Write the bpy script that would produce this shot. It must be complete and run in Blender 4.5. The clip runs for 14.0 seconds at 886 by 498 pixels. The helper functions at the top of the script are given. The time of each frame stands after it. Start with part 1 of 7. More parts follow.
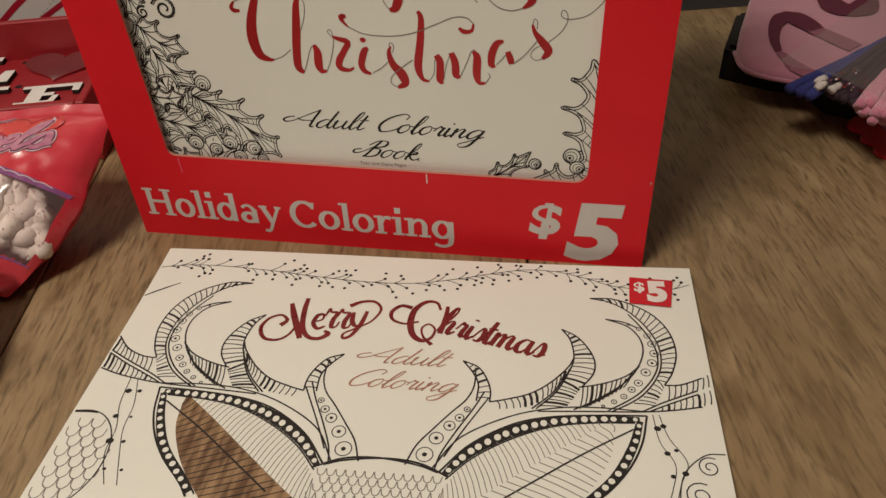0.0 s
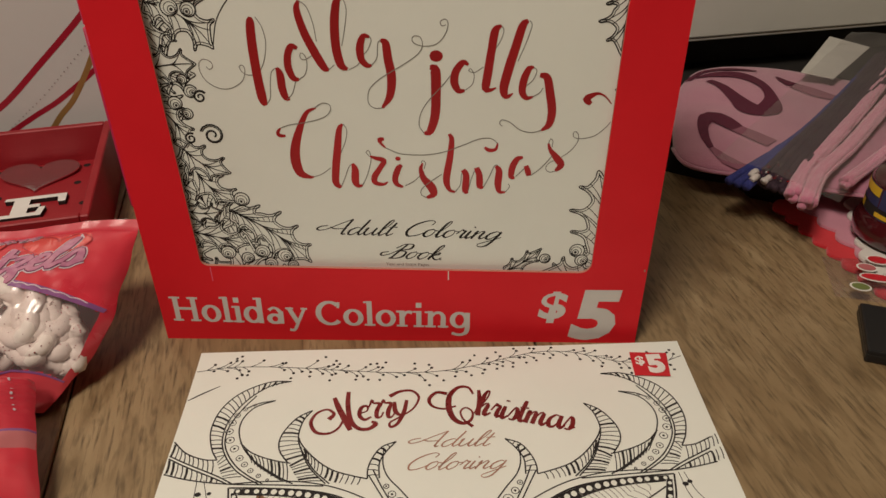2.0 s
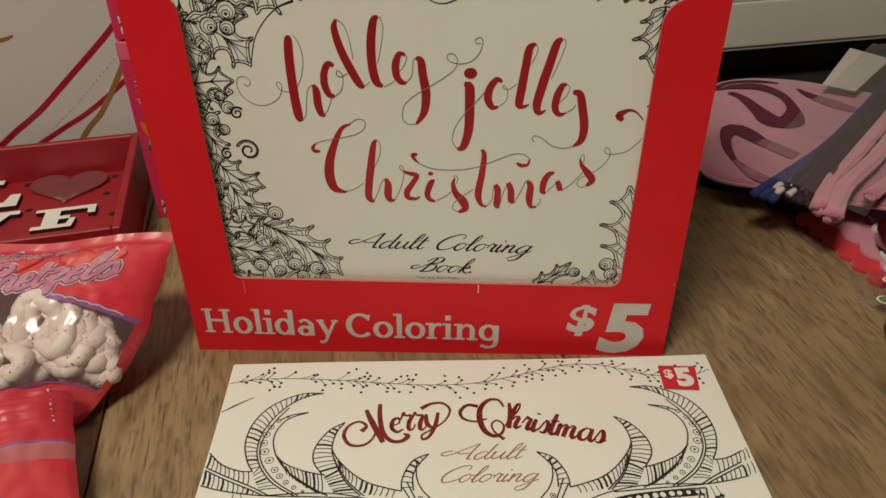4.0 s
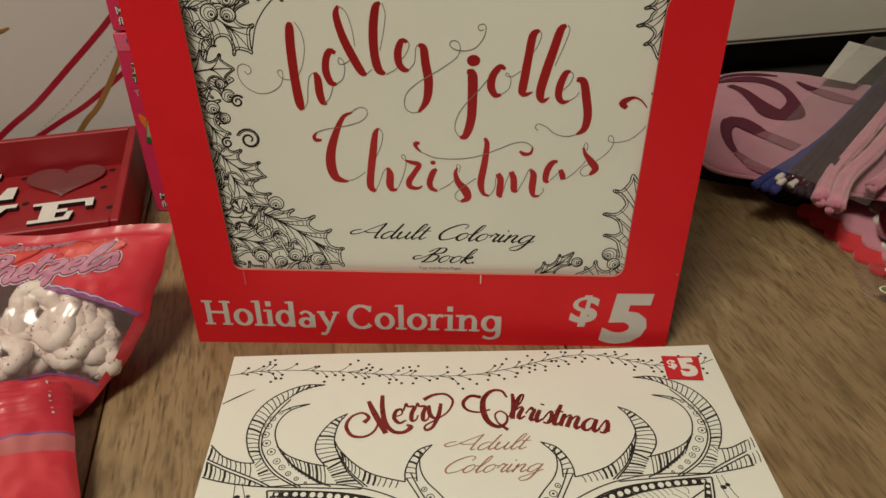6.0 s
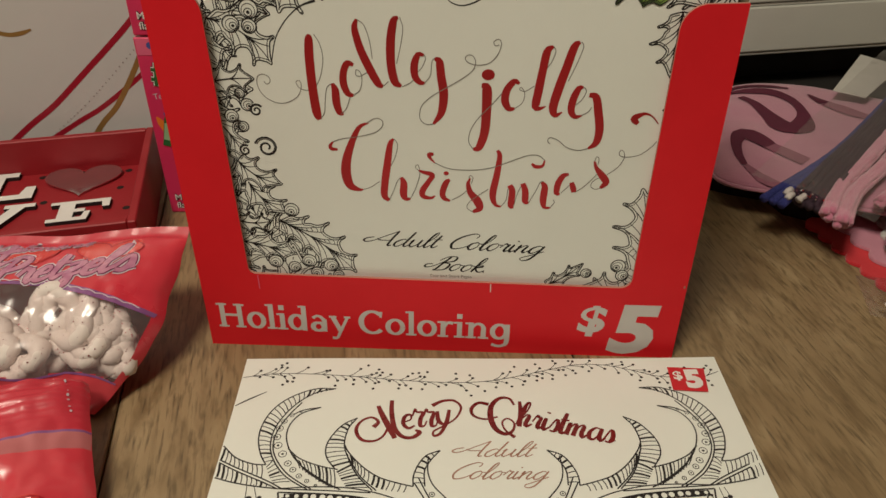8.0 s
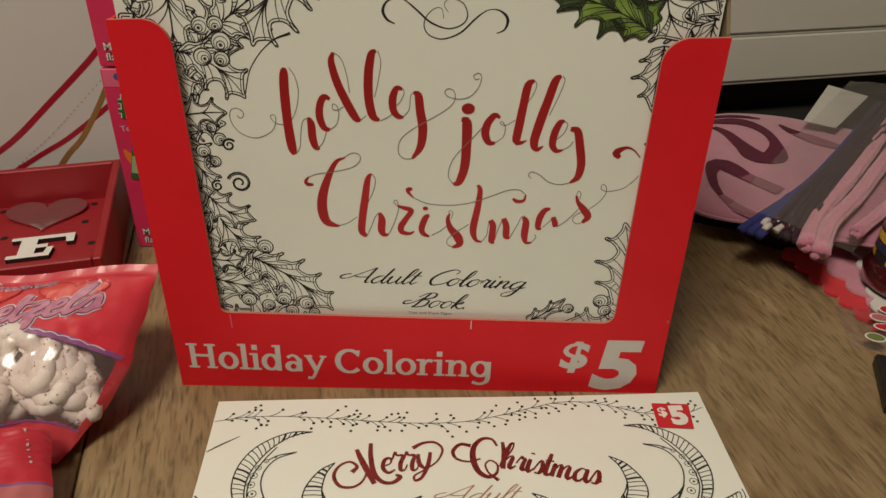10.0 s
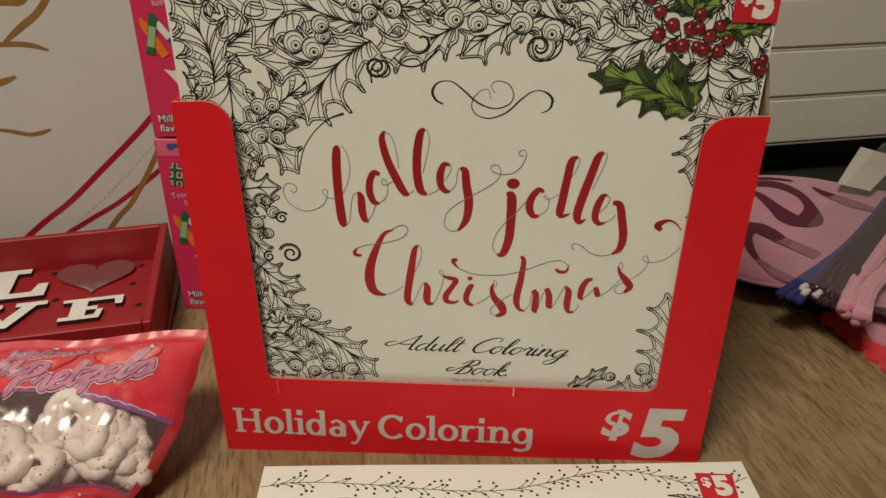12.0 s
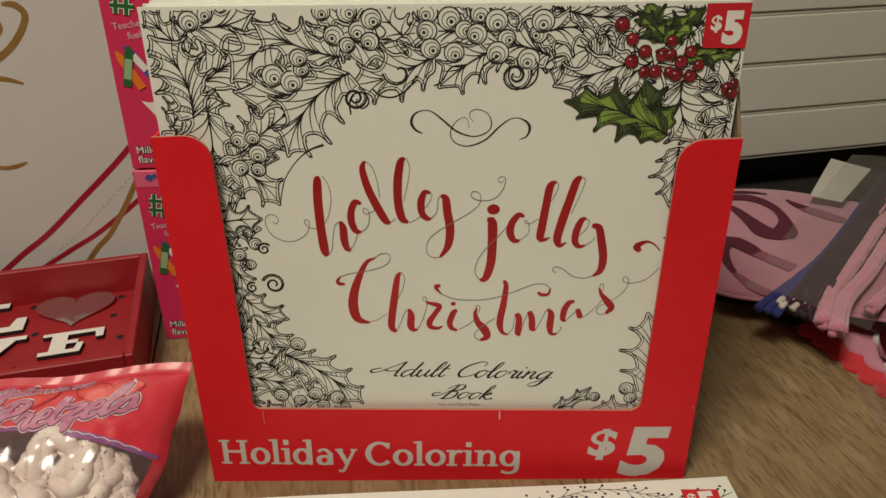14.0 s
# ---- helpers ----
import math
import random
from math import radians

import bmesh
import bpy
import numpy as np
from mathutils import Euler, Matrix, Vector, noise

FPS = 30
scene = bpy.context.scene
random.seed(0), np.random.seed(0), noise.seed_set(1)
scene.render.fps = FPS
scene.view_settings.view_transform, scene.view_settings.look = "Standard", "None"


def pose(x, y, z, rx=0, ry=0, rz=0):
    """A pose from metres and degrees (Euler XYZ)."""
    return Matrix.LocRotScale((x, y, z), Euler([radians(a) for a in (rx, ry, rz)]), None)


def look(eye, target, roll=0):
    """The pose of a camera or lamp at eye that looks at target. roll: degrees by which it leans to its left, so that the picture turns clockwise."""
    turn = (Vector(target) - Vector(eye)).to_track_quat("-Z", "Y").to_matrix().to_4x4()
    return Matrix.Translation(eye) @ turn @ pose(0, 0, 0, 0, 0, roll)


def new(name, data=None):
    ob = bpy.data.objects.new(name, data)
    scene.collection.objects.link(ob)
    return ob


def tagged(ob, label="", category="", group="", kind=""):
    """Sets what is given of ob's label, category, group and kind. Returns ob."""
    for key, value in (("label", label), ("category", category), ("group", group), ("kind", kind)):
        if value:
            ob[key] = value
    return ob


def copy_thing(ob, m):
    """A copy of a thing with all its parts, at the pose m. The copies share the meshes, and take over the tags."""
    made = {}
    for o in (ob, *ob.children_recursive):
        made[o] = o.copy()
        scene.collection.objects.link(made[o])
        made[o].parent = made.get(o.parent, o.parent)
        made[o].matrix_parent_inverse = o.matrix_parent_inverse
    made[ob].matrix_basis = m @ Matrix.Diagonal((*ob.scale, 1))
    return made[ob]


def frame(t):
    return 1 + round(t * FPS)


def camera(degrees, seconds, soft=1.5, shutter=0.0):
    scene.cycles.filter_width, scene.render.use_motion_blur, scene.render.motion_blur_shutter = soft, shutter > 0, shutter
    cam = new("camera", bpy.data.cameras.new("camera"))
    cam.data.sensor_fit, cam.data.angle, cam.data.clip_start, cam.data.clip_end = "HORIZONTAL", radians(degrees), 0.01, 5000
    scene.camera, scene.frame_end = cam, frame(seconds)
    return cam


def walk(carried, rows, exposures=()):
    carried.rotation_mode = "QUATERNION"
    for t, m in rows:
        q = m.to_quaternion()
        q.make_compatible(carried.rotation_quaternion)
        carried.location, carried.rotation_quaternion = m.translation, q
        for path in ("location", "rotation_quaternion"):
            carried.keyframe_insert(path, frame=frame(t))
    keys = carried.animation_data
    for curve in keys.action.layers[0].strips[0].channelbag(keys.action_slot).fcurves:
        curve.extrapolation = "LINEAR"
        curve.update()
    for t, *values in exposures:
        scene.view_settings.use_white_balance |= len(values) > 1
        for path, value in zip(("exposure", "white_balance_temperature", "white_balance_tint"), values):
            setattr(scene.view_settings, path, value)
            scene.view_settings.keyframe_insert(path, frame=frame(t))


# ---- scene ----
SOFT = 1.5
EXPOSURES = [(0, -0.04, 6500, 18), (1.2, -0.05, 6500, 18), (2.6, -0.03, 6500, 14), (5, 0, 6500, 10), (11, 0, 6500, 11), (12, 0.08, 6500, 10), (14, 0.09, 6500, 10)]
cam = camera(60.5, 14.0, SOFT)
PATH = [
    (0, (0.097, -0.29, 0.244), (-0.238, 1.226, -1.016), -3.8),
    (0.5, (0.065, -0.294, 0.256), (-0.097, 1.263, -0.989), -2.3),
    (1, (0.044, -0.307, 0.27), (-0.054, 1.307, -0.908), -1.2),
    (1.5, (0.036, -0.318, 0.275), (-0.019, 1.319, -0.874), -0.7),
    (2, (0.034, -0.323, 0.279), (-0.014, 1.336, -0.836), -0.5),
    (2.5, (0.026, -0.327, 0.283), (-0.042, 1.339, -0.822), -0.3),
    (2.7, (0.025, -0.328, 0.287), (-0.062, 1.341, -0.812), -0.5),
    (5, (0.021, -0.322, 0.283), (-0.036, 1.344, -0.821), -0.9),
    (5.5, (0.02, -0.324, 0.283), (-0.038, 1.342, -0.821), -0.8),
    (6, (0.019, -0.325, 0.279), (-0.039, 1.343, -0.824), -0.7),
    (6.5, (0.02, -0.327, 0.286), (-0.066, 1.335, -0.822), -0.3),
    (7, (0.021, -0.328, 0.286), (-0.061, 1.335, -0.823), -0.1),
    (9.3, (0.011, -0.327, 0.288), (-0.054, 1.364, -0.778), 0.3),
    (9.5, (0.013, -0.325, 0.287), (-0.037, 1.373, -0.769), 0.5),
    (10, (0.012, -0.317, 0.286), (0.012, 1.387, -0.761), 1.0),
    (10.5, (0.012, -0.315, 0.288), (-0.015, 1.396, -0.747), 0.2),
    (11, (0.007, -0.319, 0.294), (-0.046, 1.415, -0.701), -0.1),
    (11.5, (0.002, -0.319, 0.299), (-0.061, 1.433, -0.662), -0.1),
    (12, (0.002, -0.32, 0.299), (-0.064, 1.447, -0.636), 0.1),
    (12.5, (0.003, -0.315, 0.302), (-0.06, 1.474, -0.59), 0.3),
    (13, (0.001, -0.302, 0.301), (-0.053, 1.49, -0.587), 0.2),
    (13.5, (0.003, -0.308, 0.307), (-0.038, 1.489, -0.569), -0.4),
    (14, (0.001, -0.32, 0.305), (-0.013, 1.466, -0.594), -0.7),
]
walk(cam, [(t, look(eye, target, roll)) for t, eye, target, roll in PATH], EXPOSURES)

# ---- world and lamps ----
world = bpy.data.worlds.new("world")
scene.world = world
world.use_nodes = True
world.node_tree.nodes["Background"].inputs[0].default_value = (1.0, 0.86, 0.66, 1)
world.node_tree.nodes["Background"].inputs[1].default_value = 0.05


def area_lamp(name, eye, target, size, power, colour):
    data = bpy.data.lights.new(name, "AREA")
    data.shape, data.size, data.energy, data.color = "DISK", size, power, colour
    ob = new(name, data)
    ob.matrix_world = look(eye, target)
    return ob


area_lamp("ceiling_lamp_light", (-0.37, -0.70, 1.54), (0.0, 0.0, 0.0), 0.46, 25.4, (1.0, 0.893, 0.722))


# ---- materials ----
def material(name, colour, rough=0.5, second=None, scale=40.0, stretch=(1, 1, 1), contrast=1.0, bump=0.0, bump_scale=300.0,
             metal=0.0, coat=0.0, sheen=0.0, speck=0.0, detail=6.0):
    m = bpy.data.materials.new(name)
    m.use_nodes = True
    nt = m.node_tree
    b = nt.nodes["Principled BSDF"]
    second = second or tuple(c * 0.86 for c in colour)
    geo = nt.nodes.new("ShaderNodeNewGeometry")
    info = nt.nodes.new("ShaderNodeObjectInfo")
    shift = nt.nodes.new("ShaderNodeVectorMath")
    shift.operation = "MULTIPLY_ADD"
    shift.inputs[1].default_value = stretch
    nt.links.new(geo.outputs["Position"], shift.inputs[0])
    nt.links.new(info.outputs["Random"], shift.inputs[2])
    n1 = nt.nodes.new("ShaderNodeTexNoise")
    n1.inputs["Scale"].default_value, n1.inputs["Detail"].default_value = scale, detail
    nt.links.new(shift.outputs[0], n1.inputs["Vector"])
    ramp = nt.nodes.new("ShaderNodeMapRange")
    ramp.inputs["From Min"].default_value, ramp.inputs["From Max"].default_value = 0.5 - 0.25 / contrast, 0.5 + 0.25 / contrast
    nt.links.new(n1.outputs["Fac"], ramp.inputs["Value"])
    mix = nt.nodes.new("ShaderNodeMix")
    mix.data_type = "RGBA"
    mix.inputs["A"].default_value, mix.inputs["B"].default_value = (*colour, 1), (*second, 1)
    nt.links.new(ramp.outputs[0], mix.inputs["Factor"])
    nt.links.new(mix.outputs["Result"], b.inputs["Base Color"])
    r = nt.nodes.new("ShaderNodeMapRange")
    r.inputs["To Min"].default_value, r.inputs["To Max"].default_value = max(0.02, rough - 0.07), min(1, rough + 0.07)
    nt.links.new(n1.outputs["Fac"], r.inputs["Value"])
    nt.links.new(r.outputs[0], b.inputs["Roughness"])
    b.inputs["Metallic"].default_value = metal
    b.inputs["Coat Weight"].default_value = coat
    b.inputs["Coat Roughness"].default_value = 0.12
    b.inputs["Sheen Weight"].default_value = sheen
    if bump:
        n2 = nt.nodes.new("ShaderNodeTexNoise")
        n2.inputs["Scale"].default_value, n2.inputs["Detail"].default_value = bump_scale, 5
        nt.links.new(shift.outputs[0], n2.inputs["Vector"])
        bp = nt.nodes.new("ShaderNodeBump")
        bp.inputs["Strength"].default_value, bp.inputs["Distance"].default_value = bump, 0.001
        nt.links.new(n2.outputs["Fac"], bp.inputs["Height"])
        nt.links.new(bp.outputs[0], b.inputs["Normal"])
    return m


def wood_material(name):
    """Worn greyish oak laminate with the grain along the local y of the table."""
    m = bpy.data.materials.new(name)
    m.use_nodes = True
    nt = m.node_tree
    b = nt.nodes["Principled BSDF"]
    tex = nt.nodes.new("ShaderNodeTexCoord")
    info = nt.nodes.new("ShaderNodeObjectInfo")
    off = nt.nodes.new("ShaderNodeVectorMath")
    off.operation = "MULTIPLY_ADD"
    off.inputs[1].default_value = (1, 1, 1)
    nt.links.new(tex.outputs["Object"], off.inputs[0])
    sc = nt.nodes.new("ShaderNodeMath")
    sc.operation = "MULTIPLY"
    sc.inputs[1].default_value = 7.0
    nt.links.new(info.outputs["Random"], sc.inputs[0])
    nt.links.new(sc.outputs[0], off.inputs[2])

    def layer(scale, stretch, detail, warp=0.0):
        v = nt.nodes.new("ShaderNodeVectorMath")
        v.operation = "MULTIPLY"
        v.inputs[1].default_value = stretch
        nt.links.new(off.outputs[0], v.inputs[0])
        n = nt.nodes.new("ShaderNodeTexNoise")
        n.inputs["Scale"].default_value, n.inputs["Detail"].default_value, n.inputs["Distortion"].default_value = scale, detail, warp
        nt.links.new(v.outputs[0], n.inputs["Vector"])
        return n.outputs["Fac"]

    broad = layer(11.0, (1.0, 0.30, 1), 5, 0.4)
    streak = layer(120.0, (1.0, 0.17, 1), 8, 0.6)
    fine = layer(520.0, (1.0, 0.10, 1), 4)
    blot = layer(55.0, (1.0, 0.42, 1), 8, 0.5)
    short = layer(260.0, (1.0, 0.22, 1), 5, 0.3)

    def blend(a, colour, fac, lo, hi):
        r = nt.nodes.new("ShaderNodeMapRange")
        r.inputs["From Min"].default_value, r.inputs["From Max"].default_value = lo, hi
        nt.links.new(fac, r.inputs["Value"])
        x = nt.nodes.new("ShaderNodeMix")
        x.data_type = "RGBA"
        x.inputs["B"].default_value = (*colour, 1)
        if isinstance(a, tuple):
            x.inputs["A"].default_value = (*a, 1)
        else:
            nt.links.new(a, x.inputs["A"])
        nt.links.new(r.outputs[0], x.inputs["Factor"])
        return x.outputs["Result"]

    c = blend((0.295, 0.212, 0.114), (0.222, 0.153, 0.076), broad, 0.36, 0.64)
    c = blend(c, (0.172, 0.114, 0.055), streak, 0.46, 0.68)
    c = blend(c, (0.325, 0.240, 0.132), blot, 0.52, 0.74)
    c = blend(c, (0.140, 0.096, 0.047), short, 0.55, 0.74)
    c = blend(c, (0.085, 0.056, 0.028), fine, 0.52, 0.76)
    nt.links.new(c, b.inputs["Base Color"])
    b.inputs["Roughness"].default_value = 0.46
    bp = nt.nodes.new("ShaderNodeBump")
    bp.inputs["Strength"].default_value, bp.inputs["Distance"].default_value = 0.25, 0.0006
    nt.links.new(streak, bp.inputs["Height"])
    nt.links.new(bp.outputs[0], b.inputs["Normal"])
    return m


def film_material(name, tint=(1, 1, 1), gloss=0.10, wrinkle=0.5, haze=0.05):
    """Clear plastic film: see-through, with a sharp gloss."""
    m = bpy.data.materials.new(name)
    m.use_nodes = True
    nt = m.node_tree
    nt.nodes.remove(nt.nodes["Principled BSDF"])
    out = nt.nodes["Material Output"]
    clear = nt.nodes.new("ShaderNodeBsdfTransparent")
    clear.inputs[0].default_value = (*tint, 1)
    shiny = nt.nodes.new("ShaderNodeBsdfGlossy")
    shiny.inputs["Roughness"].default_value = 0.17
    n = nt.nodes.new("ShaderNodeTexNoise")
    n.inputs["Scale"].default_value = 55
    geo = nt.nodes.new("ShaderNodeNewGeometry")
    nt.links.new(geo.outputs["Position"], n.inputs["Vector"])
    bp = nt.nodes.new("ShaderNodeBump")
    bp.inputs["Strength"].default_value, bp.inputs["Distance"].default_value = wrinkle, 0.004
    nt.links.new(n.outputs["Fac"], bp.inputs["Height"])
    nt.links.new(bp.outputs[0], shiny.inputs["Normal"])
    fr = nt.nodes.new("ShaderNodeFresnel")
    fr.inputs[0].default_value = 1.45
    add = nt.nodes.new("ShaderNodeMath")
    add.inputs[1].default_value = gloss - 0.04
    nt.links.new(fr.outputs[0], add.inputs[0])
    mx = nt.nodes.new("ShaderNodeMixShader")
    nt.links.new(add.outputs[0], mx.inputs[0])
    milky = nt.nodes.new("ShaderNodeBsdfDiffuse")
    milky.inputs[0].default_value = (0.72, 0.60, 0.61, 1)
    veil = nt.nodes.new("ShaderNodeMixShader")
    veil.inputs[0].default_value = haze
    nt.links.new(clear.outputs[0], veil.inputs[1])
    nt.links.new(milky.outputs[0], veil.inputs[2])
    nt.links.new(veil.outputs[0], mx.inputs[1])
    nt.links.new(shiny.outputs[0], mx.inputs[2])
    nt.links.new(mx.outputs[0], out.inputs["Surface"])
    return m


WOOD = wood_material("worn_oak")
PAPER = material("cover_paper", (0.765, 0.795, 0.735), 0.40, (0.735, 0.765, 0.705), 18, bump=0.05, bump_scale=900)
PAGES = material("page_edges", (0.80, 0.78, 0.72), 0.7, (0.70, 0.68, 0.62), 400, (0.05, 0.05, 2))
RED_CARD = material("red_carton", (0.69, 0.015, 0.024), 0.46, (0.63, 0.012, 0.020), 26, bump=0.06, bump_scale=700)
RED_CARD.node_tree.nodes["Principled BSDF"].inputs["Specular IOR Level"].default_value = 0.22
CARD_EDGE = material("raw_card_edge", (0.46, 0.20, 0.15), 0.8, bump=0.3)
KRAFT = material("brown_card_inside", (0.20, 0.15, 0.09), 0.85, bump=0.2)
SILVER = material("silver_print", (0.60, 0.585, 0.56), 0.45, (0.54, 0.53, 0.51), 60)
BLACK_INK = material("black_print", (0.007, 0.006, 0.006), 0.7, (0.014, 0.012, 0.011), 90)
GREY_INK = material("grey_print", (0.16, 0.15, 0.135), 0.5, (0.24, 0.225, 0.2), 90)
RED_INK = material("deep_red_foil", (0.48, 0.020, 0.024), 0.32, (0.36, 0.015, 0.019), 16, contrast=1.2, detail=2, bump=0.05, metal=0.4)
FOIL = material("dark_red_foil", (0.16, 0.008, 0.011), 0.28, (0.23, 0.02, 0.02), 60, metal=0.35)
COPPER = material("copper_foil", (0.46, 0.25, 0.18), 0.32, (0.34, 0.17, 0.12), 80, metal=0.3)
TAG_RED = material("red_price_tag", (0.58, 0.018, 0.028), 0.4)
WHITE_INK = material("white_print", (0.78, 0.76, 0.72), 0.5)
LEAF_DARK = material("dark_green_print", (0.065, 0.105, 0.035), 0.45, (0.035, 0.062, 0.020), 160, contrast=2)
LEAF_LIGHT = material("light_green_print", (0.23, 0.36, 0.075), 0.45, (0.16, 0.26, 0.05), 160, contrast=2)
BERRY = material("berry_red_print", (0.27, 0.016, 0.026), 0.4, (0.11, 0.006, 0.010), 300, contrast=2)
BROWN_INK = material("brown_pencil_print", (0.34, 0.22, 0.115), 0.55, (0.12, 0.062, 0.028), 110, (3, 0.5, 1), contrast=2)
TRAY_RED = material("red_painted_wood", (0.31, 0.011, 0.018), 0.55, (0.265, 0.008, 0.013), 40, bump=0.12, bump_scale=420)
LETTER_WHITE = material("white_painted_letter", (0.78, 0.77, 0.74), 0.6, bump=0.25, bump_scale=500)
DARK_HOLE = material("dark_hole", (0.012, 0.004, 0.004), 0.8)
MIRROR = material("mirror_acrylic", (0.78, 0.78, 0.78), 0.10, metal=1.0)
PINK_CARD = material("hot_pink_carton", (0.62, 0.035, 0.115), 0.32, (0.56, 0.028, 0.10), 30, bump=0.04)
PINK_FLAP = material("pink_flap_print", (0.72, 0.14, 0.25), 0.35)
GREEN_PRINT = material("green_print", (0.022, 0.13, 0.035), 0.4)
ORANGE_PRINT = material("orange_print", (0.75, 0.20, 0.025), 0.4)
BLUE_PRINT = material("blue_print", (0.05, 0.09, 0.30), 0.4)
PALE_GREEN = material("pale_green_print", (0.30, 0.50, 0.28), 0.4)
GIFT_WHITE = material("coated_white_paper", (0.57, 0.58, 0.565), 0.22, (0.54, 0.55, 0.535), 9, bump=0.05, bump_scale=60)
GIFT_RED = material("crimson_print", (0.34, 0.012, 0.03), 0.3)
GOLD = material("gold_print", (0.42, 0.27, 0.09), 0.34, (0.33, 0.20, 0.06), 80, metal=0.45)
GREY_DOT = material("grey_dot_print", (0.30, 0.27, 0.26), 0.5)
WALL_WHITE = material("white_painted_boards", (0.60, 0.605, 0.555), 0.42, (0.56, 0.565, 0.515), 14, bump=0.08, bump_scale=250)
ROOM_PAINT = material("beige_room_paint", (0.62, 0.56, 0.46), 0.8, bump=0.1, bump_scale=200)
FLOOR_DARK = material("dark_floor", (0.08, 0.055, 0.035), 0.5)
BLACK_GAP = material("black_gap_shade", (0.022, 0.020, 0.018), 0.7)
FILM_RED = material("red_film", (0.60, 0.026, 0.050), 0.30, (0.60, 0.080, 0.095), 16, bump=0.35, bump_scale=70, coat=0.25)
FILM_PINK = material("pink_film", (0.50, 0.16, 0.17), 0.55, (0.44, 0.12, 0.13), 34, bump=0.35, bump_scale=70)
FILM_SEAL = material("matt_red_seal", (0.56, 0.030, 0.055), 0.5, (0.50, 0.025, 0.045), 60, bump=0.35, bump_scale=120, coat=0.2)
FILM_HEART = material("scarlet_heart_print", (0.66, 0.06, 0.05), 0.22, (0.60, 0.04, 0.04), 34, coat=0.6)
FILM_HEART_EDGE = material("crimson_heart_edge", (0.44, 0.015, 0.03), 0.22, coat=0.6)
FILM_PURPLE = material("purple_film", (0.20, 0.07, 0.22), 0.25, (0.28, 0.11, 0.28), 60, coat=0.5)
FILM_MAUVE = material("mauve_print", (0.42, 0.14, 0.26), 0.25, (0.55, 0.26, 0.36), 160, contrast=1.5, coat=0.6)
FILM_EDGE = material("plum_print", (0.20, 0.045, 0.11), 0.25, coat=0.4)
FILM_LILAC = material("pale_lilac_print", (0.66, 0.55, 0.62), 0.25, coat=0.6)
CLEAR = film_material("clear_film", (0.95, 0.91, 0.91), 0.05, 0.10, 0.11)
YOGURT = material("yogurt_coating", (0.76, 0.70, 0.645), 0.6, (0.68, 0.585, 0.545), 120, bump=0.3, bump_scale=220)
SPECK = material("pink_sprinkle", (0.52, 0.09, 0.13), 0.5)
SPECK_DARK = material("dark_sprinkle", (0.24, 0.045, 0.05), 0.5)
PINK_CLOTH = material("pink_fleece", (0.45, 0.185, 0.262), 0.9, (0.39, 0.155, 0.225), 60, bump=0.5, bump_scale=900, sheen=0.5)
MAROON = material("maroon_applique", (0.070, 0.004, 0.021), 0.85, (0.092, 0.007, 0.028), 80, bump=0.3, bump_scale=900)
MAUVE_CLOTH = material("mauve_applique", (0.24, 0.085, 0.125), 0.85, bump=0.3, bump_scale=900)
# near black, stands in for the shade beneath the fleece
PAD_SHADE = material("black_pad_shade", (0.012, 0.010, 0.010), 0.95, bump=0.4, bump_scale=700)
CHENILLE_PINK = material("pink_chenille", (0.62, 0.22, 0.32), 0.9, (0.50, 0.14, 0.24), 700, bump=1.0, bump_scale=1500, sheen=0.6)
CHENILLE_BLUE = material("blue_chenille", (0.04, 0.05, 0.25), 0.95, (0.022, 0.026, 0.14), 700, bump=1.0, bump_scale=1500)
CHENILLE_DARK = material("dark_tinsel", (0.020, 0.009, 0.018), 0.7, (0.045, 0.020, 0.036), 700, bump=1.0, bump_scale=1500)
CHENILLE_WHITE = material("white_chenille", (0.70, 0.66, 0.62), 0.9, bump=1.0, bump_scale=1500)
GLITTER = material("red_glitter", (0.75, 0.12, 0.14), 0.15, metal=1.0)
GLITTER_SILVER = material("silver_glitter", (0.85, 0.82, 0.82), 0.12, metal=1.0)
CARD_WHITE = material("white_header_card", (0.50, 0.49, 0.45), 0.6)
RED_FELT = material("red_felt", (0.62, 0.016, 0.026), 0.95, bump=0.3, bump_scale=900, sheen=0.3)
PINK_FELT = material("pink_felt", (0.60, 0.25, 0.33), 0.95, bump=0.3, bump_scale=900, sheen=0.3)
WHITE_FELT = material("white_felt", (0.68, 0.66, 0.62), 0.95, bump=0.3, bump_scale=900, sheen=0.3)
JAR_RED = material("dark_ruby_plastic", (0.06, 0.008, 0.010), 0.12, coat=0.8)
YELLOW_PRINT = material("yellow_print", (0.72, 0.48, 0.03), 0.4)
NAVY_PRINT = material("navy_print", (0.04, 0.045, 0.13), 0.35)
BLACK_PLASTIC = material("black_plastic", (0.008, 0.008, 0.009), 0.42, coat=0.1)
OLIVE_PRINT = material("olive_print", (0.16, 0.20, 0.06), 0.4)
LAMP_GLASS = material("frosted_lamp_glass", (0.85, 0.82, 0.75), 0.5)


# ---- building helpers ----
def thing(name, label, category, m=None, group="", kind=""):
    ob = new(name)
    ob.empty_display_size = 0.02
    if m is not None:
        ob.matrix_world = m
    return tagged(ob, label, category, group, kind)


def finish(bm, mat, smooth=False):
    me = bpy.data.meshes.new("mesh")
    bm.to_mesh(me)
    bm.free()
    for x in mat if isinstance(mat, (list, tuple)) else [mat]:
        me.materials.append(x)
    if smooth:
        me.polygons.foreach_set("use_smooth", [True] * len(me.polygons))
    return me


def part(name, bm, mat, parent, label="", smooth=False):
    ob = new(name, finish(bm, mat, smooth))
    ob.parent = parent
    if label:
        ob["label"] = label
    return ob


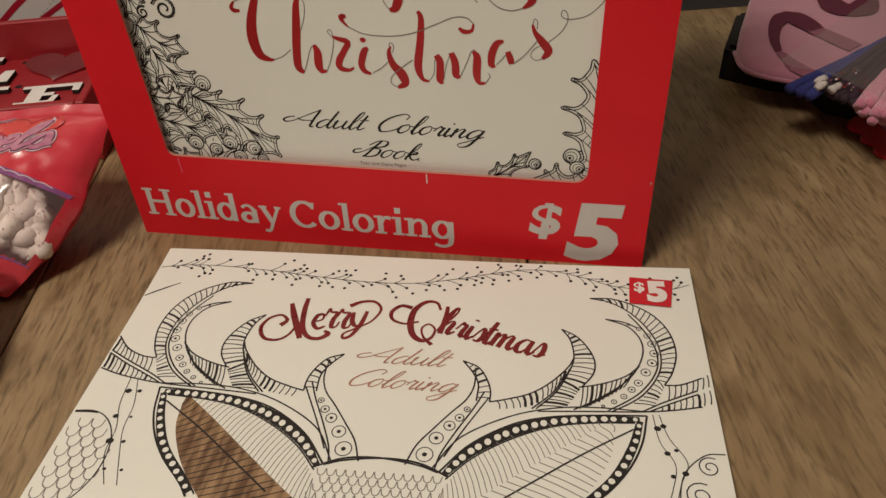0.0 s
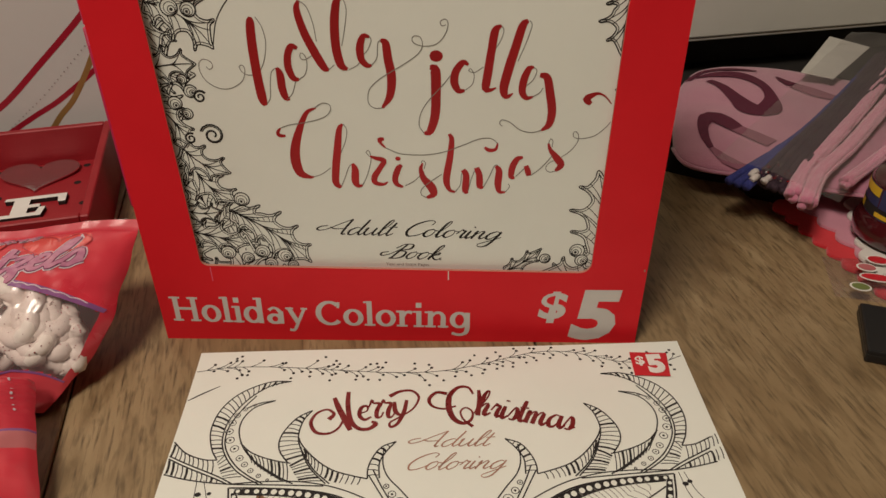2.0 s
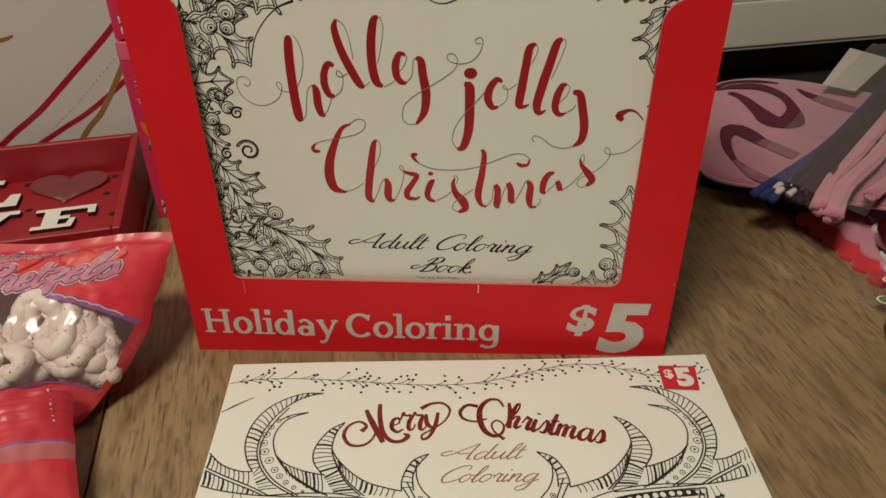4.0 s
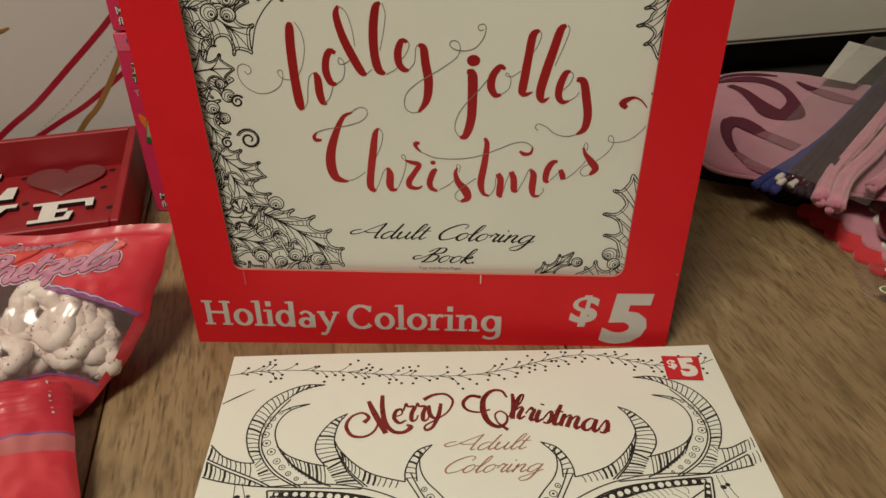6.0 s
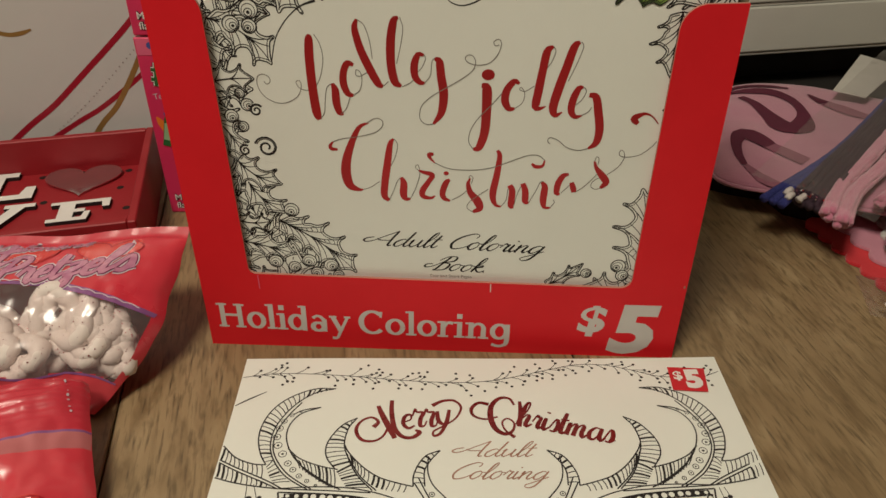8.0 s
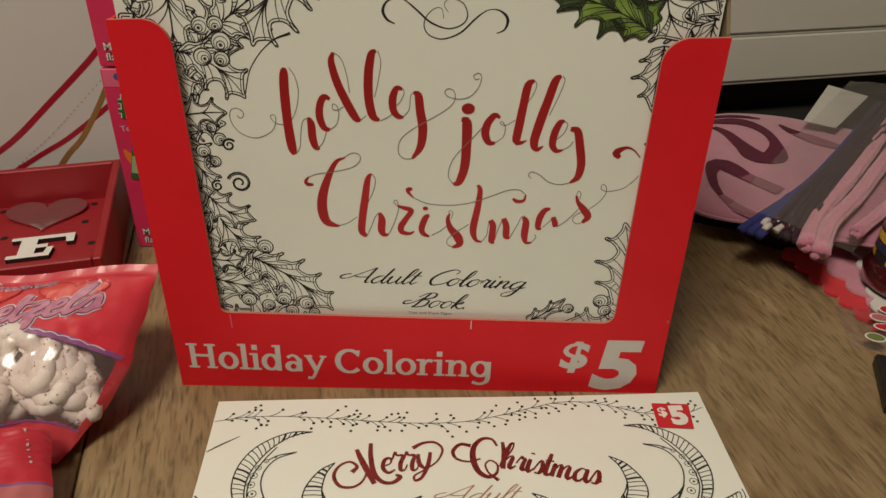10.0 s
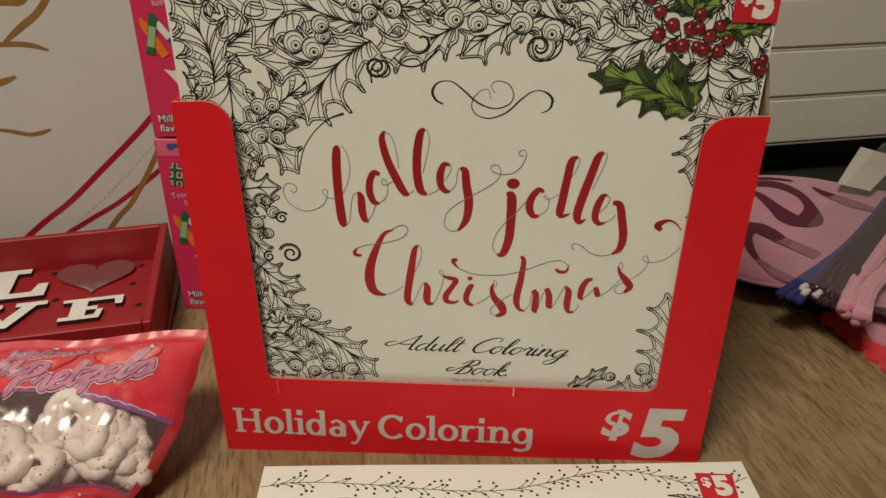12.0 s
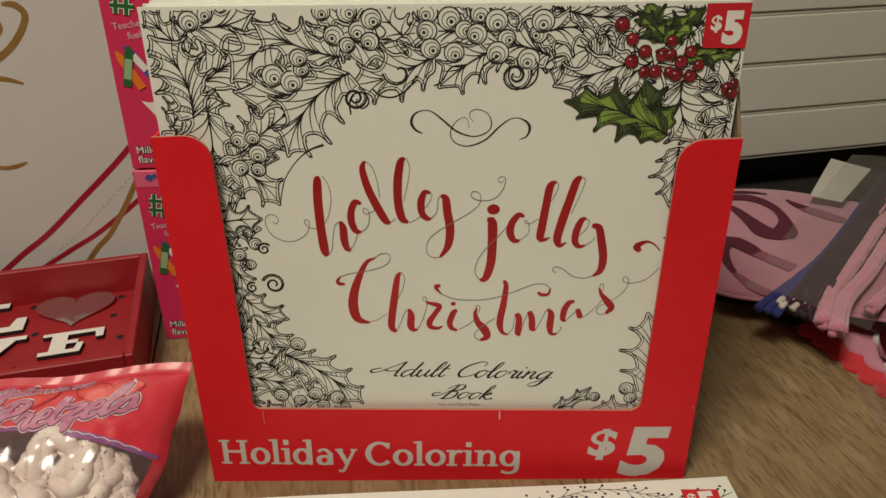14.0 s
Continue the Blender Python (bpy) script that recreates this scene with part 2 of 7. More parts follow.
def raw_part(name, verts, faces, mat, parent, label="", smooth=False, indices=None, kind=""):
    me = bpy.data.meshes.new("mesh")
    me.from_pydata(verts, [], faces)
    for x in mat if isinstance(mat, (list, tuple)) else [mat]:
        me.materials.append(x)
    if indices:
        me.polygons.foreach_set("material_index", indices)
    if smooth:
        me.polygons.foreach_set("use_smooth", [True] * len(me.polygons))
    me.update()
    ob = new(name, me)
    ob.parent = parent
    if label:
        ob["label"] = label
    if kind:
        ob["kind"] = kind
    return ob


def block(x0, x1, y0, y1, z0, z1, bevel=0.0, segments=2):
    bm = bmesh.new()
    bmesh.ops.create_cube(bm, size=1)
    bmesh.ops.scale(bm, vec=(x1 - x0, y1 - y0, z1 - z0), verts=bm.verts)
    bmesh.ops.translate(bm, vec=((x0 + x1) / 2, (y0 + y1) / 2, (z0 + z1) / 2), verts=bm.verts)
    if bevel:
        bmesh.ops.bevel(bm, geom=list(bm.edges), offset=bevel, segments=segments, affect="EDGES", profile=0.5)
    return bm


def prism(points, z0, z1, bevel=0.0):
    """A flat outline in the local xy plane, given thickness."""
    bm = bmesh.new()
    low = [bm.verts.new((x, y, z0)) for x, y in points]
    top = [bm.verts.new((x, y, z1)) for x, y in points]
    n = len(points)
    bm.faces.new(top)
    bm.faces.new(low[::-1])
    for i in range(n):
        bm.faces.new((low[i], low[(i + 1) % n], top[(i + 1) % n], top[i]))
    bmesh.ops.recalc_face_normals(bm, faces=bm.faces)
    if bevel:
        rim = [e for e in bm.edges if all(abs(v.co.z - z1) < 1e-7 for v in e.verts)]
        bmesh.ops.bevel(bm, geom=rim, offset=bevel, segments=2, affect="EDGES")
    return bm


def smooth_line(points, step):
    """Catmull-Rom through control points of any dimension."""
    p = np.array(points, float)
    if len(p) < 3:
        n = max(2, int(np.linalg.norm(p[-1][:2] - p[0][:2]) / step) + 1)
        return [p[0] + (p[-1] - p[0]) * k / (n - 1) for k in range(n)]
    q = np.vstack([2 * p[0] - p[1], p, 2 * p[-1] - p[-2]])
    out = []
    for i in range(1, len(q) - 2):
        n = max(2, int(np.linalg.norm(q[i + 1][:2] - q[i][:2]) / step) + 1)
        for k in range(n):
            t = k / n
            out.append(0.5 * (2 * q[i] + (q[i + 1] - q[i - 1]) * t + (2 * q[i - 1] - 5 * q[i] + 4 * q[i + 1] - q[i + 2]) * t * t
                              + (3 * q[i] - q[i - 1] - 3 * q[i + 1] + q[i + 2]) * t ** 3))
    out.append(p[-1])
    return out


def tube(points, radius, sides=8, step=0.004, caps=True, wobble=0.0):
    line = smooth_line(points, step)
    bm = bmesh.new()
    rings = []
    up = Vector((0, 0, 1))
    for i, c in enumerate(line):
        a, b = Vector(line[max(0, i - 1)][:3]), Vector(line[min(len(line) - 1, i + 1)][:3])
        d = (b - a).normalized()
        side = d.cross(up)
        side = side.normalized() if side.length > 1e-4 else Vector((1, 0, 0))
        top = side.cross(d)
        r = radius * (1 + wobble * noise.noise(Vector(c[:3]) * 400))
        rings.append([bm.verts.new(Vector(c[:3]) + (side * math.cos(2 * math.pi * k / sides) + top * math.sin(2 * math.pi * k / sides)) * r) for k in range(sides)])
    for a, b in zip(rings, rings[1:]):
        for k in range(sides):
            bm.faces.new((a[k], a[(k + 1) % sides], b[(k + 1) % sides], b[k]))
    if caps:
        bm.faces.new(rings[0][::-1])
        bm.faces.new(rings[-1])
    return bm


class Ink:
    """Printed lines and areas on a sheet: page units are millimetres, place(x, y, lift) gives the local point."""

    def __init__(self, place, lift=0.00006, step=1.6):
        self.place, self.lift, self.step, self.v, self.f, self.k = place, lift, step, [], [], 0

    def level(self):
        self.k += 1
        return self.lift + 0.000012 * (self.k % 7)

    def ribbon(self, points, dense=False):
        line = points if dense else smooth_line(points, self.step)
        h, base, n = self.level(), len(self.v), len(line)
        for i, c in enumerate(line):
            a, b = line[max(0, i - 1)], line[min(n - 1, i + 1)]
            dx, dy = b[0] - a[0], b[1] - a[1]
            s = math.hypot(dx, dy) or 1
            w = max(0.1, c[2]) / 2
            self.v.append(self.place(c[0] - dy / s * w, c[1] + dx / s * w, h))
            self.v.append(self.place(c[0] + dy / s * w, c[1] - dx / s * w, h))
        for i in range(n - 1):
            k = base + 2 * i
            self.f.append((k, k + 1, k + 3, k + 2))

    def area(self, points, lift=0.0):
        h, base = self.level() + lift, len(self.v)
        cx, cy = sum(p[0] for p in points) / len(points), sum(p[1] for p in points) / len(points)
        self.v.append(self.place(cx, cy, h))
        self.v += [self.place(p[0], p[1], h) for p in points]
        n = len(points)
        self.f += [(base, base + 1 + i, base + 1 + (i + 1) % n) for i in range(n)]

    def disc(self, x, y, r, ry=None, n=14):
        ry = ry or r
        self.area([(x + r * math.cos(2 * math.pi * i / n), y + ry * math.sin(2 * math.pi * i / n)) for i in range(n)])

    def ring(self, x, y, r, w, n=16, ry=None):
        ry = ry or r
        self.ribbon([(x + r * math.cos(2 * math.pi * i / n), y + ry * math.sin(2 * math.pi * i / n), w) for i in range(n + 1)], True)

    def done(self, name, mat, parent, label="", kind=""):
        return raw_part(name, self.v, self.f, mat, parent, label, kind=kind)


def letters(text, height, bold, place, x, y, turn=0.0, width=None, lift=0.00008):
    """Words in the built-in face, laid on a sheet; height of the capitals and places in millimetres. Gives vertices and faces."""
    curve = bpy.data.curves.new("words", "FONT")
    curve.body, curve.size, curve.offset, curve.resolution_u = text, 1.0, bold, 3
    ob = bpy.data.objects.new("words", curve)
    me = bpy.data.meshes.new_from_object(ob)
    pts = [tuple(v.co) for v in me.vertices]
    faces = [tuple(p.vertices) for p in me.polygons]
    bpy.data.objects.remove(ob)
    bpy.data.curves.remove(curve)
    bpy.data.meshes.remove(me)
    left, right = min(p[0] for p in pts), max(p[0] for p in pts)
    ky = height / 0.73
    kx = width / (right - left) if width else ky
    c, s = math.cos(turn), math.sin(turn)
    out = []
    for p in pts:
        u, v = (p[0] - left) * kx, p[1] * ky
        out.append(place(x + u * c - v * s, y + u * s + v * c, lift))
    return out, faces


# a round-hand alphabet: strokes in units of the small letters' height, and the advance
GLYPHS = {}
GLYPHS["a"] = (1.05, [(.75, .85), (.45, 1), (.1, .6), (.15, .1), (.45, .05), (.75, .6), (.8, 1)], [(.8, 1), (.75, .3), (.9, .02), (1.15, .3)])
GLYPHS["d"] = (1.05, [(.75, .85), (.45, 1), (.1, .6), (.15, .1), (.45, .05), (.75, .6)], [(.85, 2), (.78, 1), (.75, .3), (.9, .02), (1.15, .3)])
GLYPHS["u"] = (1.0, [(0, .7), (.12, 1), (.1, .3), (.3, .02), (.6, .4), (.7, 1)], [(.7, 1), (.68, .3), (.82, .02), (1.1, .3)])
GLYPHS["l"] = (.5, [(0, .3), (.35, 1.3), (.4, 2), (.22, 1.9), (.12, 1), (.15, .15), (.3, .02), (.55, .35)])
GLYPHS["t"] = (.5, [(.22, 1.7), (.15, .8), (.15, .2), (.3, .02), (.55, .3)], [(-.05, 1.1), (.5, 1.15)])
GLYPHS["o"] = (.85, [(.5, 1), (.15, .8), (.08, .3), (.35, .02), (.65, .4), (.6, .85), (.45, 1)], [(.6, .85), (.95, .8)])
GLYPHS["r"] = (.7, [(0, .5), (.2, 1.1), (.3, .95), (.55, .95)], [(.5, .95), (.42, .4), (.5, .05), (.75, .25)])
GLYPHS["i"] = (.45, [(.1, 1), (.08, .3), (.2, .02), (.45, .3)], [(.15, 1.52), (.15, 1.4)])
GLYPHS["n"] = (.92, [(0, .7), (.12, 1), (.08, 0)], [(.1, .4), (.4, .95), (.6, .9), (.55, .3), (.68, .02), (.95, .3)])
GLYPHS["m"] = (1.4, [(0, .7), (.12, 1), (.08, 0)], [(.1, .4), (.4, .95), (.56, .85), (.52, 0)], [(.54, .4), (.85, .95), (1.05, .9), (1.0, .3), (1.13, .02), (1.4, .3)])
GLYPHS["g"] = (1.05, [(.75, .85), (.45, 1), (.1, .6), (.15, .1), (.45, .05), (.75, .6)], [(.8, 1), (.75, 0), (.6, -.8), (.2, -1), (-.05, -.7), (.4, -.3), (1.1, .3)])
GLYPHS["k"] = (.85, [(0, .3), (.35, 1.4), (.35, 2), (.15, 1.7), (.1, 0)], [(.12, .5), (.5, 1), (.55, .75), (.2, .55), (.5, .1), (.75, .05), (.95, .3)])
GLYPHS["e"] = (.65, [(.05, .45), (.45, .6), (.5, .9), (.3, 1), (.08, .6), (.15, .1), (.4, .02), (.7, .3)])
GLYPHS["y"] = (.9, [(0, .7), (.12, 1), (.1, .4), (.3, .1), (.6, .4), (.7, 1)], [(.7, 1), (.62, -.2), (.35, -.9), (.05, -.8), (.3, -.3), (.95, .3)])
GLYPHS["h"] = (.92, [(0, .3), (.35, 1.4), (.32, 2), (.12, 1.7), (.08, 0)], [(.1, .4), (.42, .95), (.6, .85), (.55, .25), (.68, .02), (.95, .3)])
GLYPHS["s"] = (.65, [(0, .2), (.35, 1.05), (.55, .5), (.4, .05), (.12, .08)], [(.4, .05), (.75, .3)])
GLYPHS["z"] = (.75, [(.05, .85), (.3, 1), (.6, .9), (.1, .1)], [(.1, .1), (.4, .1), (.45, -.5), (.2, -.6), (.3, -.1), (.8, .3)])
GLYPHS["A"] = (1.3, [(-.35, 1.15), (-.75, 1.0), (-.9, .7), (-.65, .5), (-.2, .7), (.4, 1.4), (1.0, 2.05)], [(1.0, 2.05), (.95, 1), (1.0, .1), (1.25, .1)], [(-.1, .95), (.3, .75), (1.0, .8)])
GLYPHS["C"] = (1.4, [(1.5, 1.5), (1.55, 1.9), (1.1, 2.05), (.45, 1.5), (.2, .7), (.5, .05), (1.05, .15), (1.5, .6)])
GLYPHS["B"] = (1.3, [(-.2, .9), (-.6, .75), (-.55, .4), (-.1, .5), (.5, 1.3), (.7, 2)], [(.7, 2), (.5, 1), (.35, .1), (.2, 0)], [(.1, 1.4), (.5, 1.95), (1.1, 1.95), (1.15, 1.4), (.55, 1.1), (1.05, .95), (1.05, .25), (.5, 0), (.2, .15)])
GLYPHS["M"] = (1.75, [(-.1, .95), (-.5, 1.05), (-.8, .7), (-.5, .25), (0, .4), (.35, 1.2), (.5, 1.9)], [(.45, 1.95), (.65, 1), (.85, .15)], [(.85, .15), (1.1, 1.2), (1.35, 2.1)], [(1.3, 2.1), (1.3, 1), (1.4, .1), (1.75, .2)])
GLYPHS["P"] = (1.2, [(.7, 2), (.5, 1), (.35, .1), (.2, 0)], [(-.1, 1.3), (.4, 1.95), (1.1, 1.9), (1.1, 1.3), (.5, .95)])
GLYPHS["V"] = (1.3, [(-.2, 1.6), (.1, 2), (.3, 1.2), (.4, .1)], [(.4, .1), (.8, 1.2), (1.2, 2)])
GLYPHS["."] = (.3, [(.1, .16), (.14, .02)])


def script(ink, text, start, end, height, slant=0.35, thick=0.24, thin=0.07):
    """Joined handwriting from start to end of its base line; strokes swell on the way down."""
    total = sum(GLYPHS[c][0] for c in text)
    dx, dy = end[0] - start[0], end[1] - start[1]
    length = math.hypot(dx, dy)
    k, ux, uy, at = length / total, dx / length, dy / length, 0.0
    for c in text:
        for stroke in GLYPHS[c][1:]:
            line = []
            for x, y in stroke:
                u, v = (at + x) * k + y * height * slant, y * height
                line.append((start[0] + u * ux - v * uy, start[1] + u * uy + v * ux))
            pts = smooth_line(line, height * 0.16)
            out, w = [], thin
            for i, p in enumerate(pts):
                a, b = pts[max(0, i - 1)], pts[min(len(pts) - 1, i + 1)]
                s = math.hypot(b[0] - a[0], b[1] - a[1]) or 1
                goal = thin + (thick - thin) * max(0.0, (a[1] - b[1]) / s) ** 1.3
                w += (goal - w) * 0.55
                out.append((p[0], p[1], w * height))
            ink.ribbon(out, True)
        at += GLYPHS[c][0]


# ---- the room ----
ROOM = math.radians(13.5)
TURN = pose(0, 0, 0, 0, 0, 13.5)
for name, spec, mat, label in (("floor", (-2.2, 2.2, -2.6, 0.425, -0.85, -0.75), FLOOR_DARK, "dark wooden room floor under the table"),
                               ("ceiling", (-2.2, 2.2, -2.6, 0.425, 1.65, 1.75), ROOM_PAINT, "plain pale ceiling over the room"),
                               ("wall_west", (-2.3, -2.2, -2.6, 0.425, -0.75, 1.65), ROOM_PAINT, "plain beige painted room wall"),
                               ("wall_east", (2.2, 2.3, -2.6, 0.425, -0.75, 1.65), ROOM_PAINT, "plain beige painted room wall"),
                               ("wall_south", (-2.2, 2.2, -2.7, -2.6, -0.75, 1.65), ROOM_PAINT, "plain beige painted room wall")):
    ob = tagged(part(name, block(*spec), mat, None), label, name.split("_")[0], kind="structure")
    ob.matrix_world = TURN
lamp = thing("ceiling_lamp", "round frosted ceiling lamp above the table", "lamp", pose(-0.37, -0.70, 1.56))
bm = bmesh.new()
bmesh.ops.create_cone(bm, cap_ends=True, segments=40, radius1=0.34, radius2=0.30, depth=0.05)
bmesh.ops.translate(bm, vec=(0, 0, 0.065), verts=bm.verts)
part("shade", bm, LAMP_GLASS, lamp, smooth=False)

# panelled wall behind the table, with a dark recess under it
wall = thing("wall_north", "white painted horizontal board panelling above a dark recess", "wall", TURN, kind="structure")
WALL_Y, PITCH, FOOT = 0.325, 0.0472, 0.0365
board_bm = block(-2.199, 2.199, WALL_Y, WALL_Y + 0.02, 0, PITCH - 0.0045, 0.0012)
board_mesh = finish(board_bm, WALL_WHITE)
bead_mesh = finish(tube([(-2.199, WALL_Y + 0.004, 0), (0, WALL_Y + 0.004, 0), (2.199, WALL_Y + 0.004, 0)], 0.0021, 8, 0.4), WALL_WHITE, True)
for i in range(13):
    b = new("board", board_mesh)
    b.parent, b.location = wall, (0, 0, FOOT + 0.004 + PITCH * i)
    c = new("bead", bead_mesh)
    c.parent, c.location = wall, (0, 0, FOOT + 0.0015 + PITCH * i)
part("upper_wall", block(-2.199, 2.199, WALL_Y + 0.006, WALL_Y + 0.1, FOOT + 0.004 + PITCH * 13, 1.65), ROOM_PAINT, wall)
part("backing", block(-2.199, 2.199, WALL_Y + 0.021, WALL_Y + 0.1, FOOT + 0.002, FOOT + 0.004 + PITCH * 13), ROOM_PAINT, wall)
# the darkness of the recess is put into its black colour
part("recess", block(-2.199, 2.199, WALL_Y + 0.05, WALL_Y + 0.1, -0.75, FOOT), BLACK_GAP, wall, "recess under the panelling, its shade painted black")

# ---- the table ----
table = thing("table", "worn greyish brown oak table with wide boards", "table", TURN)
BACK = WALL_Y - 0.052
for k in range(-3, 4):
    x0 = -0.1727 + 0.246 * k
    part("board", block(x0 + 0.0005, x0 + 0.2455, -0.62, BACK, -0.03, 0.0, 0.0008, 1), WOOD, table)
part("apron", block(-0.87, 0.77, -0.58, BACK - 0.03, -0.11, -0.031), WOOD, table)
for x in (-0.86, 0.70):
    for y in (-0.56, BACK - 0.09):
        part("leg", block(x, x + 0.06, y, y + 0.06, -0.75, -0.111, 0.004), WOOD, table)
# added strip: paints the dark gap between table and wall black
part("back_strip", block(-0.91, 0.81, BACK + 0.001, WALL_Y + 0.049, -0.035, -0.004, 0.001, 1), BLACK_GAP, table, "black strip added for the shade in the gap behind")

# ---- red display carton ----
carton = thing("display_carton", "red cardboard shop display carton full of colouring books", "display box", pose(0, 0, 0))
W, TALL, DEEP, SHEET = 0.1305, 0.199, 0.105, 0.0016


def corner(cx, cz, r, a0, a1, n=7):
    return [(cx + r * math.cos(math.radians(a0 + (a1 - a0) * i / n)), cz + r * math.sin(math.radians(a0 + (a1 - a0) * i / n))) for i in range(n + 1)]


front = [(-W, 0.0), (W, 0.0), (W + 0.0005, TALL - 0.002)]
front += corner(0.103 + 0.012, TALL - 0.014, 0.0115, 85, 178)
front += corner(0.1015 - 0.006, 0.0474 + 0.006, 0.006, 0, -90, 5)
front += corner(-0.1025 + 0.004, 0.0502 + 0.004, 0.004, 270, 180, 5)
front += corner(-0.1055 - 0.010, TALL - 0.010, 0.0115, 2, 95)
front += [(-W + 0.001, TALL + 0.001)]
bm = prism(front, 0, SHEET)
bmesh.ops.rotate(bm, cent=(0, 0, 0), matrix=Matrix.Rotation(math.pi / 2, 3, "X"), verts=bm.verts)
bmesh.ops.translate(bm, vec=(0, SHEET, 0), verts=bm.verts)
bmesh.ops.triangulate(bm, faces=[f for f in bm.faces if len(f.verts) > 4])
bm.normal_update()
for f in bm.faces:
    f.material_index = 0 if abs(f.normal.y) > 0.5 else 1
part("front_panel", bm, [RED_CARD, CARD_EDGE], carton, "red front panel with a cut-out window")
part("side_panel", block(-W, -W + SHEET, SHEET, DEEP, 0.001, TALL + 0.0), RED_CARD, carton)
sidebm = prism([(SHEET, 0.001), (DEEP, 0.001), (DEEP, 0.235), (0.03, 0.228), (0.012, 0.216), (SHEET, TALL - 0.001)], 0, SHEET)
bmesh.ops.rotate(sidebm, cent=(0, 0, 0), matrix=Matrix.Rotation(math.pi / 2, 3, "X"), verts=sidebm.verts)
bmesh.ops.rotate(sidebm, cent=(0, 0, 0), matrix=Matrix.Rotation(math.pi / 2, 3, "Z"), verts=sidebm.verts)
bmesh.ops.translate(sidebm, vec=(W - SHEET, 0, 0), verts=sidebm.verts)
sidebm.normal_update()
for f in sidebm.faces:
    f.material_index = 0 if f.normal.x > 0.5 else 1
part("side_panel", sidebm, [RED_CARD, KRAFT], carton)
part("back_panel", block(-W, W, DEEP, DEEP + SHEET, 0.001, 0.235), KRAFT, carton)
part("bottom_panel", block(-W + SHEET, W - SHEET, SHEET, DEEP, 0.0005, 0.002), RED_CARD, carton)
part("crease", block(-0.0981, -0.0977, -0.0002, 0.001, 0.0405, 0.0492), PINK_FLAP, carton, "small tear at the window corner")
part("crease", block(0.0271, 0.0276, -0.0002, 0.001, 0.0425, 0.0478), WHITE_INK, carton, "small white scuff on the lip")
part("crease", block(0.1288, 0.1296, -0.0002, 0.001, 0.0485, 0.0500), CARD_EDGE, carton, "small nick in the carton edge")


def on_front(x, y, lift):
    return (x / 1000, -lift, y / 1000)


def bowl(cx, cy, rx, ry, a0=0, a1=360, thin=0.17, more=0.13):
    n = 28
    return [(cx + rx * math.cos(math.radians(a0 + (a1 - a0) * i / n)), cy + ry * math.sin(math.radians(a0 + (a1 - a0) * i / n)), thin + more * abs(math.cos(math.radians(a0 + (a1 - a0) * i / n)))) for i in range(n + 1)]


def post(x, y0, y1, feet="both", head="left"):
    """Upright stroke with small slab serifs."""
    out = [[(x, y0, 0.29), (x, y1, 0.29)]]
    if feet:
        out.append([(x - 0.25, y0 + 0.065, 0.13), (x + 0.25, y0 + 0.065, 0.13)])
    if head:
        out.append([(x - 0.27, y1 - 0.065, 0.13), (x + (0.25 if head == "both" else 0.1), y1 - 0.065, 0.13)])
    return out


SLAB = {
    "H": (post(0.26, 0, 1.45, "both", "both") + post(1.12, 0, 1.45, "both", "both") + [[(0.26, 0.76, 0.18), (1.12, 0.76, 0.18)]], 1.45),
    "C": ([bowl(0.68, 0.72, 0.54, 0.67, 48, 318, 0.18, 0.14), [(1.06, 1.05, 0.15), (1.10, 1.40, 0.15)]], 1.28),
    "o": ([bowl(0.48, 0.5, 0.35, 0.44)], 0.97), "l": (post(0.27, 0, 1.52), 0.54), "i": (post(0.27, 0, 1.0) + [[(0.26, 1.19, 0.31), (0.26, 1.49, 0.31)]], 0.54),
    "d": ([bowl(0.46, 0.5, 0.33, 0.43)] + post(0.82, 0, 1.52, ""), 1.12), "a": ([bowl(0.40, 0.29, 0.27, 0.24), [(0.14, 0.80, 0.2), (0.30, 0.93, 0.17), (0.50, 0.92, 0.18), (0.68, 0.72, 0.26)]] + post(0.70, 0, 0.75, "", ""), 0.95),
    "y": ([[(0.16, 0.98, 0.28), (0.55, 0.08, 0.28)], [(0.93, 0.98, 0.17), (0.56, 0.10, 0.18), (0.36, -0.34, 0.18), (0.12, -0.36, 0.20)], [(0.0, 0.94, 0.13), (0.38, 0.94, 0.13)], [(0.74, 0.94, 0.13), (1.06, 0.94, 0.13)]], 1.0),
    "r": (post(0.27, 0, 1.0) + [[(0.32, 0.62, 0.17), (0.44, 0.86, 0.18), (0.58, 0.93, 0.20), (0.74, 0.88, 0.22)]], 0.78), "n": (post(0.27, 0, 1.0) + [[(0.32, 0.66, 0.16), (0.50, 0.90, 0.18), (0.74, 0.90, 0.20), (0.86, 0.68, 0.27), (0.86, 0.45, 0.29)]] + post(0.86, 0, 0.5, "both", ""), 1.16),
    "g": ([bowl(0.46, 0.5, 0.33, 0.43), [(0.82, 0.96, 0.28), (0.82, -0.10, 0.28), (0.66, -0.36, 0.20), (0.40, -0.42, 0.18), (0.12, -0.32, 0.20)]], 1.08)}


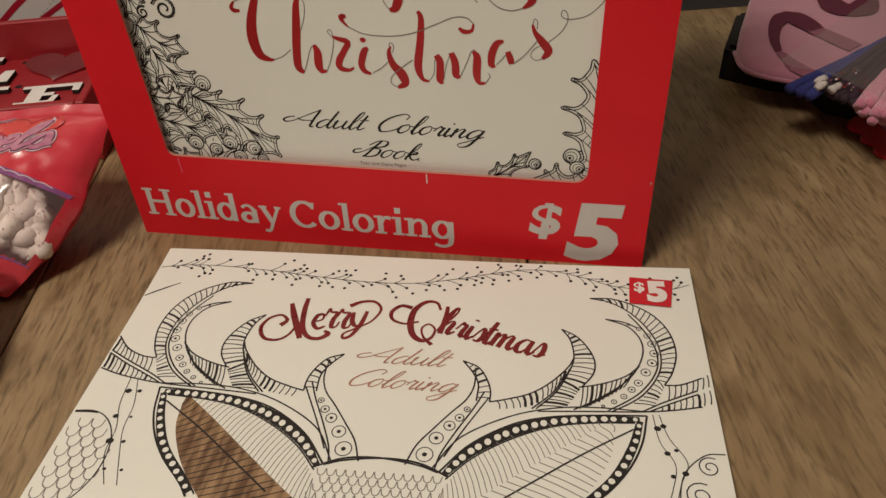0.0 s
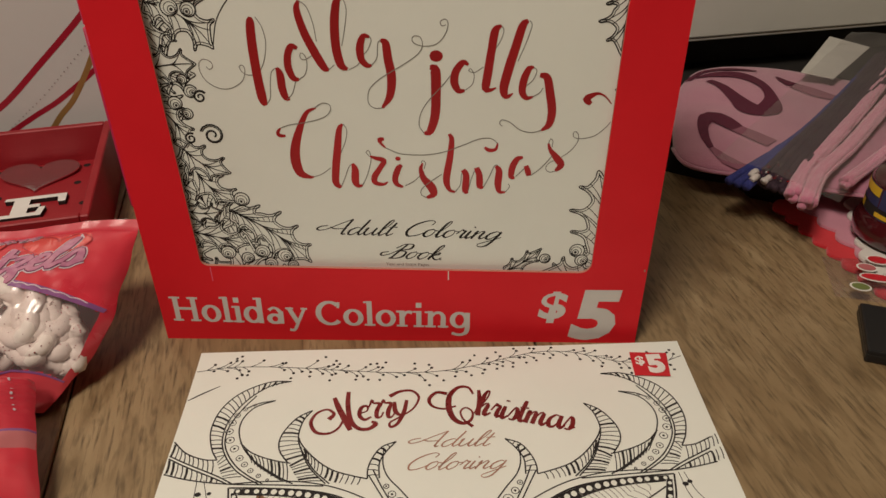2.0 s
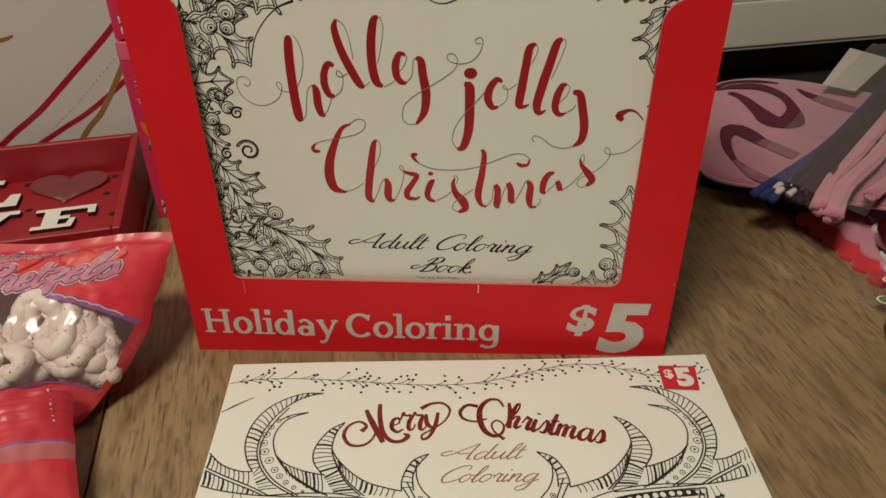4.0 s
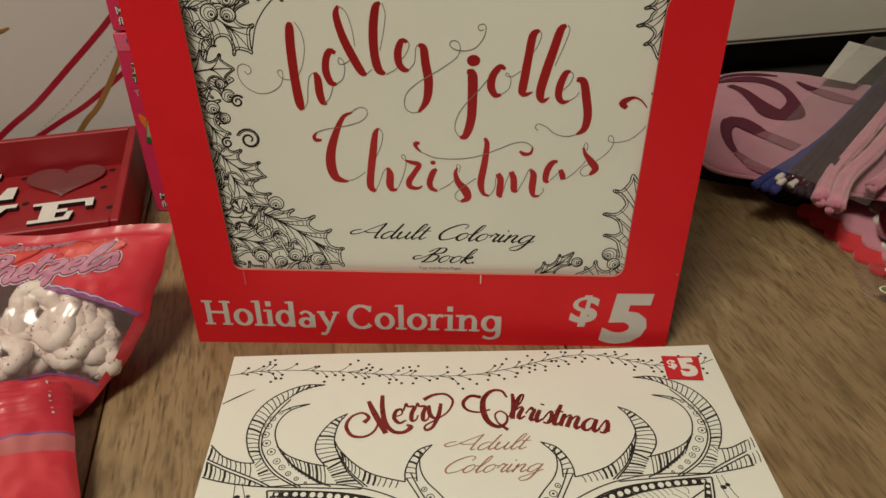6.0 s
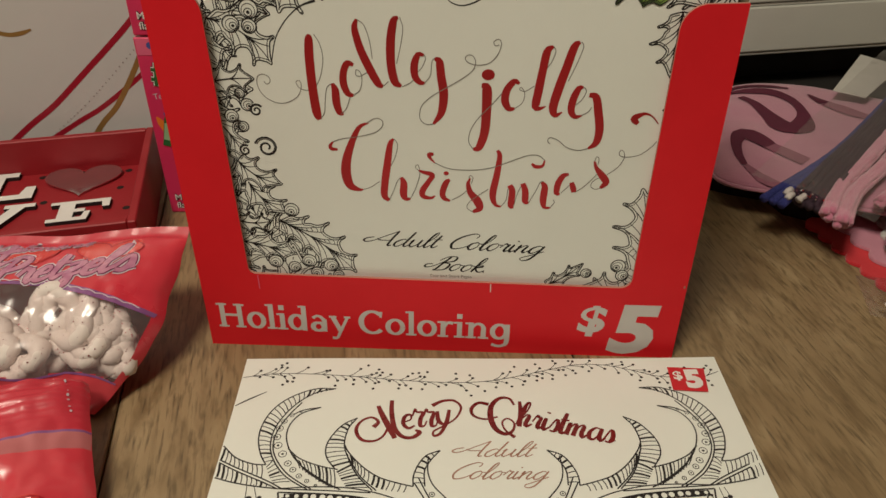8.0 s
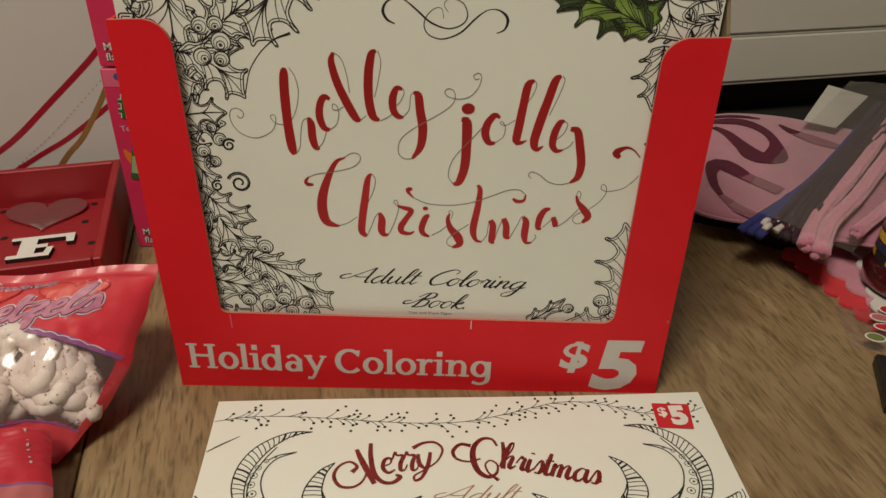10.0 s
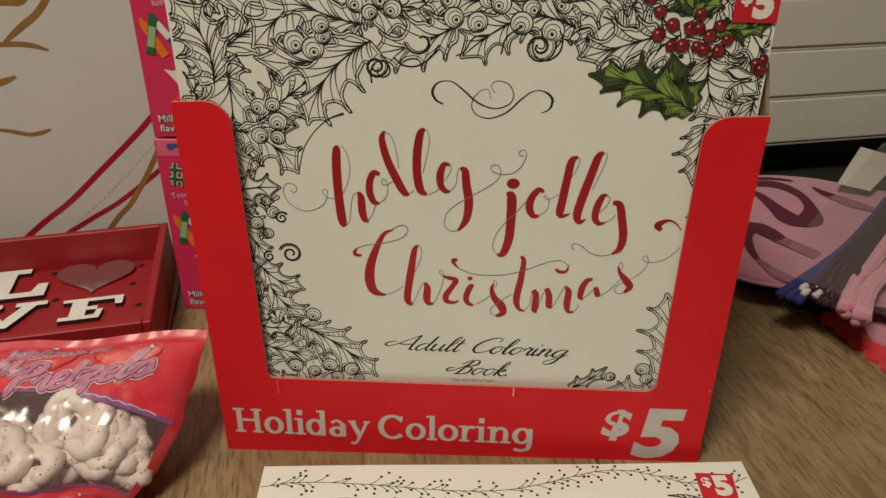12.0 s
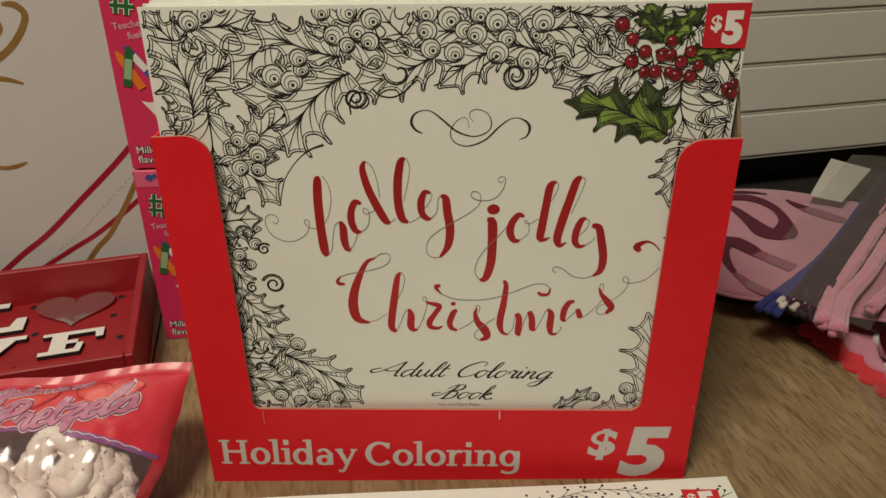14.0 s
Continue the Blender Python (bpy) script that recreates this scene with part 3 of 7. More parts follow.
def slab_word(text, x, y, height, width, turn):
    ink = Ink(on_front, 0.00010, 0.9)
    total = sum(SLAB[c][1] for c in text)
    kx, ky, pen = width / total, height / 1.45, 0.0
    c, s = math.cos(turn), math.sin(turn)
    for ch in text:
        for stroke in SLAB[ch][0]:
            pts = [((pen + u) * kx, v * ky, 0.84 * w * (kx + ky) / 2) for u, v, w in stroke]
            pts = [(x + u * c - v * s, y + u * s + v * c, w) for u, v, w in pts]
            ink.ribbon(pts, len(pts) > 20 or len(pts) == 2)
        pen += SLAB[ch][1]
    ink.done("lettering", SILVER, carton, "silver printed lettering")


slab_word("Holiday", -124.5, 13.0, 16.8, 74.0, -0.024)
slab_word("Coloring", -45.5, 11.2, 16.4, 86.0, -0.020)
for text, height, bold, x, y, turn, width, name in (("$", 18.0, 0.03, 77.0, 17.5, 0.0, 14.5, "price"), ("5", 32.5, 0.042, 94.5, 4.3, 0.0, 24.0, "price")):
    slanted = lambda u, v, lift, y=y: on_front(u + 0.13 * (v - y) - 1.5, v, lift)
    v, f = letters(text, height, bold, slanted, x, y, turn, width)
    raw_part(name, v, f, SILVER, carton, "silver printed lettering")


# ---- colouring books ----
def page_plain(x, y, lift):
    return (x / 1000, y / 1000, lift)


def book_body(book, width, height, thick, bend=None, sheets=4):
    """Cover, page block and spine; the face lies at local z = 0 and the book goes down from it."""
    nx, ny = 26, 26
    verts, faces = [], []
    for j in range(ny + 1):
        for i in range(nx + 1):
            x, y = -width / 2 + width * i / nx, height * j / ny
            verts.append((x, y, bend(x * 1000, y * 1000) if bend else 0.0))
    for j in range(ny):
        for i in range(nx):
            a = j * (nx + 1) + i
            faces.append((a, a + 1, a + nx + 2, a + nx + 1))
    n = len(verts)
    for x, y, z in list(verts):
        verts.append((x, y, z - 0.0005))
    faces += [tuple(n + i for i in f[::-1]) for f in faces]
    rim = [i for i in range(nx + 1)] + [j * (nx + 1) + nx for j in range(1, ny + 1)] + [ny * (nx + 1) + i for i in range(nx - 1, -1, -1)] + [j * (nx + 1) for j in range(ny - 1, 0, -1)]
    faces += [(rim[k], n + rim[k], n + rim[(k + 1) % len(rim)], rim[(k + 1) % len(rim)]) for k in range(len(rim))]
    raw_part("cover", verts, faces, PAPER, book, "cream white printed cover")
    part("page_block", block(-width / 2 + 0.001, width / 2 - 0.001, 0.001, height - 0.0012, -thick, -0.0008), PAGES, book, "stack of white pages")
    part("back_cover", block(-width / 2, width / 2, 0, height, -thick - 0.0006, -thick - 0.0001), PAPER, book)


def inside(poly, x, y):
    hit, n = False, len(poly)
    for i in range(n):
        (x1, y1), (x2, y2) = poly[i], poly[i - 1]
        if (y1 > y) != (y2 > y) and x < (x2 - x1) * (y - y1) / (y2 - y1) + x1:
            hit = not hit
    return hit


def spiked_leaf(x0, y0, x1, y1, wide, rng, spikes=0, bow=None):
    """A holly leaf with long rounded spikes, a doubled outline and curved veins: outline, tapered lines, and the lobes as strips from rib to rim."""
    dx, dy = x1 - x0, y1 - y0
    length = math.hypot(dx, dy)
    ux, uy = dx / length, dy / length
    bow = (rng.uniform(-0.14, 0.14) if bow is None else bow) * length
    n = spikes or rng.randint(2, 4)

    def at(t, s):
        c = bow * 4 * t * (1 - t)
        return (x0 + dx * t - uy * (s + c), y0 + dy * t + ux * (s + c))

    def taper(points, first, last):
        m = len(points) - 1
        return [(p[0], p[1], first + (last - first) * i / m) for i, p in enumerate(points)]

    flat_line = lambda q, step: [(p[0], p[1]) for p in smooth_line(q, step)]
    lines = [taper([at(i / 24, 0) for i in range(24)], 0.85, 0.36)]
    sides, strips = [], []
    gap = min(1.25, length * 0.035)
    for side in (1, -1):
        knots = [(0.0, 0.0)]
        for k in range(n):
            tip = (k + 0.80) / (n + 0.55) + rng.uniform(-0.02, 0.02)
            w = wide / 2 * (0.70 + 0.42 * math.sin(math.pi * (k + 0.7) / (n + 0.4))) * rng.uniform(0.88, 1.12)
            if k == n - 1:
                w *= 0.82
            e = 0.72 / n
            lobe = [(tip - e * 0.72, 0.55), (tip - e * 0.40, 0.62), (tip - e * 0.16, 0.80), (tip, 1.04), (tip + e * 0.085, 1.07), (tip + e * 0.13, 0.97), (tip + e * 0.06, 0.74), (tip + e * 0.16, 0.54)]
            knots += [(t, q * w) for t, q in lobe]
            first = max(0.015, tip - 0.30)
            vein = lambda f0, t1, s1, bend: [at(f0 + (t1 - f0) * i / 14, side * s1 * (i / 14) ** bend) for i in range(15)]
            main = vein(first, tip - e * 0.10, 0.70 * w, 1.9)
            lines.append(taper(main, 0.75, 0.26))
            other = vein(first + 0.03, tip + e * 0.17, 0.50 * w, 2.1)
            if length > 22:
                lines.append(taper(other, 0.66, 0.34))
            if length > 26 and rng.random() < 0.16:
                lines += [[(*main[i], 0.34), ((main[i][0] + other[i][0]) / 2 + 0.5 * ux, (main[i][1] + other[i][1]) / 2 + 0.5 * uy, 0.34), (*other[i], 0.34)] for i in range(6, 13, 2)]
            elif length > 30 and rng.random() < 0.35:
                lines.append(taper(vein(first - 0.02, tip - e * 0.22, 0.66 * w, 1.5), 0.6, 0.3))
            rim = flat_line([at(t, side * q) for t, q in knots[-9:]], 0.8)
            m = len(rim) - 1
            strips.append((k, side, rim, [at(max(0.0, tip - 0.34) + 0.34 * i / m, 0) for i in range(m + 1)]))
        knots += [(0.93, wide * 0.075), (0.985, wide * 0.03), (1.0, 0.0)]
        rim = flat_line([at(t, side * q) for t, q in knots], 0.8)
        lines.append([(*p, 0.58) for p in rim])
        inner = []
        for i in range(2, len(rim) - 2):
            ex, ey = rim[i + 2][0] - rim[i - 2][0], rim[i + 2][1] - rim[i - 2][1]
            d = math.hypot(ex, ey) or 1
            inner.append((rim[i][0] + side * ey / d * gap, rim[i][1] - side * ex / d * gap))
        if length > 16:
            lines.append([(*p, 0.38) for p in flat_line(inner[::2], 0.8)])
        sides.append(rim)
    return sides[0] + sides[1][::-1], lines, strips


def spiral(x, y, r, turns, start, flip=1):
    n = int(14 * turns)
    return [(x + r * (1 - 0.82 * i / n) * math.cos(start + flip * 2 * math.pi * turns * i / n), y + r * (1 - 0.82 * i / n) * math.sin(start + flip * 2 * math.pi * turns * i / n)) for i in range(n + 1)]


# the white middle of the wreath cover
MIDDLE = [(-36, 46), (-61, 71), (-78, 88), (-88, 102), (-88, 123), (-84, 141), (-85, 156), (-78, 167), (-69, 184), (-54, 195), (-41, 206), (-24, 213), (-5, 218), (12, 221),
          (34, 216), (45, 218), (53, 211), (77, 191), (99, 192), (89, 184), (94, 171), (103, 157), (104, 140), (104, 119), (104, 100), (93, 76), (73, 56), (56, 42)]


# main leaves: stalk, tip, width, spikes a side; berries: middle, radius
LEAVES_ABOVE = [
    (-108.4, 232.5, -125.2, 251.4, 15, 3), (-110.8, 204.3, -124.4, 240.1, 28, 4), (-64.2, 242.4, -92.3, 219.6, 24, 3), (-44.6, 230.2, -80.3, 245.3, 21, 3),
    (-46.6, 223.3, -92, 215.8, 25, 3), (-17.2, 238.9, -27, 251.3, 15, 2), (39.6, 238.3, 67.6, 239.2, 21, 3), (52, 248.1, 78.4, 246.2, 14, 3),
    (80.9, 227, 46.7, 216.7, 20, 3), (18.8, 231.7, -2.9, 216.4, 19, 2), (-3.7, 230.6, -41.7, 217.8, 22, 3), (-41, 223.4, -71.1, 185.6, 28, 4),
    (106.9, 215.8, 126, 202.3, 18, 2)]
LEAVES_BELOW = [
    (102.8, 218.8, 114.1, 190.1, 29, 3), (104.9, 188.7, 103.6, 159.9, 19, 3), (-112, 190, -100, 160, 20, 3), (-104, 183, -76.8, 162.2, 21, 3),
    (-106.2, 153.4, -86.1, 155.2, 17, 2), (-109.1, 136.2, -95.8, 113.9, 15, 2), (-106.3, 66.2, -76, 58.2, 17, 3), (-104.4, 78.2, -87, 78.6, 13, 2),
    (-98.4, 107.6, -78.2, 83.2, 18, 3), (-100, 112.9, -79, 100.1, 16, 2), (-82.8, 78.7, -44.7, 47.3, 21, 4), (57, 42.3, 75.5, 57.2, 11, 2),
    (105.3, 43.8, 100.1, 102.5, 31, 4)]
BERRIES_ABOVE = [
    (-73.9, 222.6, 4.7), (-66, 219.9, 4.7), (-61.4, 225, 3.3), (-62.2, 230, 3.8), (-100.1, 248.6, 3.8), (-106.6, 245.5, 4.2), (-51, 249, 3.8), (-40.4, 248.7, 4.2),
    (-46.4, 239.1, 4.2), (-41, 235.1, 3.3), (-35.8, 240.9, 4.2), (-30.3, 245.7, 4.2), (-31.4, 236.6, 3.8), (-6.8, 248.1, 4.2), (-7.2, 240.7, 4.2), (2.1, 245.6, 4.7),
    (8.4, 240.9, 3.8), (13.8, 239.2, 4.2), (4.2, 231.6, 4.2), (-5.8, 233.3, 4.2), (15.3, 247.4, 4.2), (22, 244.5, 4.7), (26.4, 237.1, 3.8), (22.6, 231.3, 4.7),
    (35.9, 228.3, 4.7), (39.6, 239, 3.8), (41.4, 244.2, 4.7)]
BERRIES_BELOW = [
    (-92.2, 193.9, 3.8), (-86, 194.8, 3.3), (-84.4, 187.2, 4.2), (-93.2, 180.6, 3.8), (-85.1, 179.7, 3.3), (-94, 148, 2.3), (-91, 142.3, 3.1), (-99.4, 136.4, 3.3),
    (-94.5, 131.2, 2.6), (-76.1, 85.3, 3.8), (-87.9, 53.3, 3.8), (-69.7, 54.2, 3.8), (-58.3, 51.6, 3.8), (-78, 50, 3.3), (-66.1, 46.7, 3.3), (-54.6, 45.6, 2.8),
    (93.8, 56, 3.8), (96.5, 50, 3.3), (77.5, 50.9, 2.8)]


def wreath(ink):
    """Dense line drawing of leaves, berries and curls round the white middle; what lies on top hides what lies below."""
    rng = random.Random(11)
    centre = (0, 130)
    items = []

    def clear_of_middle(outline, share):
        pts = outline[::3]
        return sum(1 for p in pts if inside(MIDDLE, p[0], p[1]) or (abs(p[0]) < 40 and p[1] < 46)) <= share * len(pts)

    for count, lengths, widths, apart in ((60, (20, 26), (14, 18), 12.0), (50, (30, 42), (20, 27), 17.0)):
        made = tries = 0
        mids = []
        while made < count and tries < 1500:
            tries += 1
            x, y = rng.uniform(-128, 128), rng.uniform(0, 252)
            if inside(MIDDLE, x, y):
                continue
            a = math.atan2(centre[1] - y, centre[0] - x) + rng.uniform(-1.5, 1.5)
            length = rng.uniform(*lengths)
            poly, lines, _ = spiked_leaf(x, y, x + length * math.cos(a), y + length * math.sin(a), rng.uniform(*widths), rng)
            mid = (x + length * 0.5 * math.cos(a), y + length * 0.5 * math.sin(a))
            if clear_of_middle(poly, 0.03) and all(math.hypot(mid[0] - p[0], mid[1] - p[1]) > apart for p in mids):
                mids.append(mid)
                items.append((poly[::3], lines))
                made += 1
    for x0, y0, x1, y1, wide, spikes in LEAVES_ABOVE + LEAVES_BELOW:
        poly, lines, _ = spiked_leaf(x0, y0, x1, y1, wide, rng, int(spikes))
        items.append((poly[::3], lines))

    def circle(x, y, r, w):
        return [(x + r * math.cos(i * math.pi / 11), y + r * math.sin(i * math.pi / 11), w) for i in range(23)]

    for x, y, r in BERRIES_ABOVE + BERRIES_BELOW:
        turn = rng.uniform(3.6, 5.8)
        ox, oy = 0.34 * r * math.cos(turn), 0.34 * r * math.sin(turn)
        items.append(([p[:2] for p in circle(x, y, r, 0)], [circle(x, y, r, 0.58), circle(x + ox * 0.45, y + oy * 0.45, r * 0.72, 0.32), circle(x + ox, y + oy, r * 0.42, 0.4), circle(x + ox, y + oy, r * 0.10, 0.7)]))
    for x, y, r, turns, start, flip in ((-39.2, 212.4, 5.6, 1.9, 1.2, -1), (30.6, 221.4, 7.0, 1.7, 0.4, -1), (-84.5, 120.3, 6.0, 1.6, 2.8, -1), (-95.3, 118.5, 3.1, 1.5, 1.0, 1), (-87.1, 139.5, 3.4, 1.5, 0.6, 1), (-19.7, 223.5, 7.0, 0.8, 3.2, 1)):
        curl = spiral(x, y, r, turns, start, flip)
        items.append((curl[:14], [[(*p, 0.85) for p in curl], [(x + (p[0] - x) * 0.84, y + (p[1] - y) * 0.84, 0.42) for p in curl]]))
    boxes = [(min(p[0] for p in q), max(p[0] for p in q), min(p[1] for p in q), max(p[1] for p in q)) for q, _ in items]
    for i, (_, lines) in enumerate(items):
        over = [j for j in range(i + 1, len(items)) if boxes[j][0] < boxes[i][1] and boxes[j][1] > boxes[i][0] and boxes[j][2] < boxes[i][3] and boxes[j][3] > boxes[i][2]]
        for line in lines:
            run = []
            for x, y, w in line:
                if abs(x) < 126.3 and 1 < y < 250.3 and not any(boxes[j][0] < x < boxes[j][1] and boxes[j][2] < y < boxes[j][3] and inside(items[j][0], x, y) for j in over):
                    run.append((x, y, w))
                else:
                    if len(run) > 1:
                        ink.ribbon(run, True)
                    run = []
            if len(run) > 1:
                ink.ribbon(run, True)


def price_tag(book, place, quad, words):
    tag = Ink(place, 0.0008)
    tag.area(quad)
    tag.done("price_tag", TAG_RED, book, "square red price tag")
    for text, height, bold, x, y, width in words:
        v, f = letters(text, height, bold, place, x, y, 0.0, width, 0.0010)
        raw_part("price", v, f, WHITE_INK, book, "white price lettering")


def wreath_book(m):
    book = thing("coloring_book", "cream colouring book with line wreath and red lettering, in the carton", "book", m, "colouring books in the carton")
    book_body(book, 0.254, 0.2515, 0.008)
    ink, red, hair = Ink(page_plain), Ink(page_plain, 0.00012, 1.1), Ink(page_plain, 0.00010, 1.2)
    wreath(ink)
    red_ink, hairline, black_ink = red.ribbon, hair.ribbon, ink.ribbon
    red_ink([(-58.4, 176.4, 1.47), (-58.8, 173.9, 3.67), (-59.3, 165.1, 4.17), (-59.1, 150.8, 4.17), (-58.2, 139.1, 4.17), (-57.1, 135.5, 2.21)])
    red_ink([(-49.7, 153.6, 1.47), (-48.6, 150.5, 3.43), (-48.4, 143.8, 3.67), (-47.2, 139.3, 2.94), (-45.4, 138.8, 1.47)])
    red_ink([(-39.4, 162.6, 1.47), (-42.0, 163.4, 2.94), (-44.0, 159.7, 3.19), (-44.5, 154.0, 3.43), (-42.8, 148.9, 2.94), (-40.2, 148.0, 1.47)])
    red_ink([(-36.7, 183.5, 1.23), (-37.8, 179.2, 2.94), (-35.6, 169.7, 3.67), (-31.5, 160.0, 3.92), (-28.2, 153.8, 3.43), (-26.1, 152.7, 1.47)])
    red_ink([(-18.2, 184.6, 1.23), (-20.3, 182.9, 3.19), (-21.9, 174.0, 3.92), (-22.1, 163.0, 3.92), (-20.6, 155.1, 3.67), (-17.7, 152.9, 1.47)])
    red_ink([(-7.1, 167.7, 1.23), (-9.7, 168.0, 2.45), (-11.5, 163.2, 3.43), (-11.2, 157.6, 3.19), (-8.8, 154.8, 2.45), (-6.8, 154.8, 0.98)])
    red_ink([(-2.2, 166.2, 1.47), (-0.1, 164.8, 3.43), (0.7, 157.8, 3.92), (1.9, 149.2, 4.17), (0.8, 140.4, 3.43), (-2.9, 134.4, 1.23)])
    red_ink([(19.3, 153.9, 1.96), (21.7, 152.5, 4.41), (21.9, 140.9, 4.41), (21.3, 130.4, 4.17), (18.9, 122.7, 3.43), (16.2, 121.7, 1.47)])
    red_ink([(36.6, 155.1, 1.23), (34.2, 156.2, 2.69), (31.1, 152.2, 3.43), (30.3, 146.9, 3.67), (32.3, 142.9, 2.69), (35.0, 143.0, 1.23)])
    red_ink([(50.7, 172.7, 1.23), (48.1, 170.4, 3.43), (46.7, 161.6, 3.67), (45.4, 151.6, 3.92), (44.6, 144.3, 3.67), (46.5, 143.2, 1.96), (49.3, 144.4, 0.49)])
    red_ink([(62.3, 174.8, 1.47), (60.0, 172.8, 3.43), (57.3, 163.2, 3.92), (54.6, 153.2, 4.17), (52.7, 143.9, 3.92), (54.1, 140.1, 2.45), (57.1, 141.7, 0.49)])
    red_ink([(65.8, 154.0, 0.98), (63.8, 153.4, 2.69), (61.7, 148.2, 3.43), (61.2, 142.4, 3.19), (63.3, 139.5, 2.21), (66.2, 140.1, 0.73)])
    red_ink([(68.8, 150.4, 1.96), (72.0, 149.3, 3.43), (73.8, 142.1, 3.92), (75.3, 133.2, 3.92), (74.4, 126.5, 3.19), (71.0, 123.4, 0.98)])
    red_ink([(-34.0, 134.3, 0.73), (-38.4, 132.0, 1.96), (-42.4, 124.3, 3.19), (-45.6, 114.8, 4.41), (-46.4, 106.8, 4.90), (-44.8, 100.4, 4.17), (-40.6, 98.2, 1.96), (-38.4, 98.2, 0.73)])
    red_ink([(-49.7, 120.1, 1.23), (-52.5, 120.3, 1.96), (-53.2, 121.9, 1.71), (-51.7, 124.1, 0.73)])
    red_ink([(-22.3, 126.3, 0.98), (-24.0, 123.2, 2.69), (-25.8, 112.2, 3.67), (-27.3, 102.5, 3.67), (-27.8, 95.2, 3.43), (-25.6, 92.3, 1.71)])
    red_ink([(-18.9, 105.6, 1.47), (-17.9, 102.1, 3.43), (-18.2, 96.2, 3.67), (-17.1, 93.5, 2.45), (-14.8, 93.6, 0.98)])
    red_ink([(-10.2, 109.6, 0.9), (-7.6, 108.6, 1.9), (-3.6, 107.2, 2.6), (-5.6, 103.4, 2.6), (-8.6, 98.4, 3.1), (-8.3, 95.2, 2.6), (-4.6, 94.3, 1.6), (-2.2, 95.6, 0.7)])
    red_ink([(5.0, 104.9, 1.4), (3.2, 103.2, 2.9), (1.4, 97.6, 3.0), (2.3, 94.3, 2.4), (5.2, 92.9, 1.1)])
    red_ink([(-3.0, 118.7, 1.47), (-5.2, 118.4, 2.21), (-4.6, 116.5, 1.47), (-2.4, 114.0, 0.61)])
    red_ink([(15.1, 105.9, 0.73), (14.1, 102.9, 1.96), (15.4, 97.7, 3.19), (18.9, 93.2, 4.41), (20.1, 88.9, 3.43), (16.8, 86.8, 1.47)])
    red_ink([(27.9, 121.4, 1.47), (29.1, 118.3, 2.45), (28.2, 108.8, 3.19), (26.5, 97.4, 3.43), (27.9, 91.5, 1.96), (30.8, 90.2, 0.98)])
    red_ink([(34.6, 102.5, 2.45), (36.1, 99.3, 3.19), (35.8, 91.0, 3.19), (37.2, 90.1, 1.23)])
    red_ink([(41.1, 103.7, 2.45), (42.5, 99.5, 3.19), (42.9, 93.6, 3.19), (44.6, 92.9, 1.23)])
    red_ink([(50.4, 104.6, 1.47), (52.0, 102.0, 3.19), (51.7, 94.8, 3.43), (52.6, 90.5, 1.96), (55.4, 90.3, 0.98)])
    red_ink([(63.2, 109.4, 1.23), (60.5, 108.4, 2.69), (58.4, 104.1, 3.19), (58.0, 98.9, 2.69), (59.7, 98.3, 1.23)])
    red_ink([(64.9, 104.9, 2.21), (66.0, 101.7, 2.94), (66.5, 99.5, 2.21)])
    red_ink([(74.9, 116.6, 0.98), (76.1, 113.2, 1.96), (79.2, 109.2, 3.43), (81.6, 105.4, 3.43), (79.2, 102.1, 1.47)])
    red_ink([(50.9, 116.6, 0.73), (50.0, 113.5, 1.47), (46.8, 113.1, 1.96), (44.8, 114.6, 1.23)])
    red_ink([(92.8, 136.6, 1.96), (90.7, 138.9, 3.43), (92.8, 140.7, 2.45), (95.8, 141.7, 1.23), (99.1, 140.3, 0.73), (102.2, 136.8, 0.49)])
    red.disc(22.2, 159.1, 3.0, 2.6, 18)
    red.disc(3.2, 108.4, 1.3, 1.1)
    hairline([(-56.3, 176.4, 0.38), (-54.0, 172.1, 0.38), (-53.1, 165.2, 0.38), (-54.8, 157.2, 0.38), (-57.2, 152.3, 0.38)])
    hairline([(-59.4, 150.0, 0.38), (-63.4, 150.2, 0.38), (-65.7, 151.6, 0.38), (-66.6, 154.1, 0.38), (-65.0, 154.7, 0.38), (-64.3, 152.2, 0.38), (-66.3, 147.2, 0.38), (-71.8, 143.8, 0.38), (-77.2, 143.7, 0.38), (-82.3, 146.8, 0.38), (-84.8, 151.7, 0.38), (-84.4, 156.1, 0.38), (-81.9, 157.5, 0.38), (-79.1, 156.2, 0.38), (-78.7, 153.9, 0.38), (-80.4, 152.7, 0.38), (-81.6, 154.1, 0.38)])
    hairline([(-56.5, 136.1, 0.38), (-54.5, 139.2, 0.38), (-53.5, 146.6, 0.38), (-52.2, 151.8, 0.38), (-49.7, 153.6, 0.38)])
    hairline([(-46.7, 138.5, 0.38), (-43.9, 141.5, 0.38), (-41.6, 147.7, 0.38)])
    hairline([(-40.2, 148.0, 0.38), (-37.0, 150.7, 0.38), (-35.8, 155.6, 0.38), (-36.4, 159.3, 0.38), (-38.2, 160.4, 0.38), (-38.5, 158.1, 0.38), (-36.7, 157.3, 0.38), (-32.8, 159.4, 0.38)])
    hairline([(-36.7, 183.5, 0.38), (-33.5, 180.8, 0.38), (-31.4, 173.9, 0.38), (-30.5, 165.6, 0.38)])
    hairline([(-17.5, 184.6, 0.38), (-16.3, 179.5, 0.38), (-17.6, 171.4, 0.38), (-19.5, 163.6, 0.38)])
    hairline([(-26.1, 152.7, 0.38), (-23.5, 155.0, 0.38)])
    hairline([(-17.2, 152.6, 0.38), (-13.3, 154.7, 0.38), (-11.5, 156.7, 0.38)])
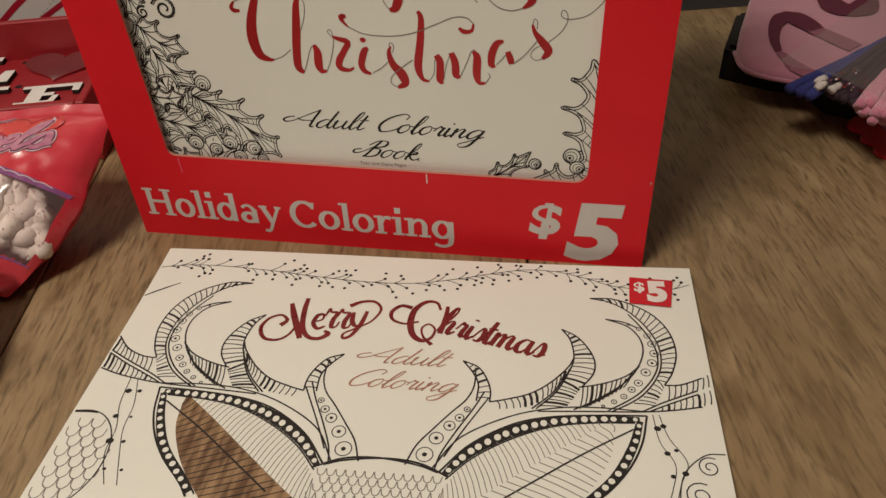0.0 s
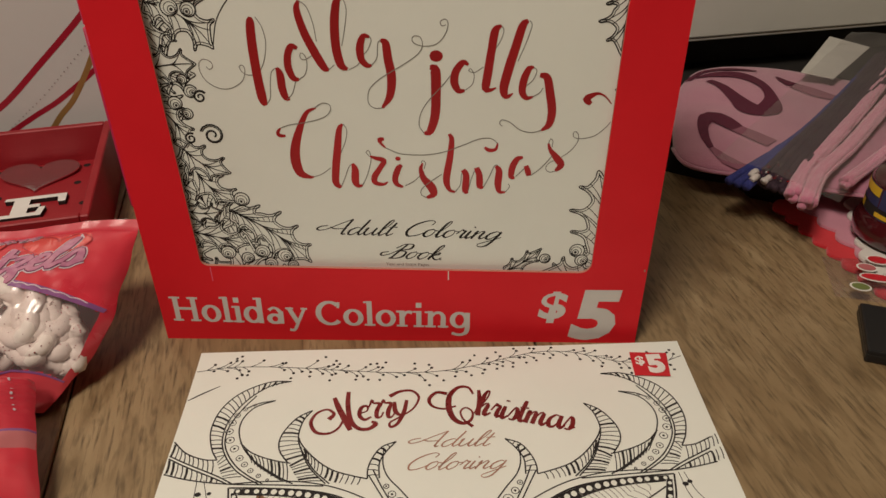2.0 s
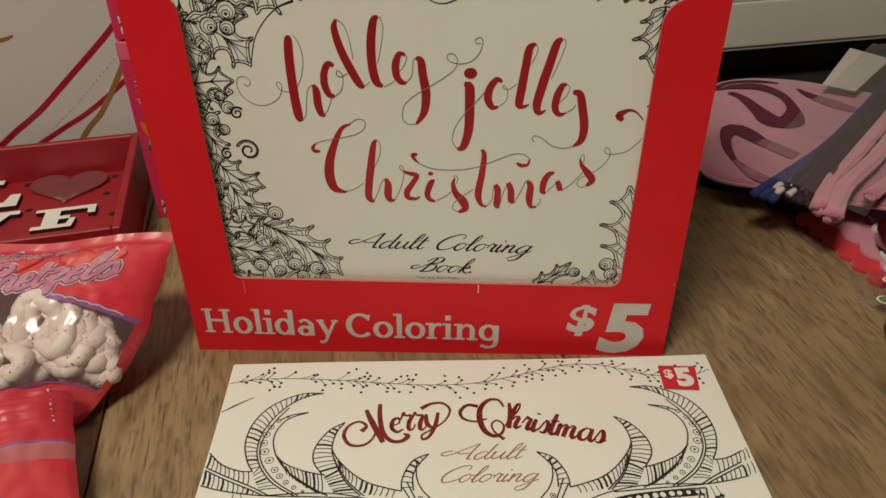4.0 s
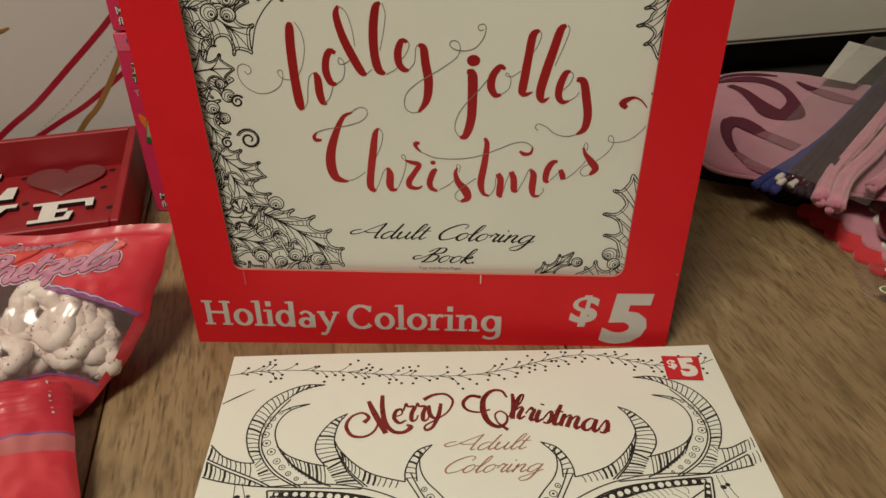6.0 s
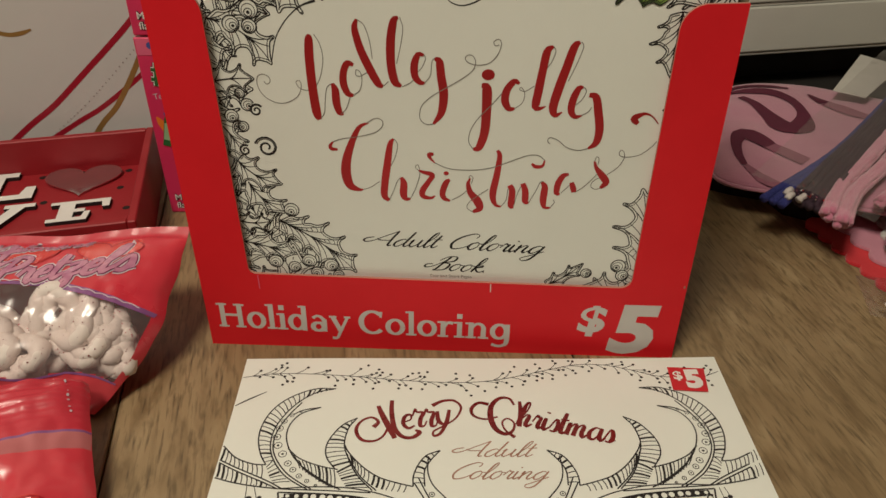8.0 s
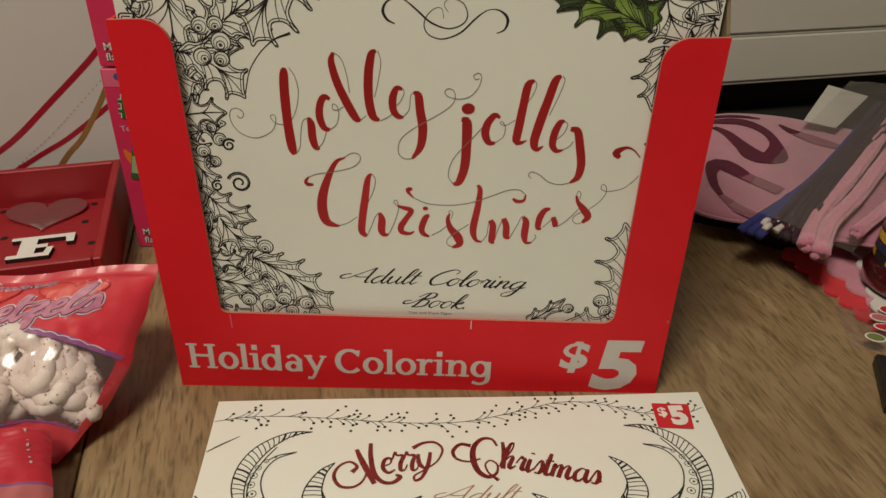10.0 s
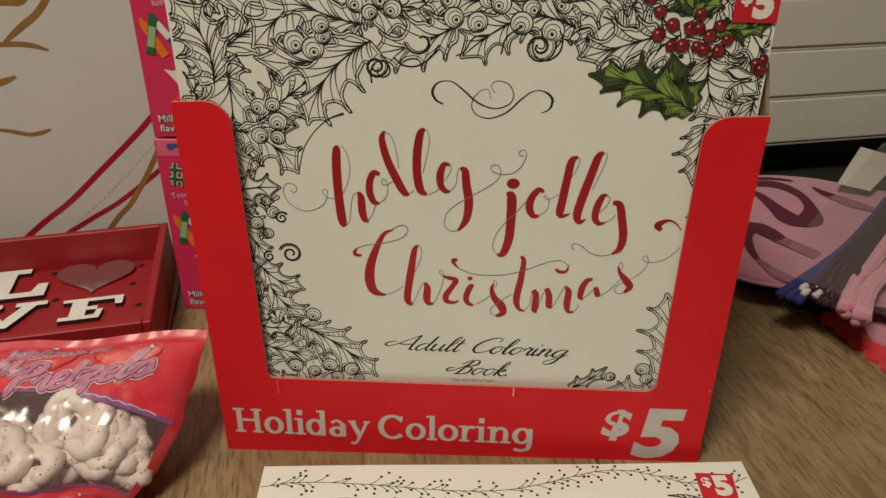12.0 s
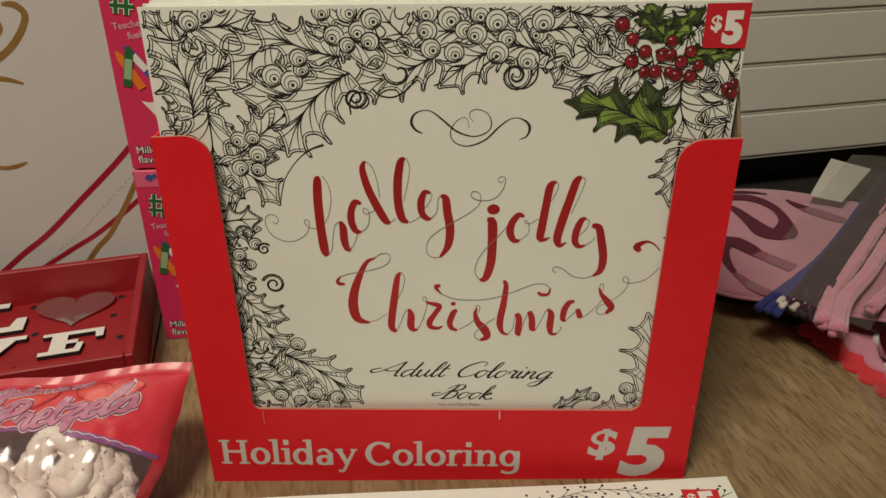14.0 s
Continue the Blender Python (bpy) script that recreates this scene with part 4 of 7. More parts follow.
    hairline([(-7.1, 168.0, 0.38), (-6.3, 166.1, 0.38), (-8.1, 161.9, 0.38), (-9.9, 159.9, 0.38)])
    hairline([(-6.8, 154.8, 0.38), (-4.2, 158.3, 0.38), (-3.5, 164.7, 0.38), (-2.2, 166.4, 0.38)])
    hairline([(-2.9, 134.4, 0.38), (-6.6, 134.3, 0.38), (-9.3, 137.2, 0.38), (-8.5, 143.2, 0.38), (-4.1, 147.9, 0.38), (2.4, 152.1, 0.38), (8.8, 156.0, 0.38), (14.4, 160.3, 0.38), (16.3, 164.3, 0.38), (15.2, 167.6, 0.38), (12.6, 168.1, 0.38), (11.6, 166.4, 0.38), (13.2, 164.5, 0.38), (17.6, 163.5, 0.38), (22.7, 164.7, 0.38), (26.3, 168.9, 0.38), (27.6, 173.6, 0.38), (26.3, 175.5, 0.38), (24.1, 174.3, 0.38), (24.9, 172.5, 0.38), (26.6, 173.0, 0.38)])
    hairline([(16.2, 121.7, 0.38), (13.9, 125.7, 0.38), (14.8, 131.8, 0.38), (18.3, 137.8, 0.38), (24.9, 145.4, 0.38), (28.8, 150.4, 0.38)])
    hairline([(35.0, 143.0, 0.38), (38.5, 146.0, 0.38), (39.2, 150.6, 0.38), (37.5, 153.4, 0.38), (36.8, 152.3, 0.38), (39.4, 151.5, 0.38), (43.4, 154.1, 0.38)])
    hairline([(50.7, 172.7, 0.38), (51.9, 170.5, 0.38), (50.5, 165.8, 0.38), (48.2, 162.1, 0.38)])
    hairline([(62.8, 174.8, 0.38), (64.0, 172.9, 0.38), (62.1, 166.0, 0.38), (58.6, 156.7, 0.38)])
    hairline([(65.8, 154.0, 0.38), (67.3, 152.4, 0.38), (65.9, 148.3, 0.38), (63.1, 145.3, 0.38)])
    hairline([(66.2, 140.1, 0.38), (69.1, 142.0, 0.38), (70.5, 144.3, 0.38)])
    hairline([(71.0, 123.4, 0.38), (66.3, 122.3, 0.38), (60.8, 123.7, 0.38), (56.5, 127.3, 0.38), (52.4, 128.7, 0.38), (51.5, 126.6, 0.38), (52.9, 125.4, 0.38)])
    hairline([(-34.8, 134.2, 0.38), (-30.7, 136.7, 0.38), (-27.5, 135.9, 0.38), (-27.3, 132.9, 0.38), (-30.9, 129.5, 0.38), (-39.1, 127.1, 0.38), (-47.3, 125.7, 0.38), (-51.7, 124.1, 0.38)])
    hairline([(-38.4, 98.2, 0.38), (-34.4, 99.7, 0.38), (-29.8, 103.1, 0.38)])
    hairline([(-22.0, 126.3, 0.38), (-20.4, 123.3, 0.38), (-21.6, 117.0, 0.38), (-25.3, 109.0, 0.38)])
    hairline([(-25.6, 92.3, 0.38), (-23.2, 97.7, 0.38), (-20.9, 103.6, 0.38), (-18.9, 105.6, 0.38)])
    hairline([(-14.8, 93.6, 0.38), (-12.0, 99.6, 0.38), (-9.8, 107.8, 0.38), (-10.6, 112.6, 0.38), (-12.0, 111.6, 0.38), (-9.8, 109.1, 0.38), (-6.5, 108.5, 0.38)])
    hairline([(6.2, 93.5, 0.38), (10.4, 96.0, 0.38), (13.6, 99.0, 0.38)])
    hairline([(-2.4, 114.0, 0.38), (4.5, 111.0, 0.38), (15.5, 110.4, 0.38), (25.0, 111.9, 0.38), (34.4, 115.6, 0.38), (42.3, 118.9, 0.38), (47.7, 119.1, 0.38), (50.9, 116.6, 0.38)])
    hairline([(16.8, 86.8, 0.38), (14.0, 88.7, 0.38), (14.4, 91.8, 0.38), (18.2, 95.5, 0.38), (24.2, 100.0, 0.38)])
    hairline([(14.5, 105.9, 0.38), (15.0, 107.5, 0.38), (16.5, 106.2, 0.38), (15.7, 103.0, 0.38)])
    hairline([(30.8, 90.2, 0.38), (33.3, 94.3, 0.38), (33.9, 100.2, 0.38), (35.4, 102.2, 0.38)])
    hairline([(37.2, 91.1, 0.38), (38.7, 97.7, 0.38), (40.6, 103.0, 0.38)])
    hairline([(44.6, 92.9, 0.38), (47.7, 99.6, 0.38), (49.6, 104.5, 0.38), (51.2, 105.2, 0.38)])
    hairline([(55.4, 90.3, 0.38), (57.4, 93.3, 0.38), (56.7, 94.9, 0.38)])
    hairline([(60.2, 99.0, 0.38), (63.2, 102.3, 0.38), (65.2, 104.9, 0.38)])
    hairline([(67.1, 99.5, 0.38), (70.9, 102.5, 0.38), (74.6, 106.8, 0.38), (77.0, 110.1, 0.38)])
    hairline([(79.2, 102.1, 0.38), (76.5, 101.4, 0.38), (74.4, 103.3, 0.38), (76.0, 106.5, 0.38), (81.1, 109.2, 0.38), (86.1, 113.5, 0.38), (88.7, 118.2, 0.38), (88.3, 121.9, 0.38), (86.6, 122.8, 0.38), (86.3, 120.3, 0.38), (89.4, 119.2, 0.38), (95.9, 120.6, 0.38), (100.7, 124.7, 0.38), (102.9, 127.8, 0.38)])
    hairline([(74.9, 116.6, 0.38), (75.7, 119.1, 0.38), (76.9, 117.9, 0.38), (76.7, 114.8, 0.38)])
    black_ink([(-10.0, 196.2, 0.50), (-13.2, 197.9, 1.00), (-14.9, 201.4, 1.25), (-13.4, 205.0, 0.75), (-10.0, 206.5, 0.40), (-5.9, 206.1, 0.45), (-0.9, 202.2, 0.75), (5.3, 196.9, 0.75), (12.8, 194.5, 0.50), (18.8, 196.6, 0.50), (20.6, 200.5, 0.50), (18.5, 205.2, 0.38), (13.6, 206.9, 0.30), (11.0, 205.4, 0.25), (11.0, 203.4, 0.25), (12.5, 201.4, 0.25)])
    black_ink([(10.7, 198.5, 0.25), (9.6, 202.8, 0.25), (6.4, 202.5, 0.30), (3.3, 199.2, 0.45), (2.4, 195.1, 0.50), (4.7, 191.5, 0.50), (10.4, 190.0, 0.60), (17.8, 192.8, 0.75), (23.7, 198.5, 0.75), (28.4, 202.1, 0.45), (32.5, 202.7, 0.50), (36.0, 201.0, 1.00), (37.6, 198.2, 1.25), (36.4, 194.4, 0.75), (33.1, 192.8, 0.38)])
    black_ink([(-54.4, 191.3, 1.25), (-60.9, 188.9, 0.75), (-66.2, 184.8, 0.50), (-70.4, 179.9, 0.50), (-74.0, 173.6, 0.50), (-76.9, 163.3, 0.50)])
    black_ink([(-41.3, 205.1, 0.75), (-41.6, 210.1, 0.75), (-39.8, 213.8, 0.75), (-36.6, 215.0, 0.75), (-33.7, 213.1, 0.75), (-33.4, 209.7, 0.75), (-36.3, 207.7, 0.62), (-38.7, 209.6, 0.62), (-38.1, 212.1, 0.50)])
    black_ink([(-31.2, 216.3, 0.75), (-27.7, 213.2, 0.75), (-21.6, 212.8, 0.75), (-15.6, 216.6, 0.75), (-11.9, 222.1, 0.75)])
    black_ink([(-4.7, 217.4, 0.62), (-1.2, 219.2, 0.62), (2.8, 225.2, 0.62), (9.4, 226.4, 0.62)])
    black_ink([(14.4, 218.2, 0.75), (16.5, 225.4, 0.75), (23.3, 230.1, 0.62)])
    black_ink([(28.3, 225.5, 0.75), (27.6, 220.7, 0.75), (29.9, 216.9, 0.75), (34.8, 216.0, 0.75), (39.3, 219.7, 0.75), (40.0, 225.7, 0.75), (38.4, 228.4, 0.50)])
    black_ink([(30.6, 225.5, 0.62), (32.7, 223.2, 0.62), (32.1, 220.8, 0.62), (29.7, 221.2, 0.50)])
    script(ink, "Adult", (-35.5, 65.0), (-2.5, 64.3), 4.6, 0.75, 0.27, 0.09)
    script(ink, "Coloring", (2.5, 64.3), (53.0, 62.3), 4.8, 0.7, 0.30, 0.09)
    script(ink, "Book.", (-5.5, 50.4), (24.0, 49.4), 4.6, 0.75, 0.27, 0.09)
    v, f = letters("Tear and Share Pages", 1.7, 0.0, page_plain, -5.5, 45.9, -0.01, 22.5)
    raw_part("small_print", v, f, GREY_INK, book, "tiny grey printed line")
    ink.done("line_drawing", BLACK_INK, book, "black printed wreath drawing and script", "stuff")
    red.done("brush_lettering", RED_INK, book, "deep red brush lettering")
    hair.done("flourish_print", GREY_INK, book, "thin grey flourishes of the lettering")
    # coloured holly sprig, each leaf lying over the one before
    rng = random.Random(5)
    top = lambda p: (min(p[0], 126.8), min(p[1], 250.6))
    for layer, (x0, y0, x1, y1, wide, mat, n, bow) in enumerate(((93, 236, 84, 252, 15, LEAF_LIGHT, 2, 0.05), (94, 236, 80, 248, 9, LEAF_DARK, 2, 0.0), (93.5, 234, 108, 249, 12, LEAF_DARK, 3, 0.05), (101.7, 229.4, 126, 232.8, 11, LEAF_DARK, 3, -0.06),
                                                                 (117, 231, 126, 246, 8, LEAF_LIGHT, 2, 0.0), (97.5, 196.0, 86.5, 219.0, 22, LEAF_DARK, 2, 0.10), (98.5, 194.2, 51.9, 210.2, 21, LEAF_DARK, 4, -0.07))):
        outline, lines, strips = spiked_leaf(x0, y0, x1, y1, wide, rng, n, bow)
        level = 0.00018 + 0.0001 * (0, 1, 2, 0, 1, 0, 1)[layer]
        sheet = Ink(page_plain, level)
        sheet.area([top(p) for p in outline[::2]])
        sheet.done("holly_leaf", mat, book, "printed green holly leaf")
        pale = Ink(page_plain, level + 0.00002)
        for k, side, rim, rib in strips:
            if (k + (side > 0) + layer) % 2:
                base, h = len(pale.v), level + 0.00003
                for p, q in zip(rim, rib):
                    c = (0.82 * p[0] + 0.18 * q[0], 0.82 * p[1] + 0.18 * q[1])
                    pale.v += [page_plain(*top(c), h), page_plain(*top(q), h)]
                pale.f += [(base + 2 * i, base + 2 * i + 1, base + 2 * i + 3, base + 2 * i + 2) for i in range(len(rim) - 1)]
        pale.done("leaf_lobe", LEAF_LIGHT if mat is LEAF_DARK else LEAF_DARK, book)
        edge = Ink(page_plain, level + 0.00003)
        for line in lines:
            kept = [(*top((x, y)), w * 0.8) for x, y, w in line]
            if len(kept) > 1:
                edge.ribbon(kept, True)
        edge.done("leaf_outline", BLACK_INK, book)
    glint, outline = Ink(page_plain, 0.00068), Ink(page_plain, 0.00062)
    for x, y in ((74.3, 242.6), (79.1, 236.5), (84.9, 231.3), (79.6, 227.3), (85.4, 222.7), (90.0, 222.8), (92.5, 229.8), (95.8, 235.6), (96.0, 229.9), (100.6, 226.9), (96.2, 222.4), (99.1, 221.2), (105.1, 220.6), (104.5, 231.1),
                 (108.3, 225.3), (121.9, 215.3), (124.6, 217.1), (124.0, 213.2)):
        r = rng.uniform(2.4, 3.1)
        one = Ink(page_plain, 0.00054)
        one.k = rng.randint(0, 5)
        one.disc(x, y, min(r, 126.8 - x), r)
        one.done("berry", BERRY, book)
        outline.ring(x, y, min(r, 126.6 - x), 0.3, 16, r)
        glint.disc(x - 0.7, y + 0.8, 0.45)
    outline.done("berry_contour", BLACK_INK, book, "", "stuff")
    glint.done("berry_glint", FILM_LILAC, book, "", "stuff")
    price_tag(book, page_plain, [(108.6, 232.6), (126.9, 232.2), (126.9, 250.8), (108.5, 250.6)], (("$", 6.0, 0.03, 111.0, 240.0, 4.6), ("5", 12.5, 0.06, 116.2, 235.0, 8.4)))
    return book


# the front book and the plain ones behind it
wreath_book(pose(0.0, 0.0035, 0.003, 90 - 0.4, 0, 0))
for k in range(9):
    y = 0.0135 + 0.0098 * k
    rest = thing("coloring_book", "white colouring book standing behind another in the carton", "book", pose(0.0006 * (k % 3 - 1), y, 0.003, 90 + 0.15 * (k % 2), 0, 0), "colouring books in the carton")
    tall = 0.2515 + 0.0008 * ((k * 7) % 4)
    part("cover", block(-0.127, 0.127, 0, tall, -0.0006, 0.0), PAPER, rest)
    part("page_block", block(-0.126, 0.126, 0.001, tall - 0.001, -0.0078, -0.0007), PAGES, rest)
    part("back_cover", block(-0.127, 0.127, 0, tall, -0.0085, -0.0079), PAPER, rest)


# the book that lies in front of the carton
def sag(x, y):
    """The lying cover lifts a little along its top edge and its left corner."""
    top = max(0.0, (y - 200) / 56)
    return 0.0014 * top * top * (0.6 + 0.5 * math.cos((x + 128) / 62)) - 0.0004 * math.sin(x / 50)


def page_sag(x, y, lift):
    return (x / 1000, y / 1000, sag(x, y) + lift)


def mirrored(points):
    return [(4.0 - p[0], p[1], p[2]) for p in points]


def reindeer_book(m):
    book = thing("coloring_book", "cream colouring book with a black line reindeer, lying on the table", "book", m)
    book_body(book, 0.256, 0.256, 0.0052, sag)
    ink, fine, foil, copper, brown = Ink(page_sag), Ink(page_sag, 0.00005), Ink(page_sag, 0.0001, 0.9), Ink(page_sag, 0.0001), Ink(page_sag, 0.00003)

    def line(points):
        for p in (points, mirrored(points)):
            q = [c for c in p if abs(c[0]) < 127.6 and 0.5 < c[1] < 255.6]
            if len(q) > 1:
                ink.ribbon(q)

    def vine(points):
        rng = random.Random(3)
        ink.ribbon(points)
        path = smooth_line(points, 5.2)
        for i in range(1, len(path) - 2):
            p, q = path[i], path[i + 1]
            a = math.atan2(q[1] - p[1], q[0] - p[0])
            for side in (1, -1):
                if rng.random() < 0.75:
                    d, r = a + side * rng.uniform(0.3, 0.9), rng.uniform(4, 8)
                    ex, ey = p[0] + r * math.cos(d), p[1] + r * math.sin(d)
                    if abs(ex) > 126 or ey > 254.5:
                        continue
                    ink.ribbon([(p[0], p[1], 0.42), (p[0] + 0.55 * (ex - p[0]), p[1] + 0.4 * (ey - p[1]), 0.38), (ex, ey, 0.34)])
                    ink.disc(ex, ey, 0.85, 0.85, 8)
                    if rng.random() < 0.6:
                        ink.disc(min(126, ex + rng.uniform(-3, 4)), min(254, ey + side * rng.uniform(2, 4)), 0.8, 0.8, 8)

    vine([(-127.4, 242.0, 0.40), (-112.6, 244.3, 0.40), (-95.1, 244.3, 0.40), (-71.4, 242.4, 0.40), (-53.6, 240.3, 0.40), (-30.1, 238.0, 0.40), (-9.7, 237.5, 0.40), (5.0, 239.0, 0.40),
          (20.0, 242.6, 0.40), (35.4, 247.2, 0.40), (50.9, 251.0, 0.40), (66.0, 250.7, 0.40), (80.4, 246.5, 0.40), (94.3, 241.5, 0.40), (115.0, 240.5, 0.40), (126.6, 244.4, 0.40)])
    # antlers and ears
    line([(-77.3, 233.1, 0.7), (-87.7, 233.1, 0.7), (-98.5, 228.3, 0.7), (-106.0, 221.4, 0.7), (-110.5, 212.1, 0.7), (-111.6, 201.1, 0.7), (-108.9, 190.6, 0.7), (-105.1, 183.7, 0.7)])
    line([(-77.3, 233.1, 0.7), (-86.0, 231.0, 0.7), (-93.9, 225.3, 0.7), (-100.3, 216.9, 0.7), (-104.6, 206.3, 0.7), (-105.0, 195.6, 0.7), (-102.2, 186.9, 0.7), (-96.5, 178.5, 0.7), (-90.7, 173.5, 0.7), (-83.9, 169.2, 0.7)])
    line([(-93.6, 223.7, 0.7), (-98.9, 215.3, 0.7), (-103.1, 205.1, 0.7), (-103.7, 195.5, 0.7), (-101.1, 187.6, 0.7), (-95.7, 179.8, 0.7), (-89.6, 174.4, 0.7), (-82.2, 169.4, 0.7)])
    line([(-83.6, 220.1, 0.7), (-92.7, 216.2, 0.7), (-97.3, 209.6, 0.7), (-98.3, 202.4, 0.7), (-96.5, 195.2, 0.7), (-92.8, 188.2, 0.7), (-86.7, 181.3, 0.7), (-75.6, 172.9, 0.7), (-68.9, 168.9, 0.7)])
    line([(-83.6, 220.1, 0.7), (-91.6, 218.5, 0.7), (-96.7, 215.6, 0.7)])
    line([(-93.0, 189.6, 0.7), (-90.7, 185.8, 0.7), (-84.9, 179.0, 0.7), (-73.9, 170.9, 0.7)])
    line([(-127.3, 195.5, 0.7), (-120.2, 188.4, 0.7), (-111.6, 184.4, 0.7), (-105.1, 183.7, 0.7)])
    line([(-127.3, 187.0, 0.7), (-117.5, 181.7, 0.7), (-103.5, 174.7, 0.7), (-95.7, 170.0, 0.7)])
    line([(-127.3, 185.4, 0.7), (-117.7, 180.0, 0.7), (-104.5, 173.5, 0.7), (-98.2, 170.1, 0.7)])
    line([(-127.3, 176.6, 0.7), (-118.4, 173.7, 0.7), (-107.9, 171.4, 0.7), (-95.2, 169.7, 0.7), (-75.1, 168.5, 0.7), (-55.1, 167.1, 0.7)])
    line([(-64.6, 212.7, 0.7), (-71.1, 208.5, 0.7), (-75.9, 201.4, 0.7), (-78.1, 194.4, 0.7), (-77.1, 187.6, 0.7), (-72.6, 180.8, 0.7)])
    line([(-64.6, 212.7, 0.7), (-68.2, 206.5, 0.7), (-69.6, 197.6, 0.7), (-68.3, 190.6, 0.7), (-64.8, 183.7, 0.7), (-60.2, 176.0, 0.7), (-52.7, 168.2, 0.7)])
    line([(-67.7, 189.9, 0.7), (-66.0, 184.8, 0.7), (-61.5, 176.4, 0.7), (-54.4, 168.3, 0.7)])
    line([(-96.2, 193.5, 0.7), (-91.0, 188.1, 0.7), (-84.6, 184.5, 0.7), (-77.8, 182.0, 0.7), (-71.2, 180.4, 0.7)])
    line([(-69.5, 195.8, 0.7), (-66.9, 190.5, 0.7), (-59.8, 181.9, 0.7), (-51.8, 175.7, 0.7), (-42.8, 172.2, 0.7), (-36.0, 170.3, 0.7)])
    line([(-23.5, 191.4, 0.7), (-30.1, 188.3, 0.7), (-34.0, 182.4, 0.7), (-36.0, 176.0, 0.7), (-36.0, 170.3, 0.7)])
    line([(-23.5, 191.4, 0.7), (-28.0, 185.5, 0.7), (-30.9, 179.0, 0.7), (-30.7, 170.4, 0.7)])
    line([(-96.8, 167.8, 0.84), (-79.8, 166.9, 0.84), (-60.4, 164.7, 0.84), (-45.5, 160.0, 0.84), (-30.1, 149.4, 0.84), (-19.5, 136.1, 0.84)])
    line([(-96.8, 167.8, 0.84), (-94.1, 155.3, 0.84), (-89.1, 144.3, 0.84), (-81.4, 134.0, 0.84), (-71.2, 124.3, 0.84), (-66.5, 118.5, 0.84)])
    line([(-92.1, 164.1, 0.66), (-74.0, 162.7, 0.66), (-59.3, 159.5, 0.66), (-44.1, 152.4, 0.66), (-31.4, 143.4, 0.66), (-22.4, 133.5, 0.66)])
    line([(-92.6, 164.0, 0.66), (-88.7, 152.6, 0.66), (-81.3, 139.2, 0.66), (-69.7, 126.9, 0.66), (-63.6, 119.8, 0.66)])
    line([(-91.3, 161.1, 0.70), (-73.0, 149.1, 0.70), (-54.1, 135.2, 0.70), (-37.7, 122.9, 0.70)])
    line([(-96.9, 169.9, 0.66), (-78.3, 170.6, 0.66), (-61.3, 169.1, 0.66), (-43.8, 163.5, 0.66), (-26.1, 152.3, 0.66), (-17.1, 138.0, 0.66)])
    line([(-19.5, 136.1, 0.84), (-11.2, 138.8, 0.84), (3.7, 140.7, 0.84), (16.6, 139.4, 0.84), (27.4, 134.6, 0.84)])
    line([(-29.1, 187.9, 0.66), (-29.3, 178.4, 0.66), (-26.8, 170.9, 0.66), (-21.3, 163.8, 0.66), (-15.3, 155.5, 0.66), (-9.9, 147.5, 0.66), (-6.8, 138.5, 0.66)])
    line([(-33.6, 175.2, 0.66), (-29.9, 166.4, 0.66), (-24.2, 155.1, 0.66), (-19.5, 144.5, 0.66), (-17.8, 136.7, 0.66)])
    line([(-35.4, 172.1, 0.66), (-26.5, 155.1, 0.66), (-20.8, 143.1, 0.66)])
    rng = random.Random(8)

    def hatch(a, b, n, bold, tilt=0.0):
        """Cross strokes between two edges, some of them bold."""
        a, b = smooth_line(a, 0.7), smooth_line(b, 0.7)
        for k in range(n):
            t = (k + 0.5) / n
            p, q = a[int(t * (len(a) - 1))], b[int(min(1, max(0, t + tilt)) * (len(b) - 1))]
            w = 1.1 if rng.random() < bold else 0.5
            for s in (1, -1):
                x0, x1 = (p[0], q[0]) if s == 1 else (4 - p[0], 4 - q[0])
                if abs(x0) < 127.4 and abs(x1) < 127.4:
                    ink.ribbon([(x0, p[1], w), ((x0 + x1) / 2 + 0.3, (p[1] + q[1]) / 2 + 0.25, w), (x1, q[1], w)])

    hatch([(-77.3, 233.1), (-87.7, 233.1), (-98.5, 228.3), (-106.0, 221.4), (-110.5, 212.1), (-111.6, 201.1), (-108.9, 190.6), (-105.1, 183.7)], [(-81.8, 232.0), (-90.0, 228.3), (-97.6, 221.5), (-102.5, 213.2), (-105.3, 203.8), (-105.0, 195.6), (-103.2, 189.3), (-101.2, 185.2)], 24, 0.16)
    hatch([(-126.9, 194.4), (-120.2, 188.4), (-111.6, 184.4), (-105.5, 183.4)], [(-127.3, 187.3), (-120.9, 183.1), (-112.3, 178.9), (-104.6, 175.0)], 10, 0.1)
    hatch([(-127.3, 185.0), (-119.9, 180.8), (-111.5, 176.9), (-101.7, 171.8)], [(-126.9, 177.2), (-119.8, 174.4), (-110.6, 172.2), (-101.5, 170.5)], 11, 0.3)
    hatch([(-104.9, 182.8), (-102.4, 177.2), (-99.5, 172.0)], [(-102.9, 187.6), (-97.6, 178.9), (-91.4, 172.9)], 7, 0.1)
    hatch([(-64.6, 212.7), (-71.1, 208.5), (-75.9, 201.4), (-78.1, 194.4), (-77.1, 187.6), (-72.6, 180.8)], [(-65.3, 211.6), (-68.2, 206.5), (-69.7, 198.7), (-68.9, 191.6), (-66.6, 186.8), (-65.4, 184.1)], 13, 0.2)
